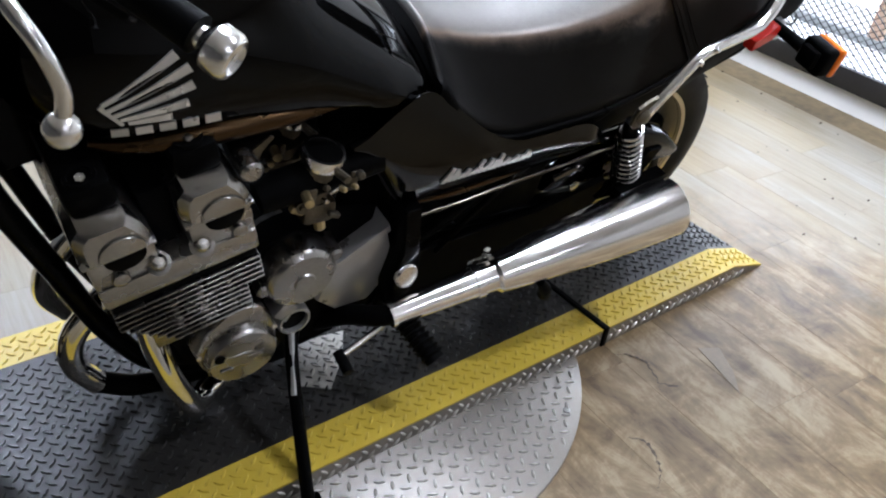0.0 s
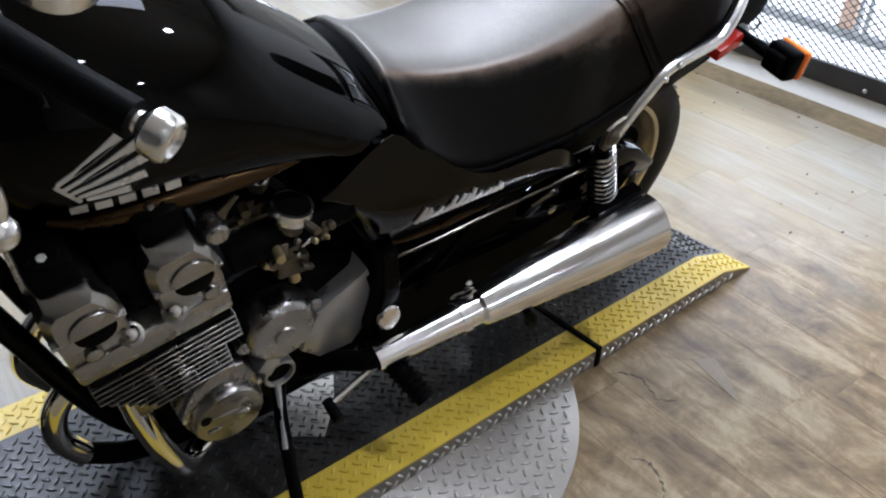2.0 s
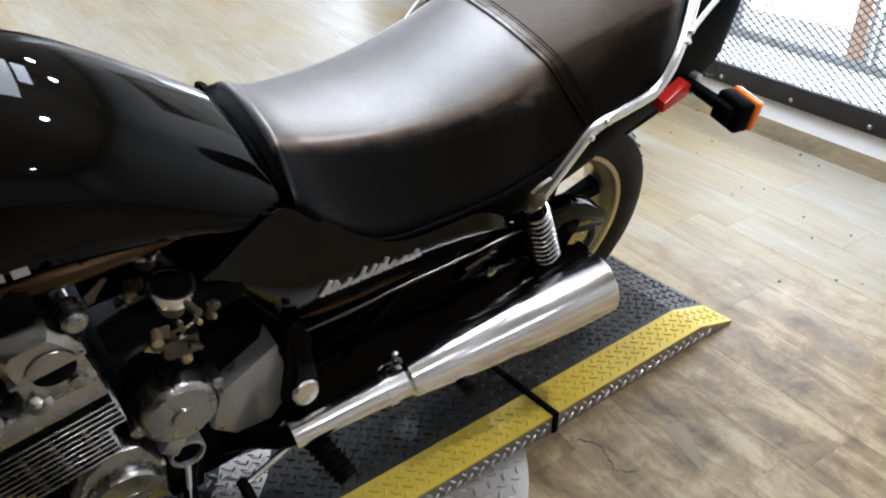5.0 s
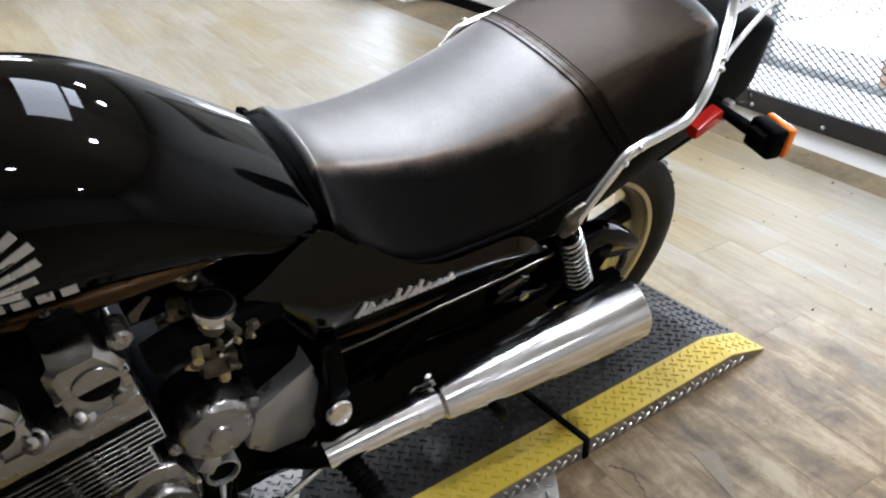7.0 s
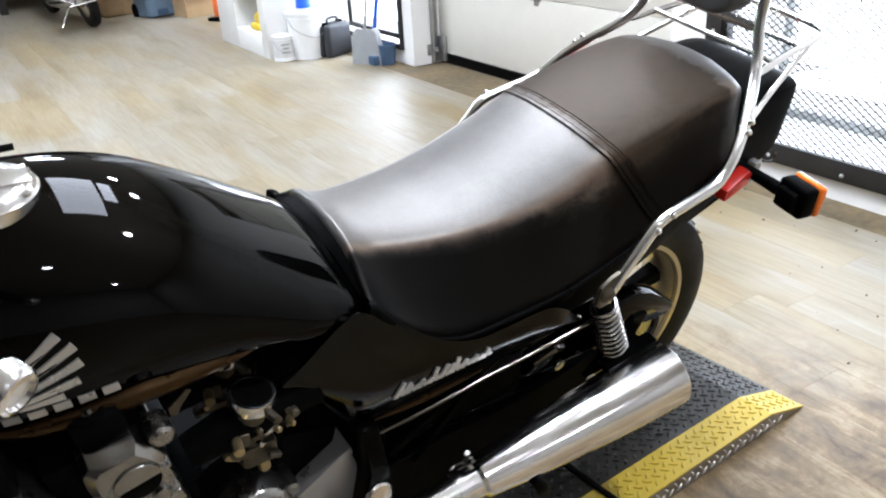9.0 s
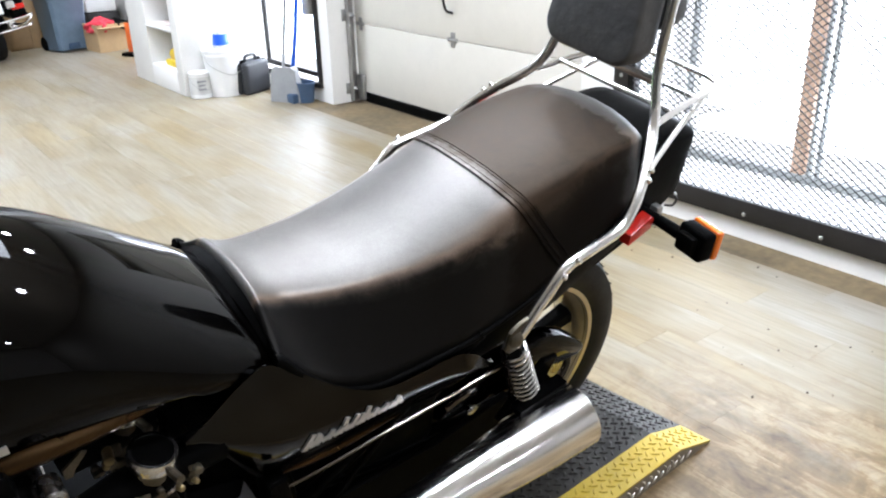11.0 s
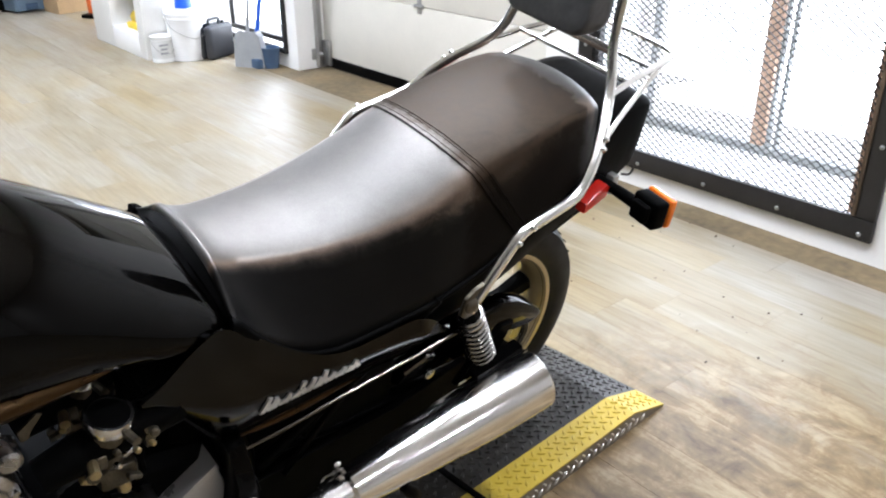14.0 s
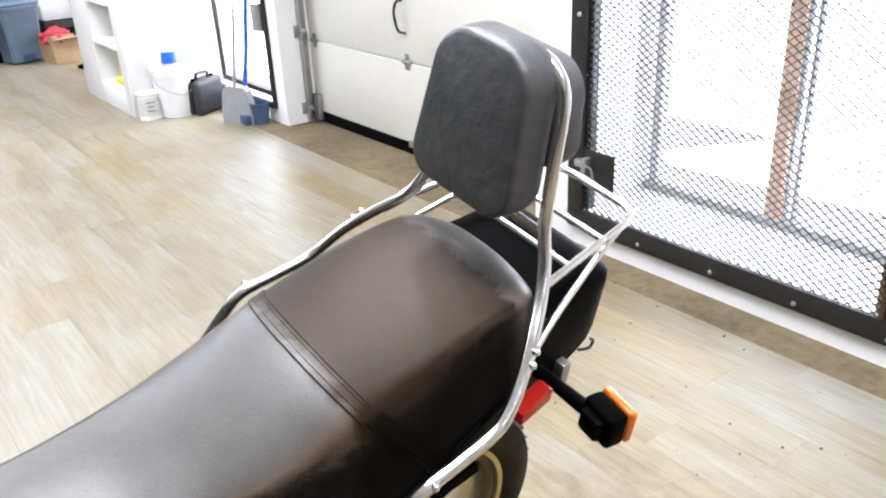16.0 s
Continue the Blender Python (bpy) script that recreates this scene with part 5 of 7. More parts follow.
for z, x in ((0.985, -1.375),):
    part("gauge_pod", turned([(0, 0.045), (0.05, 0.05), (0.055, 0.045), (0.055, 0)], (x - 0.03, -0.055, z), (0.4, 0, 1), 24), M_PLASTIC, bike)
    part("gauge_pod", turned([(0, 0.045), (0.05, 0.05), (0.055, 0.045), (0.055, 0)], (x - 0.03, 0.055, z), (0.4, 0, 1), 24), M_PLASTIC, bike)
part("headlamp", turned([(0, 0.03), (0.04, 0.075), (0.10, 0.09), (0.115, 0.088), (0.118, 0.0)], (-1.42, 0, 0.90), (-1, 0, 0), 28), M_CHROME, bike)

# ---- tank ----
TANK = [
    (-1.325, 0.900, 0.790, 0.052),
    (-1.30, 0.945, 0.755, 0.103),
    (-1.255, 0.975, 0.722, 0.144),
    (-1.20, 0.997, 0.706, 0.168),
    (-1.12, 1.000, 0.710, 0.182),
    (-1.035, 0.987, 0.719, 0.188),
    (-0.965, 0.961, 0.722, 0.190),
    (-0.885, 0.915, 0.722, 0.187),
    (-0.80, 0.859, 0.720, 0.185),
    (-0.755, 0.829, 0.713, 0.180),
    (-0.727, 0.806, 0.710, 0.178),
    (-0.68, 0.762, 0.705, 0.168),
    (-0.64, 0.738, 0.700, 0.150),
]


def tank_ring(x, grow=0.0):
    """Section of the tank, flatter towards the seat."""
    zt, zb, w = between(x, TANK)
    b = max(0.0, min(1.0, (x + 0.95) / 0.22))
    b = b * b * (3 - 2 * b)
    zc = zb + (0.32 - 0.22 * b) * (zt - zb)
    wide, high = 1.0, 1.15 + 0.05 * b
    out = []
    for k in range(40):
        a = 2 * math.pi * k / 40
        c, s = math.cos(a), math.sin(a)
        if s > 0:
            y = (w + grow) * math.copysign(abs(c) ** wide, c)
            z = zc + (zt - zc + grow) * abs(s) ** high
        else:
            y = (w + grow) * math.copysign(abs(c) ** 0.78, c) * (1 - 0.10 * abs(s) ** 6)
            z = zc - (zc - zb + grow) * abs(s) ** 0.5
        out.append(Vector((x, y, z)))
    return out


xs = [-1.325 + i * (0.685 / 46) for i in range(47)]
tank = part("fuel_tank", loft(bmesh.new(), [tank_ring(x) for x in xs]), M_PAINT, bike, "gloss black fuel tank")
CAP = Matrix.Translation((-1.140, -0.028, 0.992)) @ Matrix.Rotation(radians(3), 4, "X")
bm = turned([(-0.022, 0.059), (0.002, 0.059), (0.005, 0.056), (0.006, 0.047), (0.009, 0.044), (0.011, 0.036), (0.011, 0.0)], (0, 0, 0), (0, 0, 1), 40)
bmesh.ops.transform(bm, matrix=CAP, verts=bm.verts)
cap = part("filler_cap", bm, M_CHROME, tank, "chrome filler cap")
part("cap_flap", boxed((-0.030, -0.020, 0.010), (0.050, 0.020, 0.015), 0.003, 2, CAP), M_CHROME, cap)
for k in range(6):
    a = k * math.pi / 3 + 0.3
    bm = turned([(0, 0.005), (0.004, 0.004), (0.004, 0)], (0.052 * math.cos(a), 0.052 * math.sin(a), 0.005), (0, 0, 1), 8)
    bmesh.ops.transform(bm, matrix=CAP, verts=bm.verts)
    part("cap_screw", bm, M_SATIN, cap)


# Bronze tube added to draw the highlight low on the flank.
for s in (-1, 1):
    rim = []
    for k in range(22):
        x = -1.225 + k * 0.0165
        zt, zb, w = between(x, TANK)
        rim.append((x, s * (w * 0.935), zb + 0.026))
    part("flank_glow", tube(bmesh.new(), rim, [0.004 + 0.0150 * math.sin(math.pi * (k + 0.5) / 22) for k in range(22)], 10), M_BRONZE, tank, "bronze tube standing for the glow on the lower flank")


def tank_y(x, z):
    """Side of the tank at a height, found on its ring."""
    ring = tank_ring(x, 0.0012)
    best = min((p for p in ring if p.y > 0), key=lambda p: abs(p.z - z))
    pts = sorted((p for p in ring if p.y > 0), key=lambda p: p.z)
    for a, b in zip(pts, pts[1:]):
        if a.z <= z <= b.z:
            return a.y + (b.y - a.y) * (z - a.z) / max(b.z - a.z, 1e-6)
    return best.y


def decal(bm, outline, s, on=tank_y, lift=0.0):
    """A thin raised shape laid on a flank."""
    front = [Vector((x, s * (on(x, z) + 0.0016 + lift), z)) for x, z in outline]
    back = [Vector((x, s * (on(x, z) - 0.002), z)) for x, z in outline]
    loft(bm, [back, front])
    return bm


def stroke(x0, z0, x1, z1, w0, w1, n=4):
    """A tapering bar as an outline."""
    d = math.hypot(x1 - x0, z1 - z0)
    nx, nz = -(z1 - z0) / d, (x1 - x0) / d
    up = [(x0 + (x1 - x0) * t + nx * (w0 + (w1 - w0) * t), z0 + (z1 - z0) * t + nz * (w0 + (w1 - w0) * t)) for t in [i / n for i in range(n + 1)]]
    dn = [(x0 + (x1 - x0) * t - nx * (w0 + (w1 - w0) * t), z0 + (z1 - z0) * t - nz * (w0 + (w1 - w0) * t)) for t in [i / n for i in range(n, -1, -1)]]
    return up + dn


for s in (-1, 1):
    feathers = [(-1.209, 0.803, -1.119, 0.866), (-1.203, 0.795, -1.104, 0.850), (-1.196, 0.788, -1.101, 0.828), (-1.189, 0.782, -1.108, 0.803), (-1.180, 0.777, -1.128, 0.784)]
    for x0, z0, x1, z1 in feathers:
        part("wing_bar", decal(bmesh.new(), stroke(x0, z0, x1, z1, 0.0026, 0.0058), s), M_BADGE, tank, "silver wing-shaped badge stripe")
    part("wing_bar", decal(bmesh.new(), stroke(-1.212, 0.801, -1.186, 0.774, 0.003, 0.0026), s), M_BADGE, tank)
    for k in range(5):
        x = -1.200 + k * 0.0285
        z = 0.760 + k * 0.0030
        part("badge_bar", decal(bmesh.new(), stroke(x, z, x + 0.020, z + 0.0025, 0.0066, 0.0066), s), M_BADGE, tank)

# ---- seat ----
SEAT = [
    # x, top, ridge height, ridge half width, side half width, lower height
    (-0.702, 0.808, 0.793, 0.098, 0.179, 0.748),
    (-0.698, 0.815, 0.800, 0.099, 0.180, 0.746),
    (-0.692, 0.818, 0.802, 0.099, 0.181, 0.741),
    (-0.684, 0.815, 0.798, 0.096, 0.182, 0.731),
    (-0.670, 0.811, 0.793, 0.094, 0.183, 0.714),
    (-0.650, 0.808, 0.788, 0.095, 0.185, 0.691),
    (-0.600, 0.803, 0.782, 0.106, 0.189, 0.650),
    (-0.550, 0.801, 0.780, 0.116, 0.191, 0.628),
    (-0.500, 0.804, 0.782, 0.125, 0.192, 0.620),
    (-0.430, 0.820, 0.789, 0.137, 0.193, 0.625),
    (-0.370, 0.841, 0.801, 0.147, 0.194, 0.630),
    (-0.300, 0.868, 0.822, 0.154, 0.194, 0.639),
    (-0.250, 0.886, 0.848, 0.152, 0.193, 0.648),
    (-0.190, 0.900, 0.868, 0.155, 0.191, 0.668),
    (-0.120, 0.917, 0.890, 0.157, 0.188, 0.692),
    (-0.040, 0.935, 0.910, 0.157, 0.184, 0.732),
    (0.040, 0.948, 0.924, 0.154, 0.177, 0.762),
    (0.090, 0.951, 0.928, 0.146, 0.167, 0.785),
    (0.125, 0.942, 0.914, 0.130, 0.148, 0.815),
    (0.140, 0.922, 0.905, 0.110, 0.122, 0.850),
]


def seat_ring(x, grow=0.0, shift=0.0):
    zt, zr, wr, ws, zl = between(x, SEAT)
    half = [(0, zt), (wr * 0.35, zt - 0.002), (wr * 0.65, zt - (zt - zr) * 0.34), (wr * 0.86, zr + (zt - zr) * 0.34), (wr * 0.97, zr + (zt - zr) * 0.08), (wr + min(0.006, (ws - wr) * 0.12), zr - (zr - zl) * 0.07)]
    half += [(wr + (ws - wr) * t, zr + (zl - zr) * t) for t in (0.18, 0.34, 0.52, 0.7, 0.86)]
    half += [(ws, zl + 0.006), (ws - 0.004, zl), (ws - 0.03, zl + 0.006)]
    n = len(half)
    out = []
    for i, (y, z) in enumerate(half):
        a, b = half[max(i - 1, 0)], half[min(i + 1, n - 1)]
        ty, tz = b[0] - a[0], b[1] - a[1]
        d = math.hypot(ty, tz) or 1
        k = shift * (1 - (z - zl) / max(zt - zl, 1e-4))
        out.append(Vector((x + k, y + grow * (-tz) / d, z + grow * ty / d)))
    return out + [Vector((p.x, -p.y, p.z)) for p in reversed(out[1:])]


xs = [-0.702, -0.700, -0.698, -0.695, -0.692, -0.689, -0.686, -0.682] + [-0.678 + i * 0.0093 for i in range(89)]
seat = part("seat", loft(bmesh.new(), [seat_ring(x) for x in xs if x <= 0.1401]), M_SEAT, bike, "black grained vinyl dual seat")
for e in seat.data.edges:
    e.use_edge_sharp = False


def seat_belt(x, wide, grow, name):
    """A band over the seat that slants back towards its lower ends."""
    lean = [0.150 * max(0.0, min(1.0, (0.900 - p.z) / 0.240)) for p in seat_ring(x)]
    rings = []
    for dx, g in ((-wide / 2, -0.001), (-wide / 2, grow), (wide / 2, grow), (wide / 2, -0.001)):
        rings.append([seat_ring(x + dx + k, g)[i] for i, k in enumerate(lean)])
    bm = bmesh.new()
    vs = [[bm.verts.new(q) for q in ring] for ring in rings]
    n = len(vs[0])
    skip = {13}
    for a, b in zip(vs, vs[1:]):
        for k in range(n):
            if k not in skip:
                bm.faces.new((a[k], a[(k + 1) % n], b[(k + 1) % n], b[k]))
    return part(name, bm, M_SEAT, seat)


seat_belt(-0.236, 0.032, 0.0026, "strap")
seat_belt(-0.2535, 0.0045, 0.0046, "seam")
seat_belt(-0.2440, 0.0022, 0.0036, "stitching")
seat_belt(-0.2215, 0.0040, 0.0042, "seam")
seat_belt(-0.2290, 0.0022, 0.0036, "stitching")
for s in (-1, 1):
    edge = []
    for x in [-0.704, -0.700, -0.694, -0.685, -0.675, -0.65, -0.625, -0.592, -0.56, -0.535, -0.50, -0.455, -0.38, -0.30, -0.20, -0.12, -0.04, 0.04, 0.09, 0.12]:
        zt, zr, wr, ws, zl = between(x, SEAT)
        edge.append((x - 0.002, s * (ws + 0.001), zl + 0.002))
    run = spline(edge, 3)
    part("piping", tube(bmesh.new(), [(q.x - 0.002, q.y, q.z - 0.002) for q in run], [0.0058 + 0.0042 * max(0.0, min(1.0, (-0.58 - q.x) / 0.12)) for q in run], 10), M_RUBBER, seat, "black rubber edge trim")
# Black band that closes the front of the seat against the tank.
strip = []
for k, (x, lift) in enumerate(((-0.722, -0.014), (-0.719, -0.002), (-0.713, 0.002), (-0.706, 0.006), (-0.700, 0.009))):
    row = []
    for q in seat_ring(-0.702):
        y = q.y / 0.179
        back = (0.020 - 0.004 * k) * y ** 2
        row.append(Vector((x + back, q.y, q.z - 0.010 + lift)))
    strip.append(row)
bm = bmesh.new()
vs = [[bm.verts.new(q) for q in row] for row in strip]
n = len(vs[0])
for a, b in zip(vs, vs[1:]):
    for k in range(n):
        if k not in range(12, n - 12):
            bm.faces.new((a[k], b[k], b[(k + 1) % n], a[(k + 1) % n]))
part("nose_band", bm, M_RUBBER, seat, "black band closing the seat against the tank")

# ---- side covers and tail ----
# Stations from the front tip to the rear seam: x, z of the upper edge, the crease and the lower rim.
SIDE = [
    (-0.858, 0.680, 0.677, 0.670),
    (-0.830, 0.694, 0.668, 0.645),
    (-0.790, 0.722, 0.644, 0.592),
    (-0.750, 0.746, 0.624, 0.536),
    (-0.725, 0.752, 0.616, 0.514),
    (-0.690, 0.732, 0.608, 0.510),
    (-0.650, 0.700, 0.606, 0.511),
    (-0.600, 0.662, 0.605, 0.513),
    (-0.550, 0.636, 0.605, 0.517),
    (-0.500, 0.626, 0.604, 0.521),
    (-0.430, 0.629, 0.602, 0.527),
    (-0.360, 0.630, 0.594, 0.534),
    (-0.322, 0.612, 0.580, 0.540),
    (-0.300, 0.592, 0.570, 0.543),
    (-0.268, 0.562, 0.555, 0.547),
]


def side_row(x):
    """Section of the cover: (y, z) from the upper edge over the crease to the rim."""
    zu, zc, zl = between(x, SIDE)
    end = max(0.0, min(1.0, (x + 0.858) / 0.10)) ** 0.5
    rear = max(0.0, min(1.0, (-0.262 - x) / 0.08))
    yu = 0.184 + 0.21 * (0.752 - zu) * (0.4 + 0.6 * rear)
    yc = 0.184 + 0.21 * (0.752 - zc) * (0.4 + 0.6 * rear)
    yl = yc - 0.026 * end
    out = [(yu - 0.026, zu - 0.034), (yu - 0.003, zu - 0.003)]
    for t in (0.02, 0.25, 0.5, 0.75, 0.95):
        out.append((yu + (yc - yu) * t, zu + (zc - zu) * t))
    for t in (0.03, 0.25, 0.5, 0.75, 0.94):
        out.append((yc + (yl - yc) * t ** 1.3, zc + (zl - zc) * t))
    return out + [(yl - 0.004, zl - 0.002), (yl - 0.02, zl + 0.002)]


def side_y(x, z):
    row = side_row(x)
    for (ya, za), (yb, zb) in zip(row, row[1:]):
        if zb <= z <= za:
            return ya + (yb - ya) * (za - z) / max(za - zb, 1e-6)
    return row[-3][0]


for s in (-1, 1):
    bm = bmesh.new()
    rings = []
    for i in range(61):
        x = -0.858 + i * 0.590 / 60
        rings.append([Vector((x, s * y, z)) for y, z in side_row(x)])
    cover = part("side_cover", loft(bm, rings), M_COVER, bike, "gloss black side cover")
    # Script badge, drawn as plain slanted strokes.
    marks = []
    tall = (0.036, 0.020, 0.021, 0.034, 0.030, 0.033, 0.019, 0.018, 0.022)
    for k in range(9):
        x = -0.674 + k * 0.0212
        z = 0.568 + k * 0.0018
        h = tall[k]
        marks.append((x, z, x + h * 0.34, z + h))
        if k in (0, 3, 5, 8):
            marks.append((x + 0.008, z + h * 0.55, x + 0.015, z + 0.003))
        if k in (0, 4, 7):
            marks.append((x + 0.013, z + 0.002, x + 0.013 + h * 0.30, z + h * 0.85))
        if k:
            marks.append((x - 0.012, z + 0.002, x + 0.003, z + 0.010))
    for x0, z0, x1, z1 in marks:
        part("script_stroke", decal(bmesh.new(), stroke(x0, z0, x1, z1, 0.0050, 0.0040), s, lambda x, z: side_y(x, z) + 0.0030), M_BADGE, cover)
    # Bronze tube again draws a highlight, here along the rim.
    low = [(x, s * (side_y(x, z + 0.006) - 0.005), z + 0.001) for x, z in ((-0.720, 0.514), (-0.66, 0.511), (-0.60, 0.513), (-0.54, 0.518), (-0.47, 0.524))]
    part("rim_glow", tube(bmesh.new(), spline(low, 4), [0.003 + 0.006 * math.sin(math.pi * i / 16) for i in range(17)], 8), M_BRONZE, cover, "bronze tube standing for the highlight on the lower rim")
    # Thin rod added to draw the pale edge reflection below the cover.
    part("edge_glint", piped([(-0.715, s * 0.198, 0.487), (-0.62, s * 0.204, 0.500), (-0.51, s * 0.204, 0.514), (-0.39, s * 0.204, 0.526), (-0.30, s * 0.206, 0.540), (-0.255, s * 0.210, 0.549)], 0.0034, 8), M_DARKCHROME, bike, "thin dark chrome rod standing for the edge reflection under the side cover")
    part("cover_screw", turned([(0, 0.007), (0.003, 0.006), (0.004, 0)], (-0.270, s * 0.196, 0.560), (0, s, 0), 10), M_SATIN, cover)

TAIL = [
    # x, top, low, half width
    (-0.305, 0.660, 0.535, 0.180),
    (-0.20, 0.668, 0.558, 0.178),
    (-0.10, 0.690, 0.585, 0.174),
    (0.0, 0.745, 0.622, 0.165),
    (0.08, 0.830, 0.650, 0.156),
    (0.14, 0.884, 0.668, 0.148),
    (0.20, 0.896, 0.692, 0.144),
    (0.26, 0.902, 0.716, 0.140),
    (0.30, 0.900, 0.742, 0.134),
    (0.325, 0.892, 0.79, 0.120),
    (0.338, 0.876, 0.81, 0.105),
]
rings = []
for i in range(40):
    x = -0.305 + i * 0.643 / 39
    zt, zl, w = between(x, TAIL)
    half = [(0, zt), (w * 0.7, zt - 0.001), (w * 0.92, zt - 0.004), (w * 0.985, zt - 0.012), (w, zt - 0.03 if zt - zl > 0.09 else (zt + zl) / 2), (w * 0.97, zl + 0.02), (w * 0.9, zl), (w * 0.5, zl)]
    rings.append([Vector((x, y, z)) for y, z in half] + [Vector((x, -y, z)) for y, z in reversed(half[1:])])
tail = part("tail_cowl", loft(bmesh.new(), rings), M_PLASTIC, bike, "black tail cowl")
part("tail_lamp", boxed((0.322, -0.092, 0.775), (0.350, 0.092, 0.842), 0.012), M_RED, bike, "red tail lamp")
part("rear_fender", slab([(0.10, 0.66), (0.24, 0.69), (0.31, 0.72), (0.315, 0.66), (0.27, 0.60), (0.15, 0.56)], -0.075, 0.075, 0.012), M_PLASTIC, bike, "black plastic rear fender")
part("helmet_hook", piped([(0.30, -0.115, 0.705), (0.325, -0.118, 0.70), (0.335, -0.118, 0.712), (0.325, -0.118, 0.722)], 0.003, 8), M_BLACKSTEEL, bike)
part("plate_bracket", boxed((0.205, -0.16, 0.70), (0.225, -0.125, 0.745), 0.003), M_GALV, bike)
for s in (-1, 1):
    part("reflector", slab([(0.068, 0.718), (0.068, 0.740), (0.122, 0.772), (0.132, 0.765), (0.130, 0.742)], s * 0.175, s * 0.203, 0.003), M_RED, bike, "red side reflector")
    stalk = part("turn_signal", tube(bmesh.new(), [(0.148, s * 0.13, 0.755), (0.155, s * 0.19, 0.752), (0.163, s * 0.25, 0.745)], [0.013, 0.012, 0.014], 14), M_RUBBER, bike, "black turn signal with orange lens")
    R = Matrix.Translation((0.178, s * 0.285, 0.746)) @ Matrix.Rotation(radians(s * 8), 4, "Z") @ Matrix.Rotation(radians(0), 4, "Y")
    part("signal_housing", boxed((-0.030, -0.036, -0.031), (0.008, 0.034, 0.031), 0.008, 3, R), M_PLASTIC, stalk)
    part("signal_neck", boxed((-0.045, -0.022, -0.02), (-0.026, 0.022, 0.02), 0.006, 2, R), M_RUBBER, stalk)
    part("signal_lens", boxed((0.0095, -0.037, -0.032), (0.026, 0.035, 0.032), 0.006, 3, R), M_ORANGE, stalk, "orange lens")

# ---- backrest rails, rack and pad ----
for s in (-1, 1):
    line = [(-0.292, s * 0.266, 0.660), (-0.262, s * 0.264, 0.700), (-0.222, s * 0.262, 0.750), (-0.185, s * 0.260, 0.788), (-0.12, s * 0.258, 0.804), (-0.058, s * 0.255, 0.818), (-0.028, s * 0.250, 0.836), (0.005, s * 0.236, 0.868), (0.045, s * 0.210, 0.905), (0.090, s * 0.175, 0.945), (0.112, s * 0.152, 0.985), (0.118, s * 0.135, 1.03), (0.122, s * 0.127, 1.07), (0.126, s * 0.122, 1.15), (0.134, s * 0.113, 1.225), (0.138, s * 0.095, 1.258), (0.141, s * 0.06, 1.276), (0.142, 0.0, 1.280)]
    rail = part("side_rail", tube(bmesh.new(), spline(line, 4), 0.0102, 14), M_CHROME, bike, "chrome backrest side rail")
    tab = slab([(-0.312, 0.655), (-0.306, 0.690), (-0.285, 0.705), (-0.262, 0.712), (-0.250, 0.700), (-0.268, 0.672), (-0.282, 0.648), (-0.300, 0.645)], s * 0.258, s * 0.268, 0.003)
    part("rail_tab", tab, M_CARB, rail, "flattened dull rail end")
    part("mount_bolt", turned([(0, 0.017), (0.008, 0.017), (0.013, 0.012), (0.016, 0.0)], (-0.290, s * 0.262, 0.672), (0, s, 0), 14), M_CARB, rail)
    for q in ((-0.200, 0.262, 0.772), (-0.170, 0.262, 0.795), (0.028, 0.226, 0.888), (0.040, 0.218, 0.902)):
        part("rail_bolt", turned([(0, 0.006), (0.011, 0.006), (0.014, 0.003), (0.014, 0)], (q[0], s * q[1], q[2]), (0, s, 0.5), 10), M_CHROME, rail)
    part("rack_bar", piped([(0.105, s * 0.162, 0.955), (0.20, s * 0.150, 0.972), (0.30, s * 0.138, 0.985), (0.340, s * 0.126, 0.990), (0.350, s * 0.10, 0.994)], 0.0065, 12), M_CHROME, bike, "chrome luggage rack bar")
    part("rack_bar", piped([(0.060, s * 0.198, 0.86), (0.15, s * 0.17, 0.905), (0.26, s * 0.142, 0.955), (0.335, s * 0.125, 0.982)], 0.0055, 12), M_CHROME, bike)
part("rack_bar", tube(bmesh.new(), [(0.350, -0.10, 0.994), (0.353, 0, 0.996), (0.350, 0.10, 0.994)], 0.0065, 12), M_CHROME, bike)
part("cross_bar", boxed((0.114, -0.136, 1.024), (0.119, 0.136, 1.042), 0.002, 2), M_CHROME, bike, "flat chrome bar under the backrest")
for x, z in ((0.165, 0.970), (0.255, 0.981)):
    part("rack_bar", tube(bmesh.new(), [(x, -0.15, z - 0.001), (x, 0.15, z - 0.001)], 0.0055, 12), M_CHROME, bike)


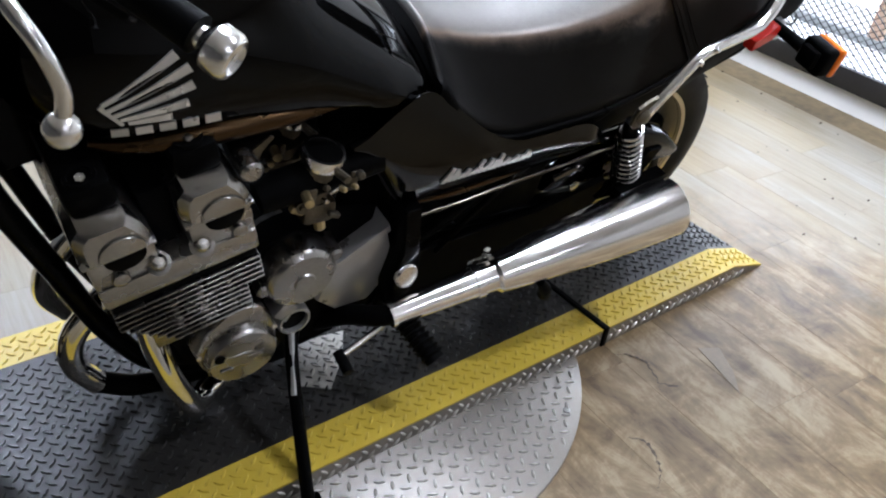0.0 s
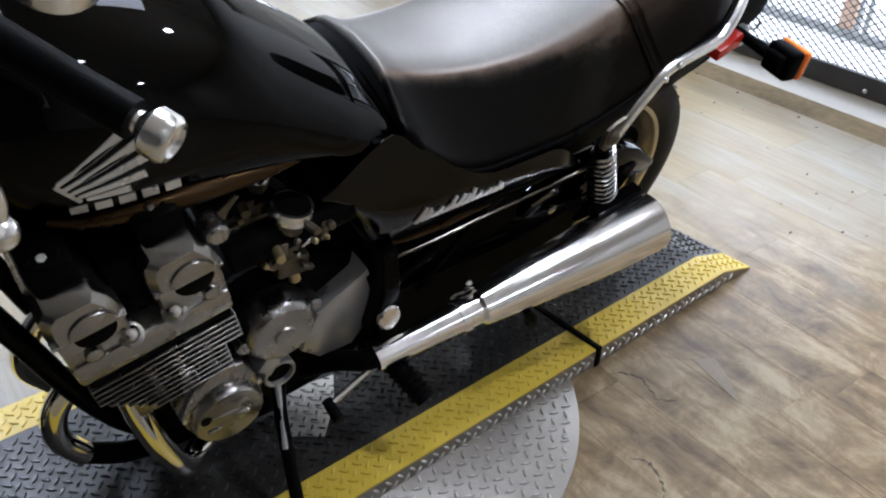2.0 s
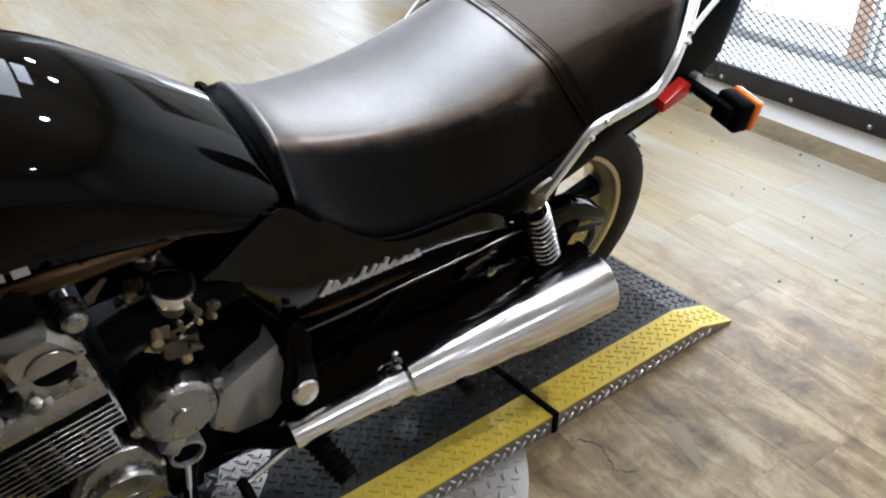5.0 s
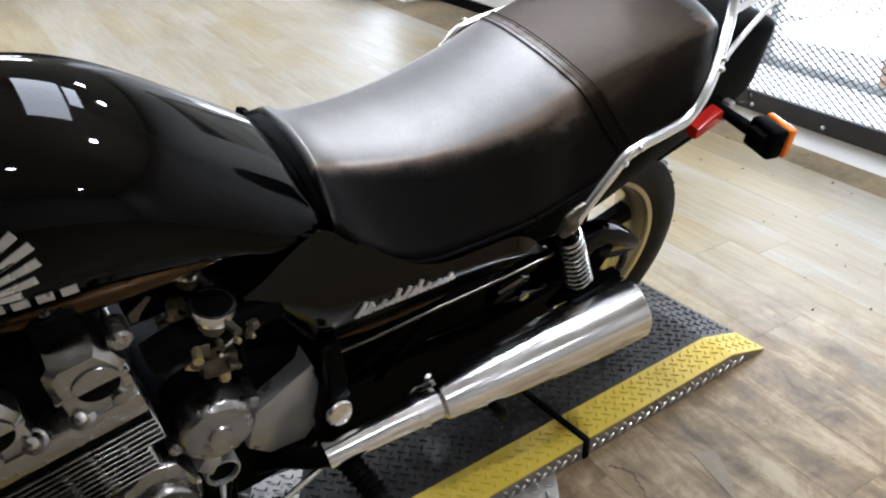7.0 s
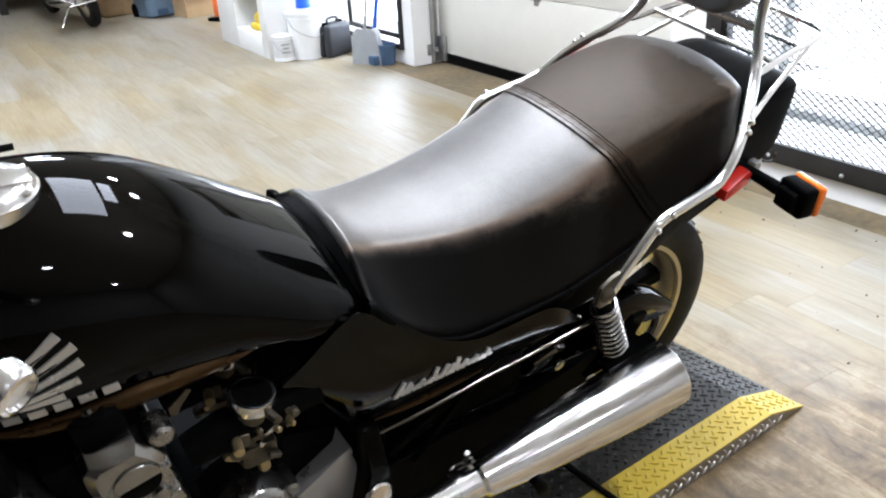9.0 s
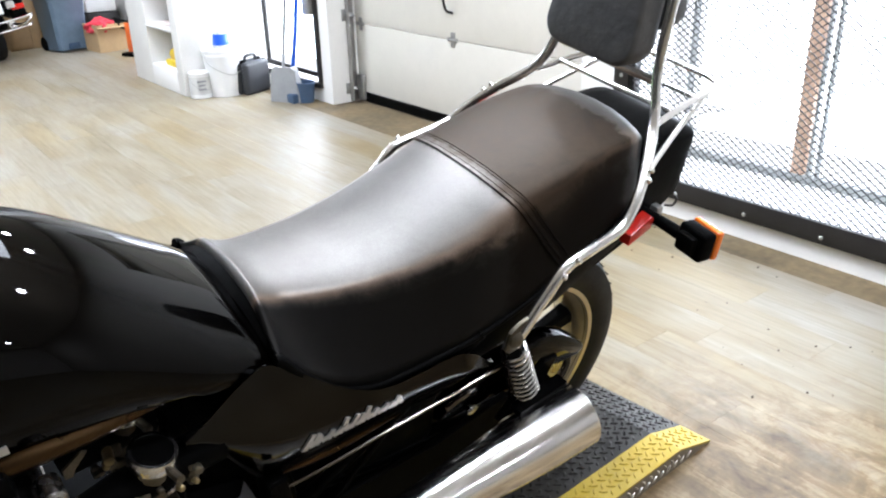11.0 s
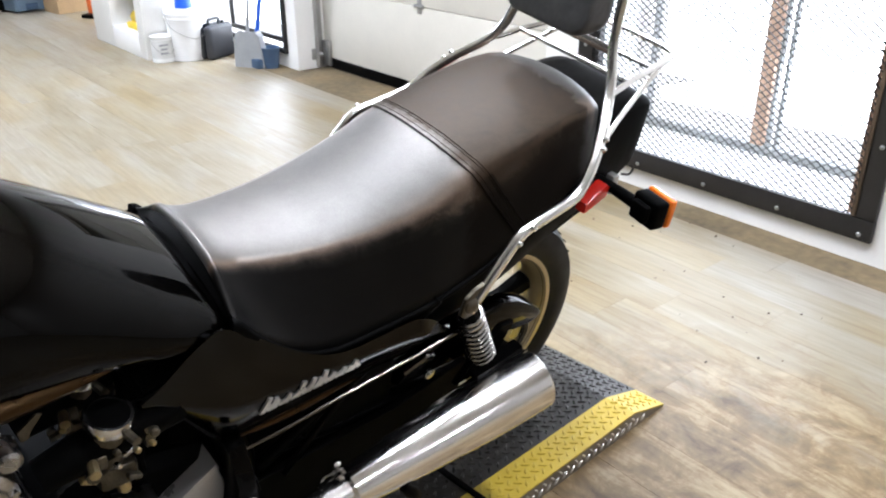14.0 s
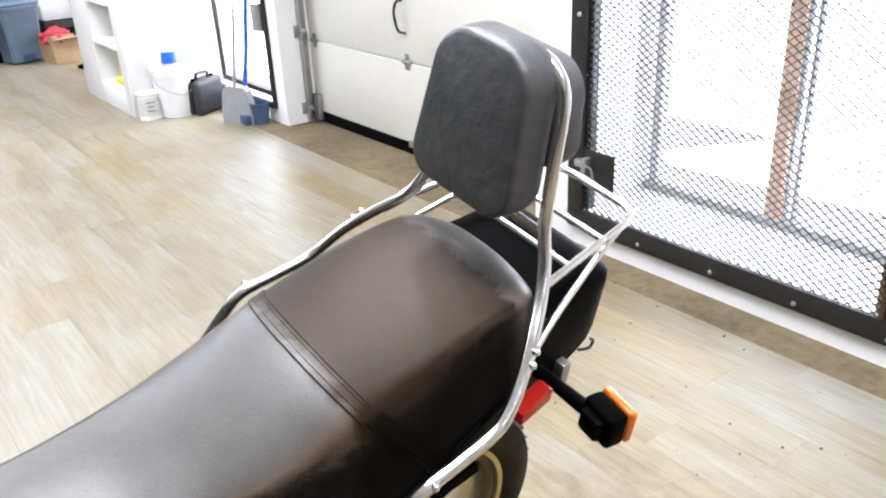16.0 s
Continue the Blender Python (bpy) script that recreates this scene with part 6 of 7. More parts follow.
def pad(name, x0, x1, w, z0, z1, material, label):
    """A cushion with rounded outline and soft edges, leaning back a little."""
    outline = []
    r = 0.045
    wt, wb = w * 0.88, w
    corners = [(-wb, z0 + 0.01, r), (wb, z0 + 0.01, r), (wt, z1, r * 1.5), (-wt, z1, r * 1.5)]
    for i, (y, z, rr) in enumerate(corners):
        cy, cz = y - math.copysign(rr, y), z + (rr if i < 2 else -rr)
        a0 = (180, 270, 0, 90)[i]
        for k in range(8):
            a = radians(a0 + 90 * k / 7)
            outline.append((cy + rr * math.cos(a), cz + rr * math.sin(a)))
    cz = (z0 + z1) / 2
    rings = []
    depth = x1 - x0
    for inset, f in ((0.96, 0.0), (0.8, 0.0), (0.6, 0.0), (0.4, 0.0), (0.25, 0.0), (0.16, 0.0), (0.10, 0.01), (0.05, 0.05), (0.02, 0.14), (0.0, 0.35), (0.0, 0.7), (0.03, 0.9), (0.12, 1.0), (0.6, 1.0), (0.95, 1.0)):
        ring = []
        for y, z in outline:
            k = 1 - inset * (0.5 if inset < 0.2 else 1.0)
            zz = cz + (z - cz) * k
            ring.append(Vector((x0 + depth * f + (zz - z0) * 0.13 - (0 if f > 0.5 else 0.010 * (1 - (y * k / w) ** 2) * (1 - ((zz - cz) / (z1 - cz)) ** 2) + 0.0016 * math.sin(y * k * 210 + zz * 60) * max(0.0, (zz - cz) / (z1 - cz)) * max(0.0, y * k / w)), y * k, zz)))
        rings.append(ring)
    return part(name, loft(bmesh.new(), rings), material, bike, label)


cushion = pad("backrest", 0.046, 0.112, 0.115, 1.040, 1.298, M_SEAT_PLAIN, "black vinyl backrest pad")
part("back_plate", slab([(0.116, 1.10), (0.126, 1.10), (0.146, 1.25), (0.136, 1.25)], -0.09, 0.09, 0.004), M_PLASTIC, cushion, "black backing board")
rear_pad = pad("rear_pad", 0.150, 0.192, 0.108, 1.095, 1.265, M_SEAT_PLAIN, "black vinyl rear pad")

# ---- things along the far wall ----
M_WHITEPLASTIC = plain("white_plastic", (0.78, 0.78, 0.77), 0.4, vary=0.05)
M_LABEL = plain("printed_label", (0.62, 0.62, 0.60), 0.5, vary=0.1)
M_BLUE = plain("blue_plastic", (0.03, 0.12, 0.62), 0.3, vary=0.1)
M_PAPER = plain("pale_paper", (0.74, 0.64, 0.60), 0.6, vary=0.08)
M_GREYPL = plain("grey_plastic", (0.30, 0.31, 0.32), 0.5, vary=0.12)
M_NAVY = plain("navy_plastic", (0.05, 0.09, 0.16), 0.45, vary=0.15)
M_BIN = plain("blue_grey_bin", (0.13, 0.19, 0.26), 0.4, vary=0.15)
M_CARD = plain("brown_cardboard", (0.40, 0.27, 0.14), 0.8, vary=0.15, scale=18, bump=0.1)
M_REDCLOTH = plain("red_cloth", (0.55, 0.03, 0.05), 0.8, vary=0.2)
M_YELLOWPL = plain("yellow_plastic", (0.75, 0.55, 0.03), 0.45, vary=0.1)
M_GREENPL = plain("green_plastic", (0.10, 0.48, 0.05), 0.25, vary=0.1, coat=0.5)
M_LIME = plain("lime_liquid", (0.42, 0.52, 0.06), 0.2, vary=0.1)
M_ORANGEPL = plain("orange_plastic", (0.80, 0.16, 0.03), 0.4, vary=0.1)
M_CLEAR = plain("cloudy_plastic", (0.66, 0.67, 0.66), 0.25, vary=0.1)


def paint_can(x, y):
    c = thing("paint_can", "white paint can with printed label and wire bail", "can", pose(x, y, 0))
    part("body", turned([(0, 0.0), (0, 0.082), (0.006, 0.085), (0.012, 0.082), (0.18, 0.082), (0.186, 0.086), (0.192, 0.082), (0.188, 0.07), (0.186, 0.0)], (0, 0, 0), (0, 0, 1), 32), M_WHITEPLASTIC, c)
    part("label", turned([(0.03, 0.0832), (0.16, 0.0832)], (0, 0, 0), (0, 0, 1), 32), M_LABEL, c)
    for k, w in enumerate((0.07, 0.05, 0.06)):
        part("print_bar", boxed((-w / 2 - 0.02, -0.0852, 0.125 - k * 0.03), (w / 2 - 0.02, -0.080, 0.137 - k * 0.03)), M_GREYPL, c)
    part("bail", piped([(-0.085, 0, 0.16), (-0.07, -0.06, 0.10), (0, -0.095, 0.06), (0.07, -0.06, 0.10), (0.085, 0, 0.16)], 0.002, 6), M_GALV, c)


def bucket(x, y):
    b = thing("plastic_bucket", "large white plastic bucket with ribbed rim", "bucket", pose(x, y, 0))
    part("body", turned([(0, 0.0), (0, 0.125), (0.30, 0.148), (0.302, 0.156), (0.315, 0.156), (0.317, 0.150), (0.335, 0.151), (0.337, 0.158), (0.352, 0.158), (0.354, 0.152), (0.37, 0.152), (0.372, 0.146), (0.06, 0.12), (0.02, 0.0)], (0, 0, 0), (0, 0, 1), 40), M_WHITEPLASTIC, b)
    part("bail", piped([(-0.156, 0, 0.33), (-0.14, -0.09, 0.24), (0, -0.165, 0.17), (0.14, -0.09, 0.24), (0.156, 0, 0.33)], 0.003, 6), M_GALV, b)
    j = thing("spray_bottle", "clear plastic jug half-full of blue liquid", "bottle", pose(x, y, 0.02))
    part("body", turned([(0.0, 0.0), (0.0, 0.05), (0.27, 0.06), (0.36, 0.062), (0.42, 0.055), (0.50, 0.03), (0.53, 0.022), (0.55, 0.022), (0.552, 0.0)], (0, 0, 0), (0, 0, 1), 28), M_CLEAR, j)
    part("liquid", turned([(0.36, 0.0), (0.36, 0.064), (0.44, 0.056), (0.445, 0.0)], (0, 0, 0), (0, 0, 1), 28), M_BLUE, j, "blue liquid")


def tool_case(x, y):
    c = thing("tool_case", "dark grey moulded plastic tool case standing on end", "case", pose(x, y, 0, 0, 0, 25))
    part("shell", boxed((-0.14, -0.075, 0.0), (0.14, -0.004, 0.25), 0.03, 3), M_CASE, c)
    part("shell", boxed((-0.14, 0.004, 0.0), (0.14, 0.075, 0.25), 0.03, 3), M_CASE, c)
    part("handle", piped([(-0.06, 0, 0.245), (-0.05, 0, 0.285), (0.05, 0, 0.285), (0.06, 0, 0.245)], 0.011, 10), M_CASE, c)
    for dx in (-0.09, 0.09):
        part("latch", boxed((dx - 0.02, -0.012, 0.235), (dx + 0.02, 0.012, 0.262), 0.004), M_RUBBER, c)


def dustpan(x, y):
    d = thing("dustpan", "grey long-handled dustpan leaning on the wall", "dustpan", pose(x, y, 0, 0, 0, -60))
    bm = bmesh.new()
    loft(bm, [[Vector((a * w, b, z)) for a, b in ((-1, 0.03), (-1, -0.03), (-0.95, -0.035), (0.95, -0.035), (1, -0.03), (1, 0.03), (0.93, 0.03), (0.9, -0.025), (-0.9, -0.025), (-0.93, 0.03))] for z, w in ((0.0, 0.125), (0.10, 0.12), (0.23, 0.10), (0.26, 0.07))])
    part("pan", bm, M_GREYPL, d, smooth=False)
    part("handle", tube(bmesh.new(), [(0, -0.02, 0.24), (0.03, 0.06, 0.80)], 0.012, 10), M_GREYPL, d)
    b = thing("broom", "broom with blue handle leaning on the wall", "broom", pose(x, y, 0))
    part("handle", tube(bmesh.new(), [(0.02, -0.02, 0.05), (0.10, -0.03, 0.5), (0.155, -0.035, 0.92)], 0.016, 10), M_BLUE, b, "blue handle")
    part("head", boxed((-0.02, -0.12, 0.0), (0.035, 0.06, 0.07), 0.012), M_NAVY, b)


def small_bin(x, y):
    b = thing("small_bin", "small navy plastic bin", "bin", pose(x, y, 0))
    part("body", turned([(0, 0), (0, 0.055), (0.14, 0.07), (0.145, 0.075), (0.15, 0.07), (0.145, 0.065), (0.01, 0.05), (0.01, 0)], (0, 0, 0), (0, 0, 1), 24), M_NAVY, b)


paint_can(0.69, 5.09)
bucket(0.88, 5.05)
tool_case(1.06, 4.96)
dustpan(1.10, 4.47)
small_bin(1.20, 4.36)

# On the shelves of the niche.


def trigger_bottle(x, y, z):
    b = thing("trigger_bottle", "spray bottle with green liquid and orange trigger", "bottle", pose(x, y, z))
    part("body", turned([(0, 0), (0, 0.055), (0.16, 0.055), (0.21, 0.02), (0.24, 0.018), (0.24, 0)], (0, 0, 0), (0, 0, 1), 24), M_CLEAR, b)
    part("liquid", turned([(0.002, 0.0), (0.002, 0.057), (0.11, 0.057), (0.11, 0.0)], (0, 0, 0), (0, 0, 1), 24), M_LIME, b, "lime green liquid")
    part("trigger", box(boxed((-0.02, -0.06, 0.24), (0.02, 0.03, 0.29), 0.008), (-0.01, -0.05, 0.19), (0.01, -0.03, 0.245), 0.004), M_ORANGEPL, b, "orange trigger head")


trigger_bottle(0.70, 5.652, 0.802)
for k, (y, w, h, m, name, label) in enumerate(((5.429, 0.07, 0.14, M_GREYPL, "tin", "small grey tin on a shelf"), (5.489, 0.05, 0.11, M_CLEAR, "jar", "small clear jar on a shelf"), (5.549, 0.05, 0.09, M_BLACKSTEEL, "tin", "small black tin on a shelf"))):
    t = thing(name, label, name, pose(0.71, y, 0.802))
    part("body", turned([(0, 0), (0, w / 2), (h * 0.8, w / 2), (h * 0.86, w * 0.4), (h, w * 0.4), (h, 0)], (0, 0, 0), (0, 0, 1), 18), m, t)
    part("lid", turned([(h, 0), (h, w * 0.44), (h + 0.015, w * 0.44), (h + 0.018, 0)], (0, 0, 0), (0, 0, 1), 18), M_BLACKSTEEL, t)
solid("file_box", boxed((0.67, 5.38, 0.492), (0.88, 5.45, 0.73), 0.004), M_CASE, "dark grey upright file box on a shelf", "box")
solid("file_box", boxed((0.67, 5.455, 0.492), (0.88, 5.475, 0.66), 0.004), M_WHITEPLASTIC, "white upright file on a shelf", "box")
solid("magazine_stack", boxed((0.61, 5.52, 0.492), (0.88, 5.80, 0.506), 0.003), M_PAPER, "pale pink magazine lying on a shelf", "magazine")
sander = thing("power_tool", "yellow and black power tool on the bottom shelf", "tool", pose(0.73, 5.54, 0.172))
part("base", boxed((-0.08, -0.16, 0.0), (0.08, 0.13, 0.05), 0.015), M_YELLOWPL, sander)
part("body", tube(bmesh.new(), [(0, 0.10, 0.08), (0, 0.0, 0.11), (0, -0.10, 0.07)], [0.05, 0.06, 0.04], 16), M_YELLOWPL, sander)
part("motor", turned([(0, 0.05), (0.14, 0.055), (0.16, 0.04), (0.16, 0)], (0.02, -0.08, 0.07), (0, 0, 1), 20), M_RUBBER, sander)


def wheeled_bin(x, y):
    b = thing("wheeled_bin", "blue-grey wheeled plastic bin with lid", "bin", pose(x, y, 0, 0, 0, 12))
    bm = bmesh.new()
    loft(bm, [[Vector((sx * w, sy * d, z)) for sx, sy in ((-1, -0.85), (-0.85, -1), (0.85, -1), (1, -0.85), (1, 0.85), (0.85, 1), (-0.85, 1), (-1, 0.85))] for z, w, d in ((0.02, 0.155, 0.16), (0.5, 0.185, 0.19), (0.52, 0.20, 0.205), (0.55, 0.20, 0.205))])
    part("body", bm, M_BIN, b)
    part("lid", boxed((-0.205, -0.21, 0.552), (0.205, 0.21, 0.59), 0.02, 3), M_BIN, b)
    for s in (-1, 1):
        part("wheel", turned([(0, 0), (0, 0.07), (0.035, 0.07), (0.035, 0)], (s * 0.13, 0.15, 0.07), (s, 0, 0), 20), M_RUBBER, b)
    part("kick_plate", boxed((-0.06, -0.178, 0.03), (0.06, -0.165, 0.09), 0.006), M_NAVY, b)


wheeled_bin(0.54, 8.27)


def open_box(x, y, w, d, h, turn, label):
    b = thing("cardboard_box", label, "box", pose(x, y, 0, 0, 0, turn))
    for lo, hi in (((-w, -d, 0), (w, -d + 0.006, h)), ((-w, d - 0.006, 0), (w, d, h)), ((-w, -d + 0.007, 0), (-w + 0.006, d - 0.007, h)), ((w - 0.006, -d + 0.007, 0), (w, d - 0.007, h))):
        part("side", boxed(lo, hi, 0.001), M_CARD, b, smooth=False)
    part("bottom", boxed((-w + 0.007, -d + 0.007, 0), (w - 0.007, d - 0.007, 0.006)), M_CARD, b, smooth=False)
    part("flap", boxed((-w, -d - 0.09, h - 0.03), (w, -d - 0.002, h - 0.024), m=None), M_CARD, b, smooth=False)


open_box(0.90, 7.98, 0.19, 0.16, 0.27, 8, "open brown cardboard box full of cloths")


def heap(name, x, y, z, r, material, label, seed, flat=0.6):
    """A crumpled soft heap."""
    bm = bmesh.new()
    bmesh.ops.create_icosphere(bm, subdivisions=4, radius=1.0)
    for v in bm.verts:
        n = noise.noise(v.co * 2.1 + Vector((seed, 0, 0))) * 0.35 + noise.noise(v.co * 5 + Vector((0, seed, 0))) * 0.16
        v.co = Vector((v.co.x * r * (1 + n), v.co.y * r * (1 + n), max(-0.25, v.co.z * flat * (1 + n)) * r))
    bmesh.ops.translate(bm, vec=(x, y, z + 0.25 * r), verts=bm.verts)
    solid(name, bm, material, label, "cloth")


heap("red_jacket", 0.83, 7.96, 0.19, 0.15, M_REDCLOTH, "crumpled red jacket in the cardboard box", 1.5)
heap("black_cloth", 0.98, 7.94, 0.20, 0.12, M_RUBBER, "crumpled black cloth in the cardboard box", 4.2)


def trolley_jack(x, y):
    j = thing("trolley_jack", "small red and black floor jack standing on end", "jack", pose(x, y, 0, 0, 0, 30))
    part("base", boxed((-0.13, -0.08, 0.0), (0.13, 0.08, 0.035), 0.01), M_RUBBER, j)
    part("side_plate", boxed((-0.06, -0.05, 0.036), (-0.04, 0.05, 0.32), 0.008), M_ORANGEPL, j, "orange-red side plate")
    part("side_plate", boxed((0.04, -0.05, 0.036), (0.06, 0.05, 0.30), 0.008), M_RUBBER, j)
    part("pump", turned([(0, 0.03), (0.2, 0.03), (0.22, 0.02), (0.34, 0.014), (0.34, 0)], (0, 0, 0.036), (0.05, 0, 1), 16), M_BLACKSTEEL, j)
    part("arm", piped([(-0.05, 0, 0.30), (0.0, 0.02, 0.40), (0.08, 0.0, 0.36), (0.09, 0, 0.25)], 0.012, 8), M_RUBBER, j)


trolley_jack(0.98, 7.42)
solid("leaning_board", boxed((-0.012, -0.05, 0.0), (0.012, 0.05, 1.3), 0.002, m=pose(0.62, 8.72, 0.0, 0, 14, 20)), M_WHITEPLASTIC, "narrow white board leaning behind the bin", "board", smooth=False)
solid("cardboard_sheet", boxed((-0.10, -0.012, 0.0), (0.12, 0.012, 0.95), 0.002, m=pose(0.12, 8.98, 0.0, -8, 6, 10)), M_CARD, "tall brown cardboard piece leaning", "cardboard", smooth=False)
solid("canvas_bag", boxed((-0.12, -0.10, 0.0), (0.13, 0.10, 0.5), 0.05, 3, m=pose(0.16, 8.68, 0.0, 0, 0, 15)), M_CARD, "tan canvas bag on the floor", "bag")
solid("storage_tub", boxed((0.85, 8.48, 0.0), (1.2, 8.88, 0.32), 0.02), M_BLACKSTEEL, "black storage tub against the wall", "tub")
solid("storage_tub", boxed((0.86, 8.5, 0.322), (1.18, 8.86, 0.55), 0.02), M_WHITEPLASTIC, "white storage tub on a black one", "tub")
heap("helmet_bag", 0.95, 8.65, 0.55, 0.13, M_SATIN, "silver bag on the tubs", 7.7)
heap("pink_cloth", 1.12, 8.6, 0.55, 0.10, M_REDCLOTH, "red cloth on the tubs", 9.1)


def workbench():
    w = thing("workbench", "dark workbench with clutter under the stairs", "bench", pose(-0.9, 10.15, 0))
    part("top", boxed((-1.6, -0.3, 0.86), (1.9, 0.5, 0.9), 0.004), M_WOODPOST, w)
    for x in (-1.55, 0.1, 1.8):
        part("leg", boxed((x, -0.25, 0), (x + 0.08, 0.45, 0.858), 0.004), M_BLACKSTEEL, w)
    part("back_board", boxed((-1.6, 0.45, 0.905), (1.9, 0.5, 2.0), 0.004), M_BLACKSTEEL, w)
    part("under_shelf", boxed((-1.45, -0.2, 0.3), (1.78, 0.4, 0.32), 0.002), M_BLACKSTEEL, w)


workbench()
rnd2 = random.Random(9)
for k in range(9):
    x, w, h = -2.2 + k * 0.34, rnd2.uniform(0.1, 0.26), rnd2.uniform(0.1, 0.34)
    m = (M_GREYPL, M_CARD, M_RUBBER, M_WHITEPLASTIC, M_REDCLOTH, M_YELLOWPL)[k % 6]
    solid("parts_box", boxed((x, 10.0, 0.901), (x + w, 10.23, 0.901 + h), 0.006), m, ("grey", "brown", "black", "white", "red", "yellow")[k % 6] + " parts box on the workbench", "box")


def parked_bike(name, m, paint, label, touring):
    """A second motorcycle seen far off."""
    b = thing(name, label, "motorcycle", m)
    for x in (0.0, -1.45):
        w = part("wheel", turned([(-0.05, 0.20), (-0.06, 0.25), (-0.045, 0.30), (0, 0.31), (0.045, 0.30), (0.06, 0.25), (0.05, 0.20), (-0.05, 0.20)], (x, 0, 0.31), (0, 1, 0), 40), M_TYRE, b)
        part("rim", turned([(-0.045, 0.205), (-0.03, 0.18), (0.03, 0.18), (0.045, 0.205)], (x, 0, 0.31), (0, 1, 0), 40), M_RIM, w)
        for k in range(5):
            a = k * 2 * math.pi / 5
            part("spoke", tube(bmesh.new(), [(x, 0, 0.31), (x + 0.19 * math.cos(a), 0, 0.31 + 0.19 * math.sin(a))], 0.014, 8), M_ENGINE, w)
    part("engine", slab([(-1.05, 0.25), (-1.0, 0.52), (-0.85, 0.6), (-0.6, 0.55), (-0.5, 0.4), (-0.6, 0.2), (-0.9, 0.18)], -0.17, 0.17, 0.03), M_ENGINE, b)
    part("cylinder", boxed((-1.0, -0.19, 0.5), (-0.72, 0.19, 0.68), 0.02), M_ENGINE_B, b)
    part("tank", slab([(-1.15, 0.75), (-1.12, 0.93), (-0.95, 1.0), (-0.7, 0.93), (-0.55, 0.8), (-0.6, 0.72), (-1.0, 0.7)], -0.15, 0.15, 0.05), paint, b)
    part("seat", slab([(-0.6, 0.74), (-0.5, 0.80), (-0.1, 0.84), (0.2, 0.93), (0.25, 0.86), (0.0, 0.74), (-0.4, 0.7)], -0.13, 0.13, 0.03), M_SEAT, b)
    part("tail", slab([(-0.1, 0.72), (0.25, 0.85), (0.42, 0.88), (0.40, 0.78), (0.2, 0.66), (-0.1, 0.6)], -0.10, 0.10, 0.02), paint, b)
    for s in (-1, 1):
        part("fork", tube(bmesh.new(), [(-1.2, s * 0.1, 0.98), (-1.45, s * 0.1, 0.31)], 0.025, 12), M_CHROME, b)
        part("muffler", tube(bmesh.new(), [(-0.9, s * 0.17, 0.2), (-0.4, s * 0.2, 0.25), (0.25, s * 0.22, 0.34)], [0.025, 0.04, 0.05], 16), M_CHROME, b)
        part("footrest", tube(bmesh.new(), [(-0.5, s * 0.12, 0.33), (-0.5, s * 0.34, 0.33)], 0.016, 10), M_RUBBER, b)
        part("handlebar", piped([(-1.18, 0, 1.02), (-1.16, s * 0.15, 1.1), (-1.02, s * 0.38, 1.08)], 0.013, 10), M_BLACKSTEEL, b)
        if touring:
            part("saddlebag", boxed((-0.15, s * 0.30 - 0.10, 0.40), (0.38, s * 0.30 + 0.10, 0.66), 0.05, 3), paint, b)
            part("tail_light", boxed((0.382, s * 0.30 - 0.08, 0.50), (0.40, s * 0.30 + 0.08, 0.55), 0.006), M_RED, b)
            part("guard_bar", piped([(0.30, s * 0.20, 0.36), (0.42, s * 0.30, 0.36), (0.40, s * 0.42, 0.42), (0.10, s * 0.43, 0.40)], 0.012, 10), M_CHROME, b)
    if touring:
        part("top_box", boxed((0.05, -0.30, 0.84), (0.46, 0.30, 1.16), 0.07, 3), paint, b)
        part("rear_fender", slab([(-0.30, 0.45), (-0.2, 0.66), (0.1, 0.72), (0.34, 0.62), (0.40, 0.36), (0.37, 0.34), (0.28, 0.50), (0.0, 0.62), (-0.22, 0.45)], -0.10, 0.10, 0.02), paint, b)
        for z, w, x in ((0.34, 0.40, 0.43), (0.43, 0.43, 0.44), (0.63, 0.40, 0.42), (0.70, 0.20, 0.43), (0.85, 0.31, 0.48), (0.96, 0.30, 0.475), (1.15, 0.26, 0.46)):
            part("chrome_strip", piped([(x - 0.05, -w, z), (x, -w * 0.8, z - 0.004), (x + 0.012, 0, z - 0.008), (x, w * 0.8, z - 0.004), (x - 0.05, w, z)], 0.011, 8), M_CHROME, b)
        for s in (-1, 1):
            part("box_rail", piped([(0.45, s * 0.24, 1.16), (0.42, s * 0.25, 1.21), (0.2, s * 0.26, 1.22), (0.08, s * 0.25, 1.17)], 0.010, 8), M_CHROME, b)
            part("top_light", boxed((0.462, s * 0.18 - 0.09, 1.00), (0.475, s * 0.18 + 0.09, 1.06), 0.005), M_RED, b)
            part("signal", boxed((0.42, s * 0.20 - 0.05, 0.53), (0.45, s * 0.20 + 0.05, 0.60), 0.01), M_BADGE, b)
        part("plate_holder", boxed((0.45, -0.09, 0.50), (0.462, 0.09, 0.61), 0.004), M_WHITEPLASTIC, b)
        part("rider_backrest", boxed((0.02, -0.22, 1.10), (0.12, 0.22, 1.36), 0.04, 3), M_RUBBER, b)
        part("stand", tube(bmesh.new(), [(-0.2, -0.12, 0.28), (-0.15, -0.36, 0.06)], 0.014, 8), M_CHROME, b)
    return b


def leaning_cardboard(x, y):
    """Tall flattened carton, folded once, propped upright."""
    c = thing("flattened_carton", "tall brown flattened cardboard carton propped upright", "cardboard", pose(x, y, 0, 6, 0, 20))
    part("flap", boxed((-0.15, -0.008, 0.0), (0.07, 0.0, 0.92), 0.002), M_CARD, c)
    part("flap", boxed((0.0, -0.008, 0.0), (0.14, 0.0, 0.74), 0.002, 2, Matrix.Translation((0.07, 0, 0)) @ Matrix.Rotation(radians(-35), 4, "Z")), M_CARD, c)


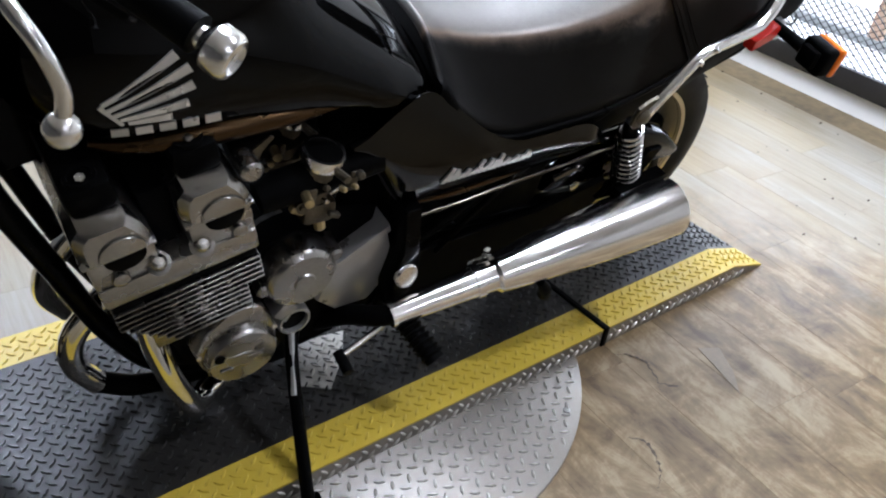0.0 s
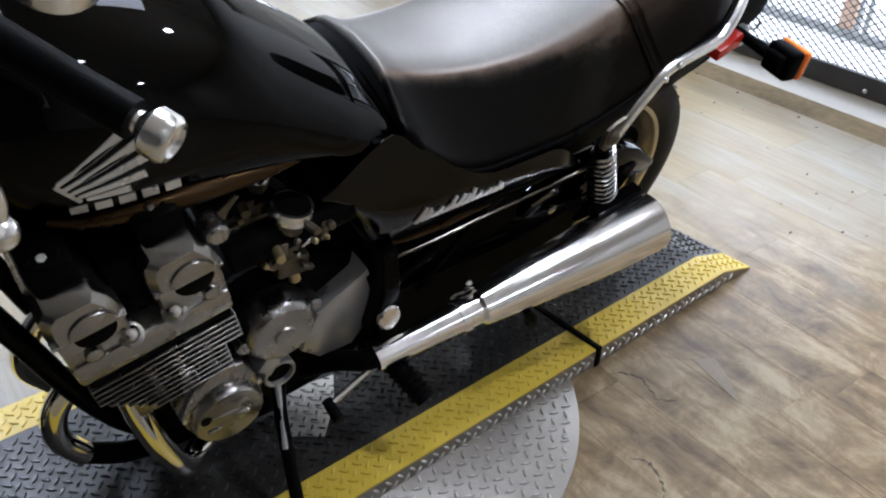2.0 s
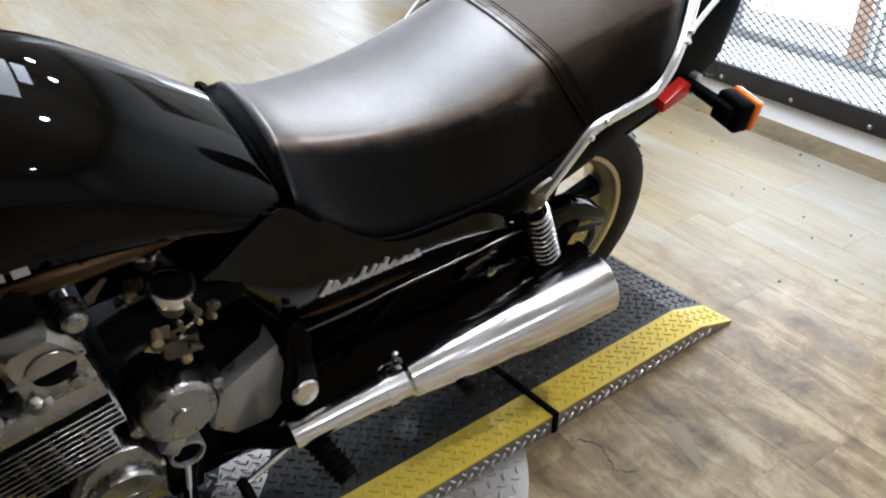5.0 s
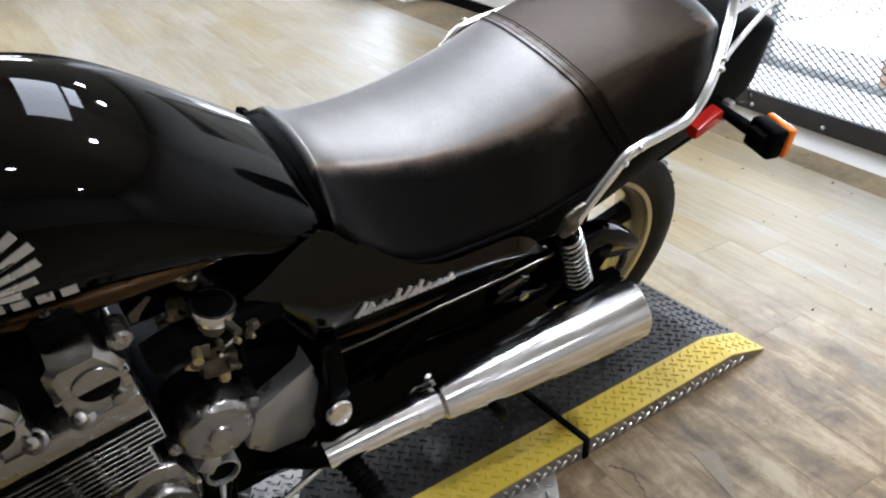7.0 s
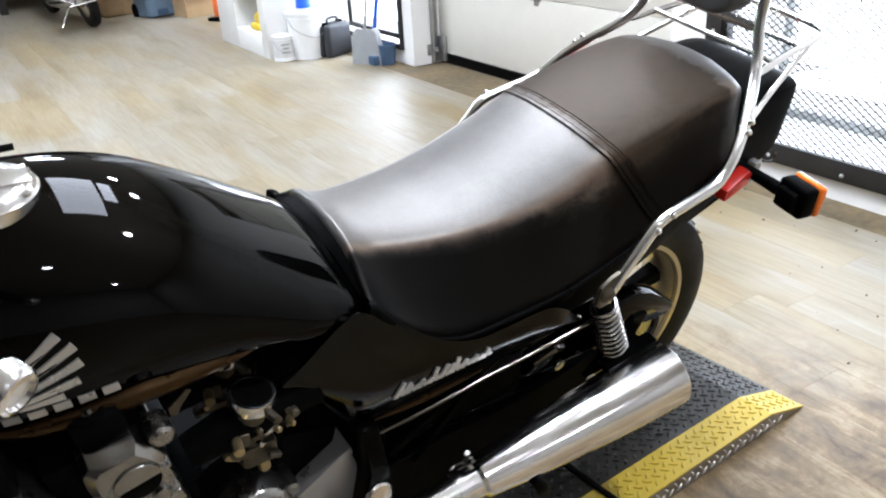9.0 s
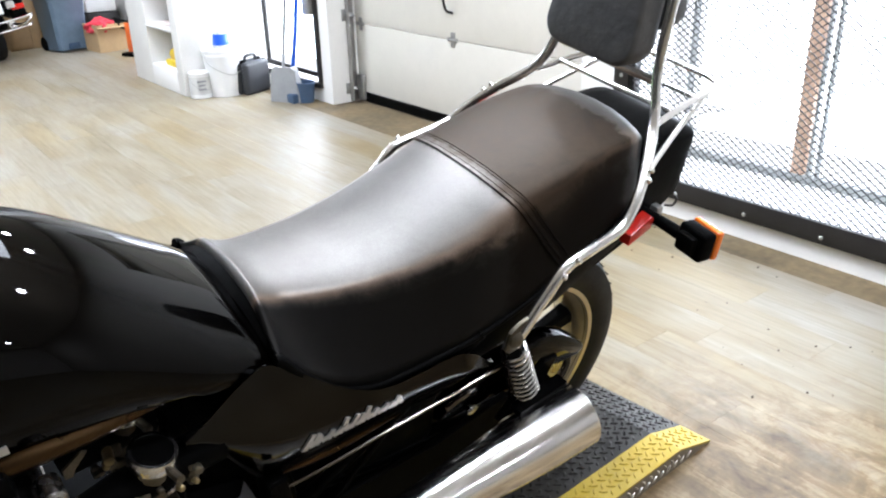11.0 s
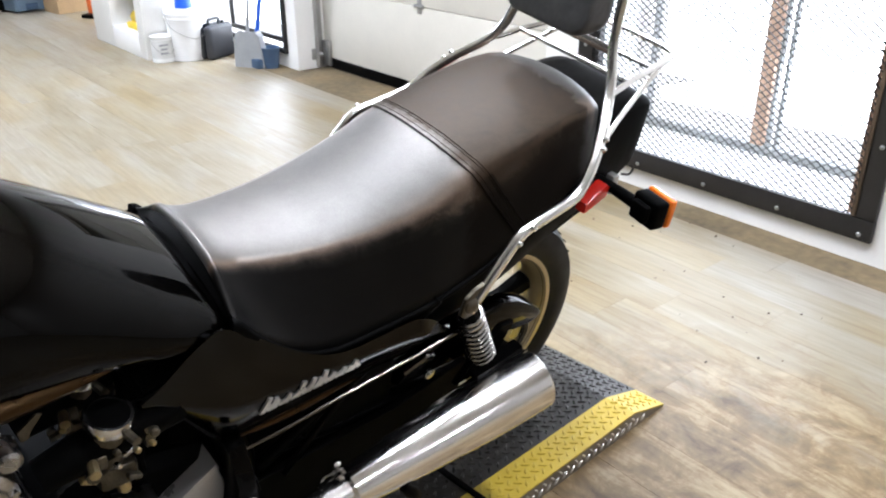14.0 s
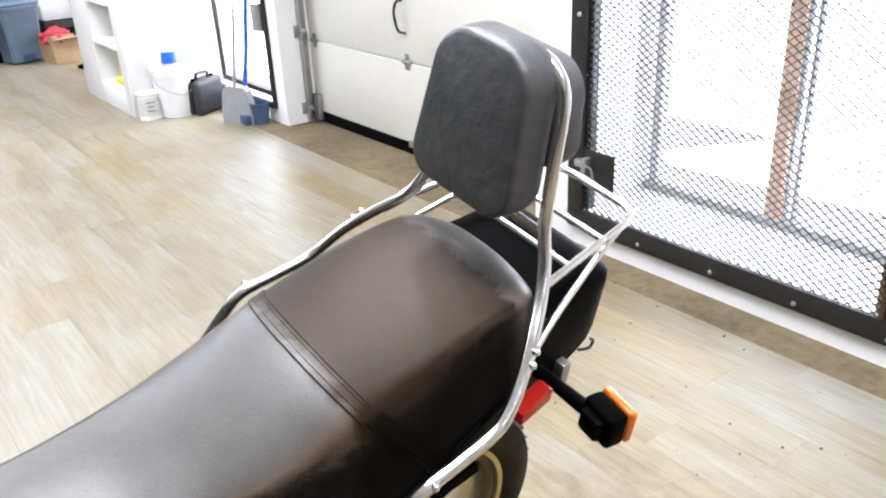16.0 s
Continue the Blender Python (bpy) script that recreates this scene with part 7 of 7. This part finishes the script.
leaning_cardboard(0.20, 8.66)
stick = thing("white_batten", "white painted batten leaning over the bin", "batten")
part("stick", boxed((-0.018, -0.012, 0.0), (0.018, 0.012, 1.15), 0.003, 2, pose(0.62, 8.52, 0.02, -4, -22, 0)), M_WALL, stick)

parked_bike("touring_motorcycle", pose(-0.13, 8.12, 0.0, 9, 0, -84) @ Matrix.Diagonal((1, 0.74, 0.95, 1)), M_FRAME, "black touring motorcycle with chrome trim, parked", True)
parked_bike("green_motorcycle", pose(-1.80, 3.35, 0, 0, 0, 90), M_GREENPL, "green sport motorcycle with silver engine, parked", False)


# ---- damage and dirt on the floor ----
def crack(points, width, seed):
    """A ragged dark split that runs along a few points."""
    rnd = random.Random(seed)
    bm = bmesh.new()
    line = []
    for (xa, ya), (xb, yb) in zip(points, points[1:]):
        for k in range(5):
            t = k / 5
            line.append((xa + (xb - xa) * t + rnd.uniform(-0.003, 0.003), ya + (yb - ya) * t + rnd.uniform(-0.003, 0.003)))
    rows = []
    for i, (x, y) in enumerate(line):
        w = width * math.sin(math.pi * (i + 0.5) / len(line)) * rnd.uniform(0.4, 1.3)
        rows.append([bm.verts.new((x - w, y - w * 0.6, 0.0012)), bm.verts.new((x + w, y + w * 0.6, 0.0012))])
    for a, b in zip(rows, rows[1:]):
        bm.faces.new((a[0], a[1], b[1], b[0]))
    return solid("floor_crack", bm, M_JOINT, "dark jagged crack in the worn plank floor", "crack", kind="structure", smooth=False)


crack([(-0.662, -0.085), (-0.635, -0.098), (-0.618, -0.120), (-0.612, -0.140), (-0.620, -0.165), (-0.626, -0.188), (-0.648, -0.222), (-0.656, -0.270)], 0.0045, 8)
crack([(-0.823, -0.294), (-0.800, -0.312), (-0.797, -0.335), (-0.808, -0.365), (-0.823, -0.389), (-0.852, -0.416), (-0.884, -0.435)], 0.0040, 9)
crack([(-0.640, -0.205), (-0.612, -0.232), (-0.590, -0.240)], 0.0030, 10)
bm = bmesh.new()
loft(bm, [[Vector((x, y, z)) for x, y in ((-0.455, -0.165), (-0.405, -0.190), (-0.440, -0.262), (-0.490, -0.325), (-0.470, -0.235))] for z in (0.0002, 0.0014)])
solid("floor_scuff", bm, M_SCUFF, "pale scuffed patch worn on the floor", "scuff", kind="structure", smooth=False)


def flake(x, y, r, seed):
    rr = random.Random(seed)
    n = rr.randint(5, 7)
    low, top = [], []
    for k in range(n):
        a = 2 * math.pi * k / n + rr.uniform(-0.3, 0.3)
        q = r * rr.uniform(0.5, 1.2)
        low.append(Vector((x + q * math.cos(a), y + 0.6 * q * math.sin(a), 0.0005)))
        top.append(Vector((x + 0.8 * q * math.cos(a), y + 0.5 * q * math.sin(a), 0.0005 + r * rr.uniform(0.3, 0.7))))
    return loft(bmesh.new(), [low, top])


rnd = random.Random(21)
for k in range(34):
    solid("dirt_flake", flake(rnd.uniform(0.25, 1.12), rnd.uniform(-0.1, 1.5), rnd.uniform(0.0025, 0.0075), k), M_JOINT, "small dark flake of dirt on the floor", "dirt", group="dirt on the floor")

# ---- floor planks, last of the setting ----
base_floor = solid("floor", boxed((-4.6, -8.0, -0.08), (1.12, 12.0, -0.0052)), M_JOINT, "grey-beige wood-look plank floor, worn brown in places", "floor", kind="structure", smooth=False)
PL, PWD = 1.22, 0.178


def plank_mesh():
    bm = bmesh.new()
    box(bm, (-PWD / 2 + 0.0001, -PL / 2 + 0.0001, -0.005), (PWD / 2 - 0.0001, PL / 2 - 0.0001, 0.0), 0.0005, 1)
    me = bpy.data.meshes.new("plank")
    bm.to_mesh(me)
    bm.free()
    me.materials.append(M_FLOOR)
    return me


one_plank = plank_mesh()
cv = [tuple(v.co) for v in one_plank.vertices]
cf = [tuple(p.vertices) for p in one_plank.polygons]
far_v, far_f, placed = [], [], 0
rnd = random.Random(4)
for c in range(32):
    x = 1.12 - PWD * (c + 0.5)
    y = -8.0 - rnd.random() * PL
    while y < 12.0:
        if y < -8.0 or y + PL > 12.0:
            lo, hi = max(y, -8.0), min(y + PL, 12.0)
            n = len(far_v)
            far_v += [(a + x, lo + (b / PL + 0.5) * (hi - lo), z) for a, b, z in cv]
            far_f += [tuple(i + n for i in q) for q in cf]
            y += PL
            continue
        cy = y + PL / 2
        if -2.9 < x and -0.9 < cy < 9.6 and placed < 300:
            ob = new("plank", one_plank)
            ob.location = (x, cy, 0)
            ob.parent = base_floor
            placed += 1
        else:
            n = len(far_v)
            far_v += [(a + x, b + cy, z) for a, b, z in cv]
            far_f += [tuple(i + n for i in q) for q in cf]
        y += PL
me = bpy.data.meshes.new("far_planks")
me.from_pydata(far_v, [], far_f)
me.materials.append(M_FLOOR)
far = new("far_planks", me)
far.parent = base_floor
tagged(far, "more of the same planks", kind="stuff")
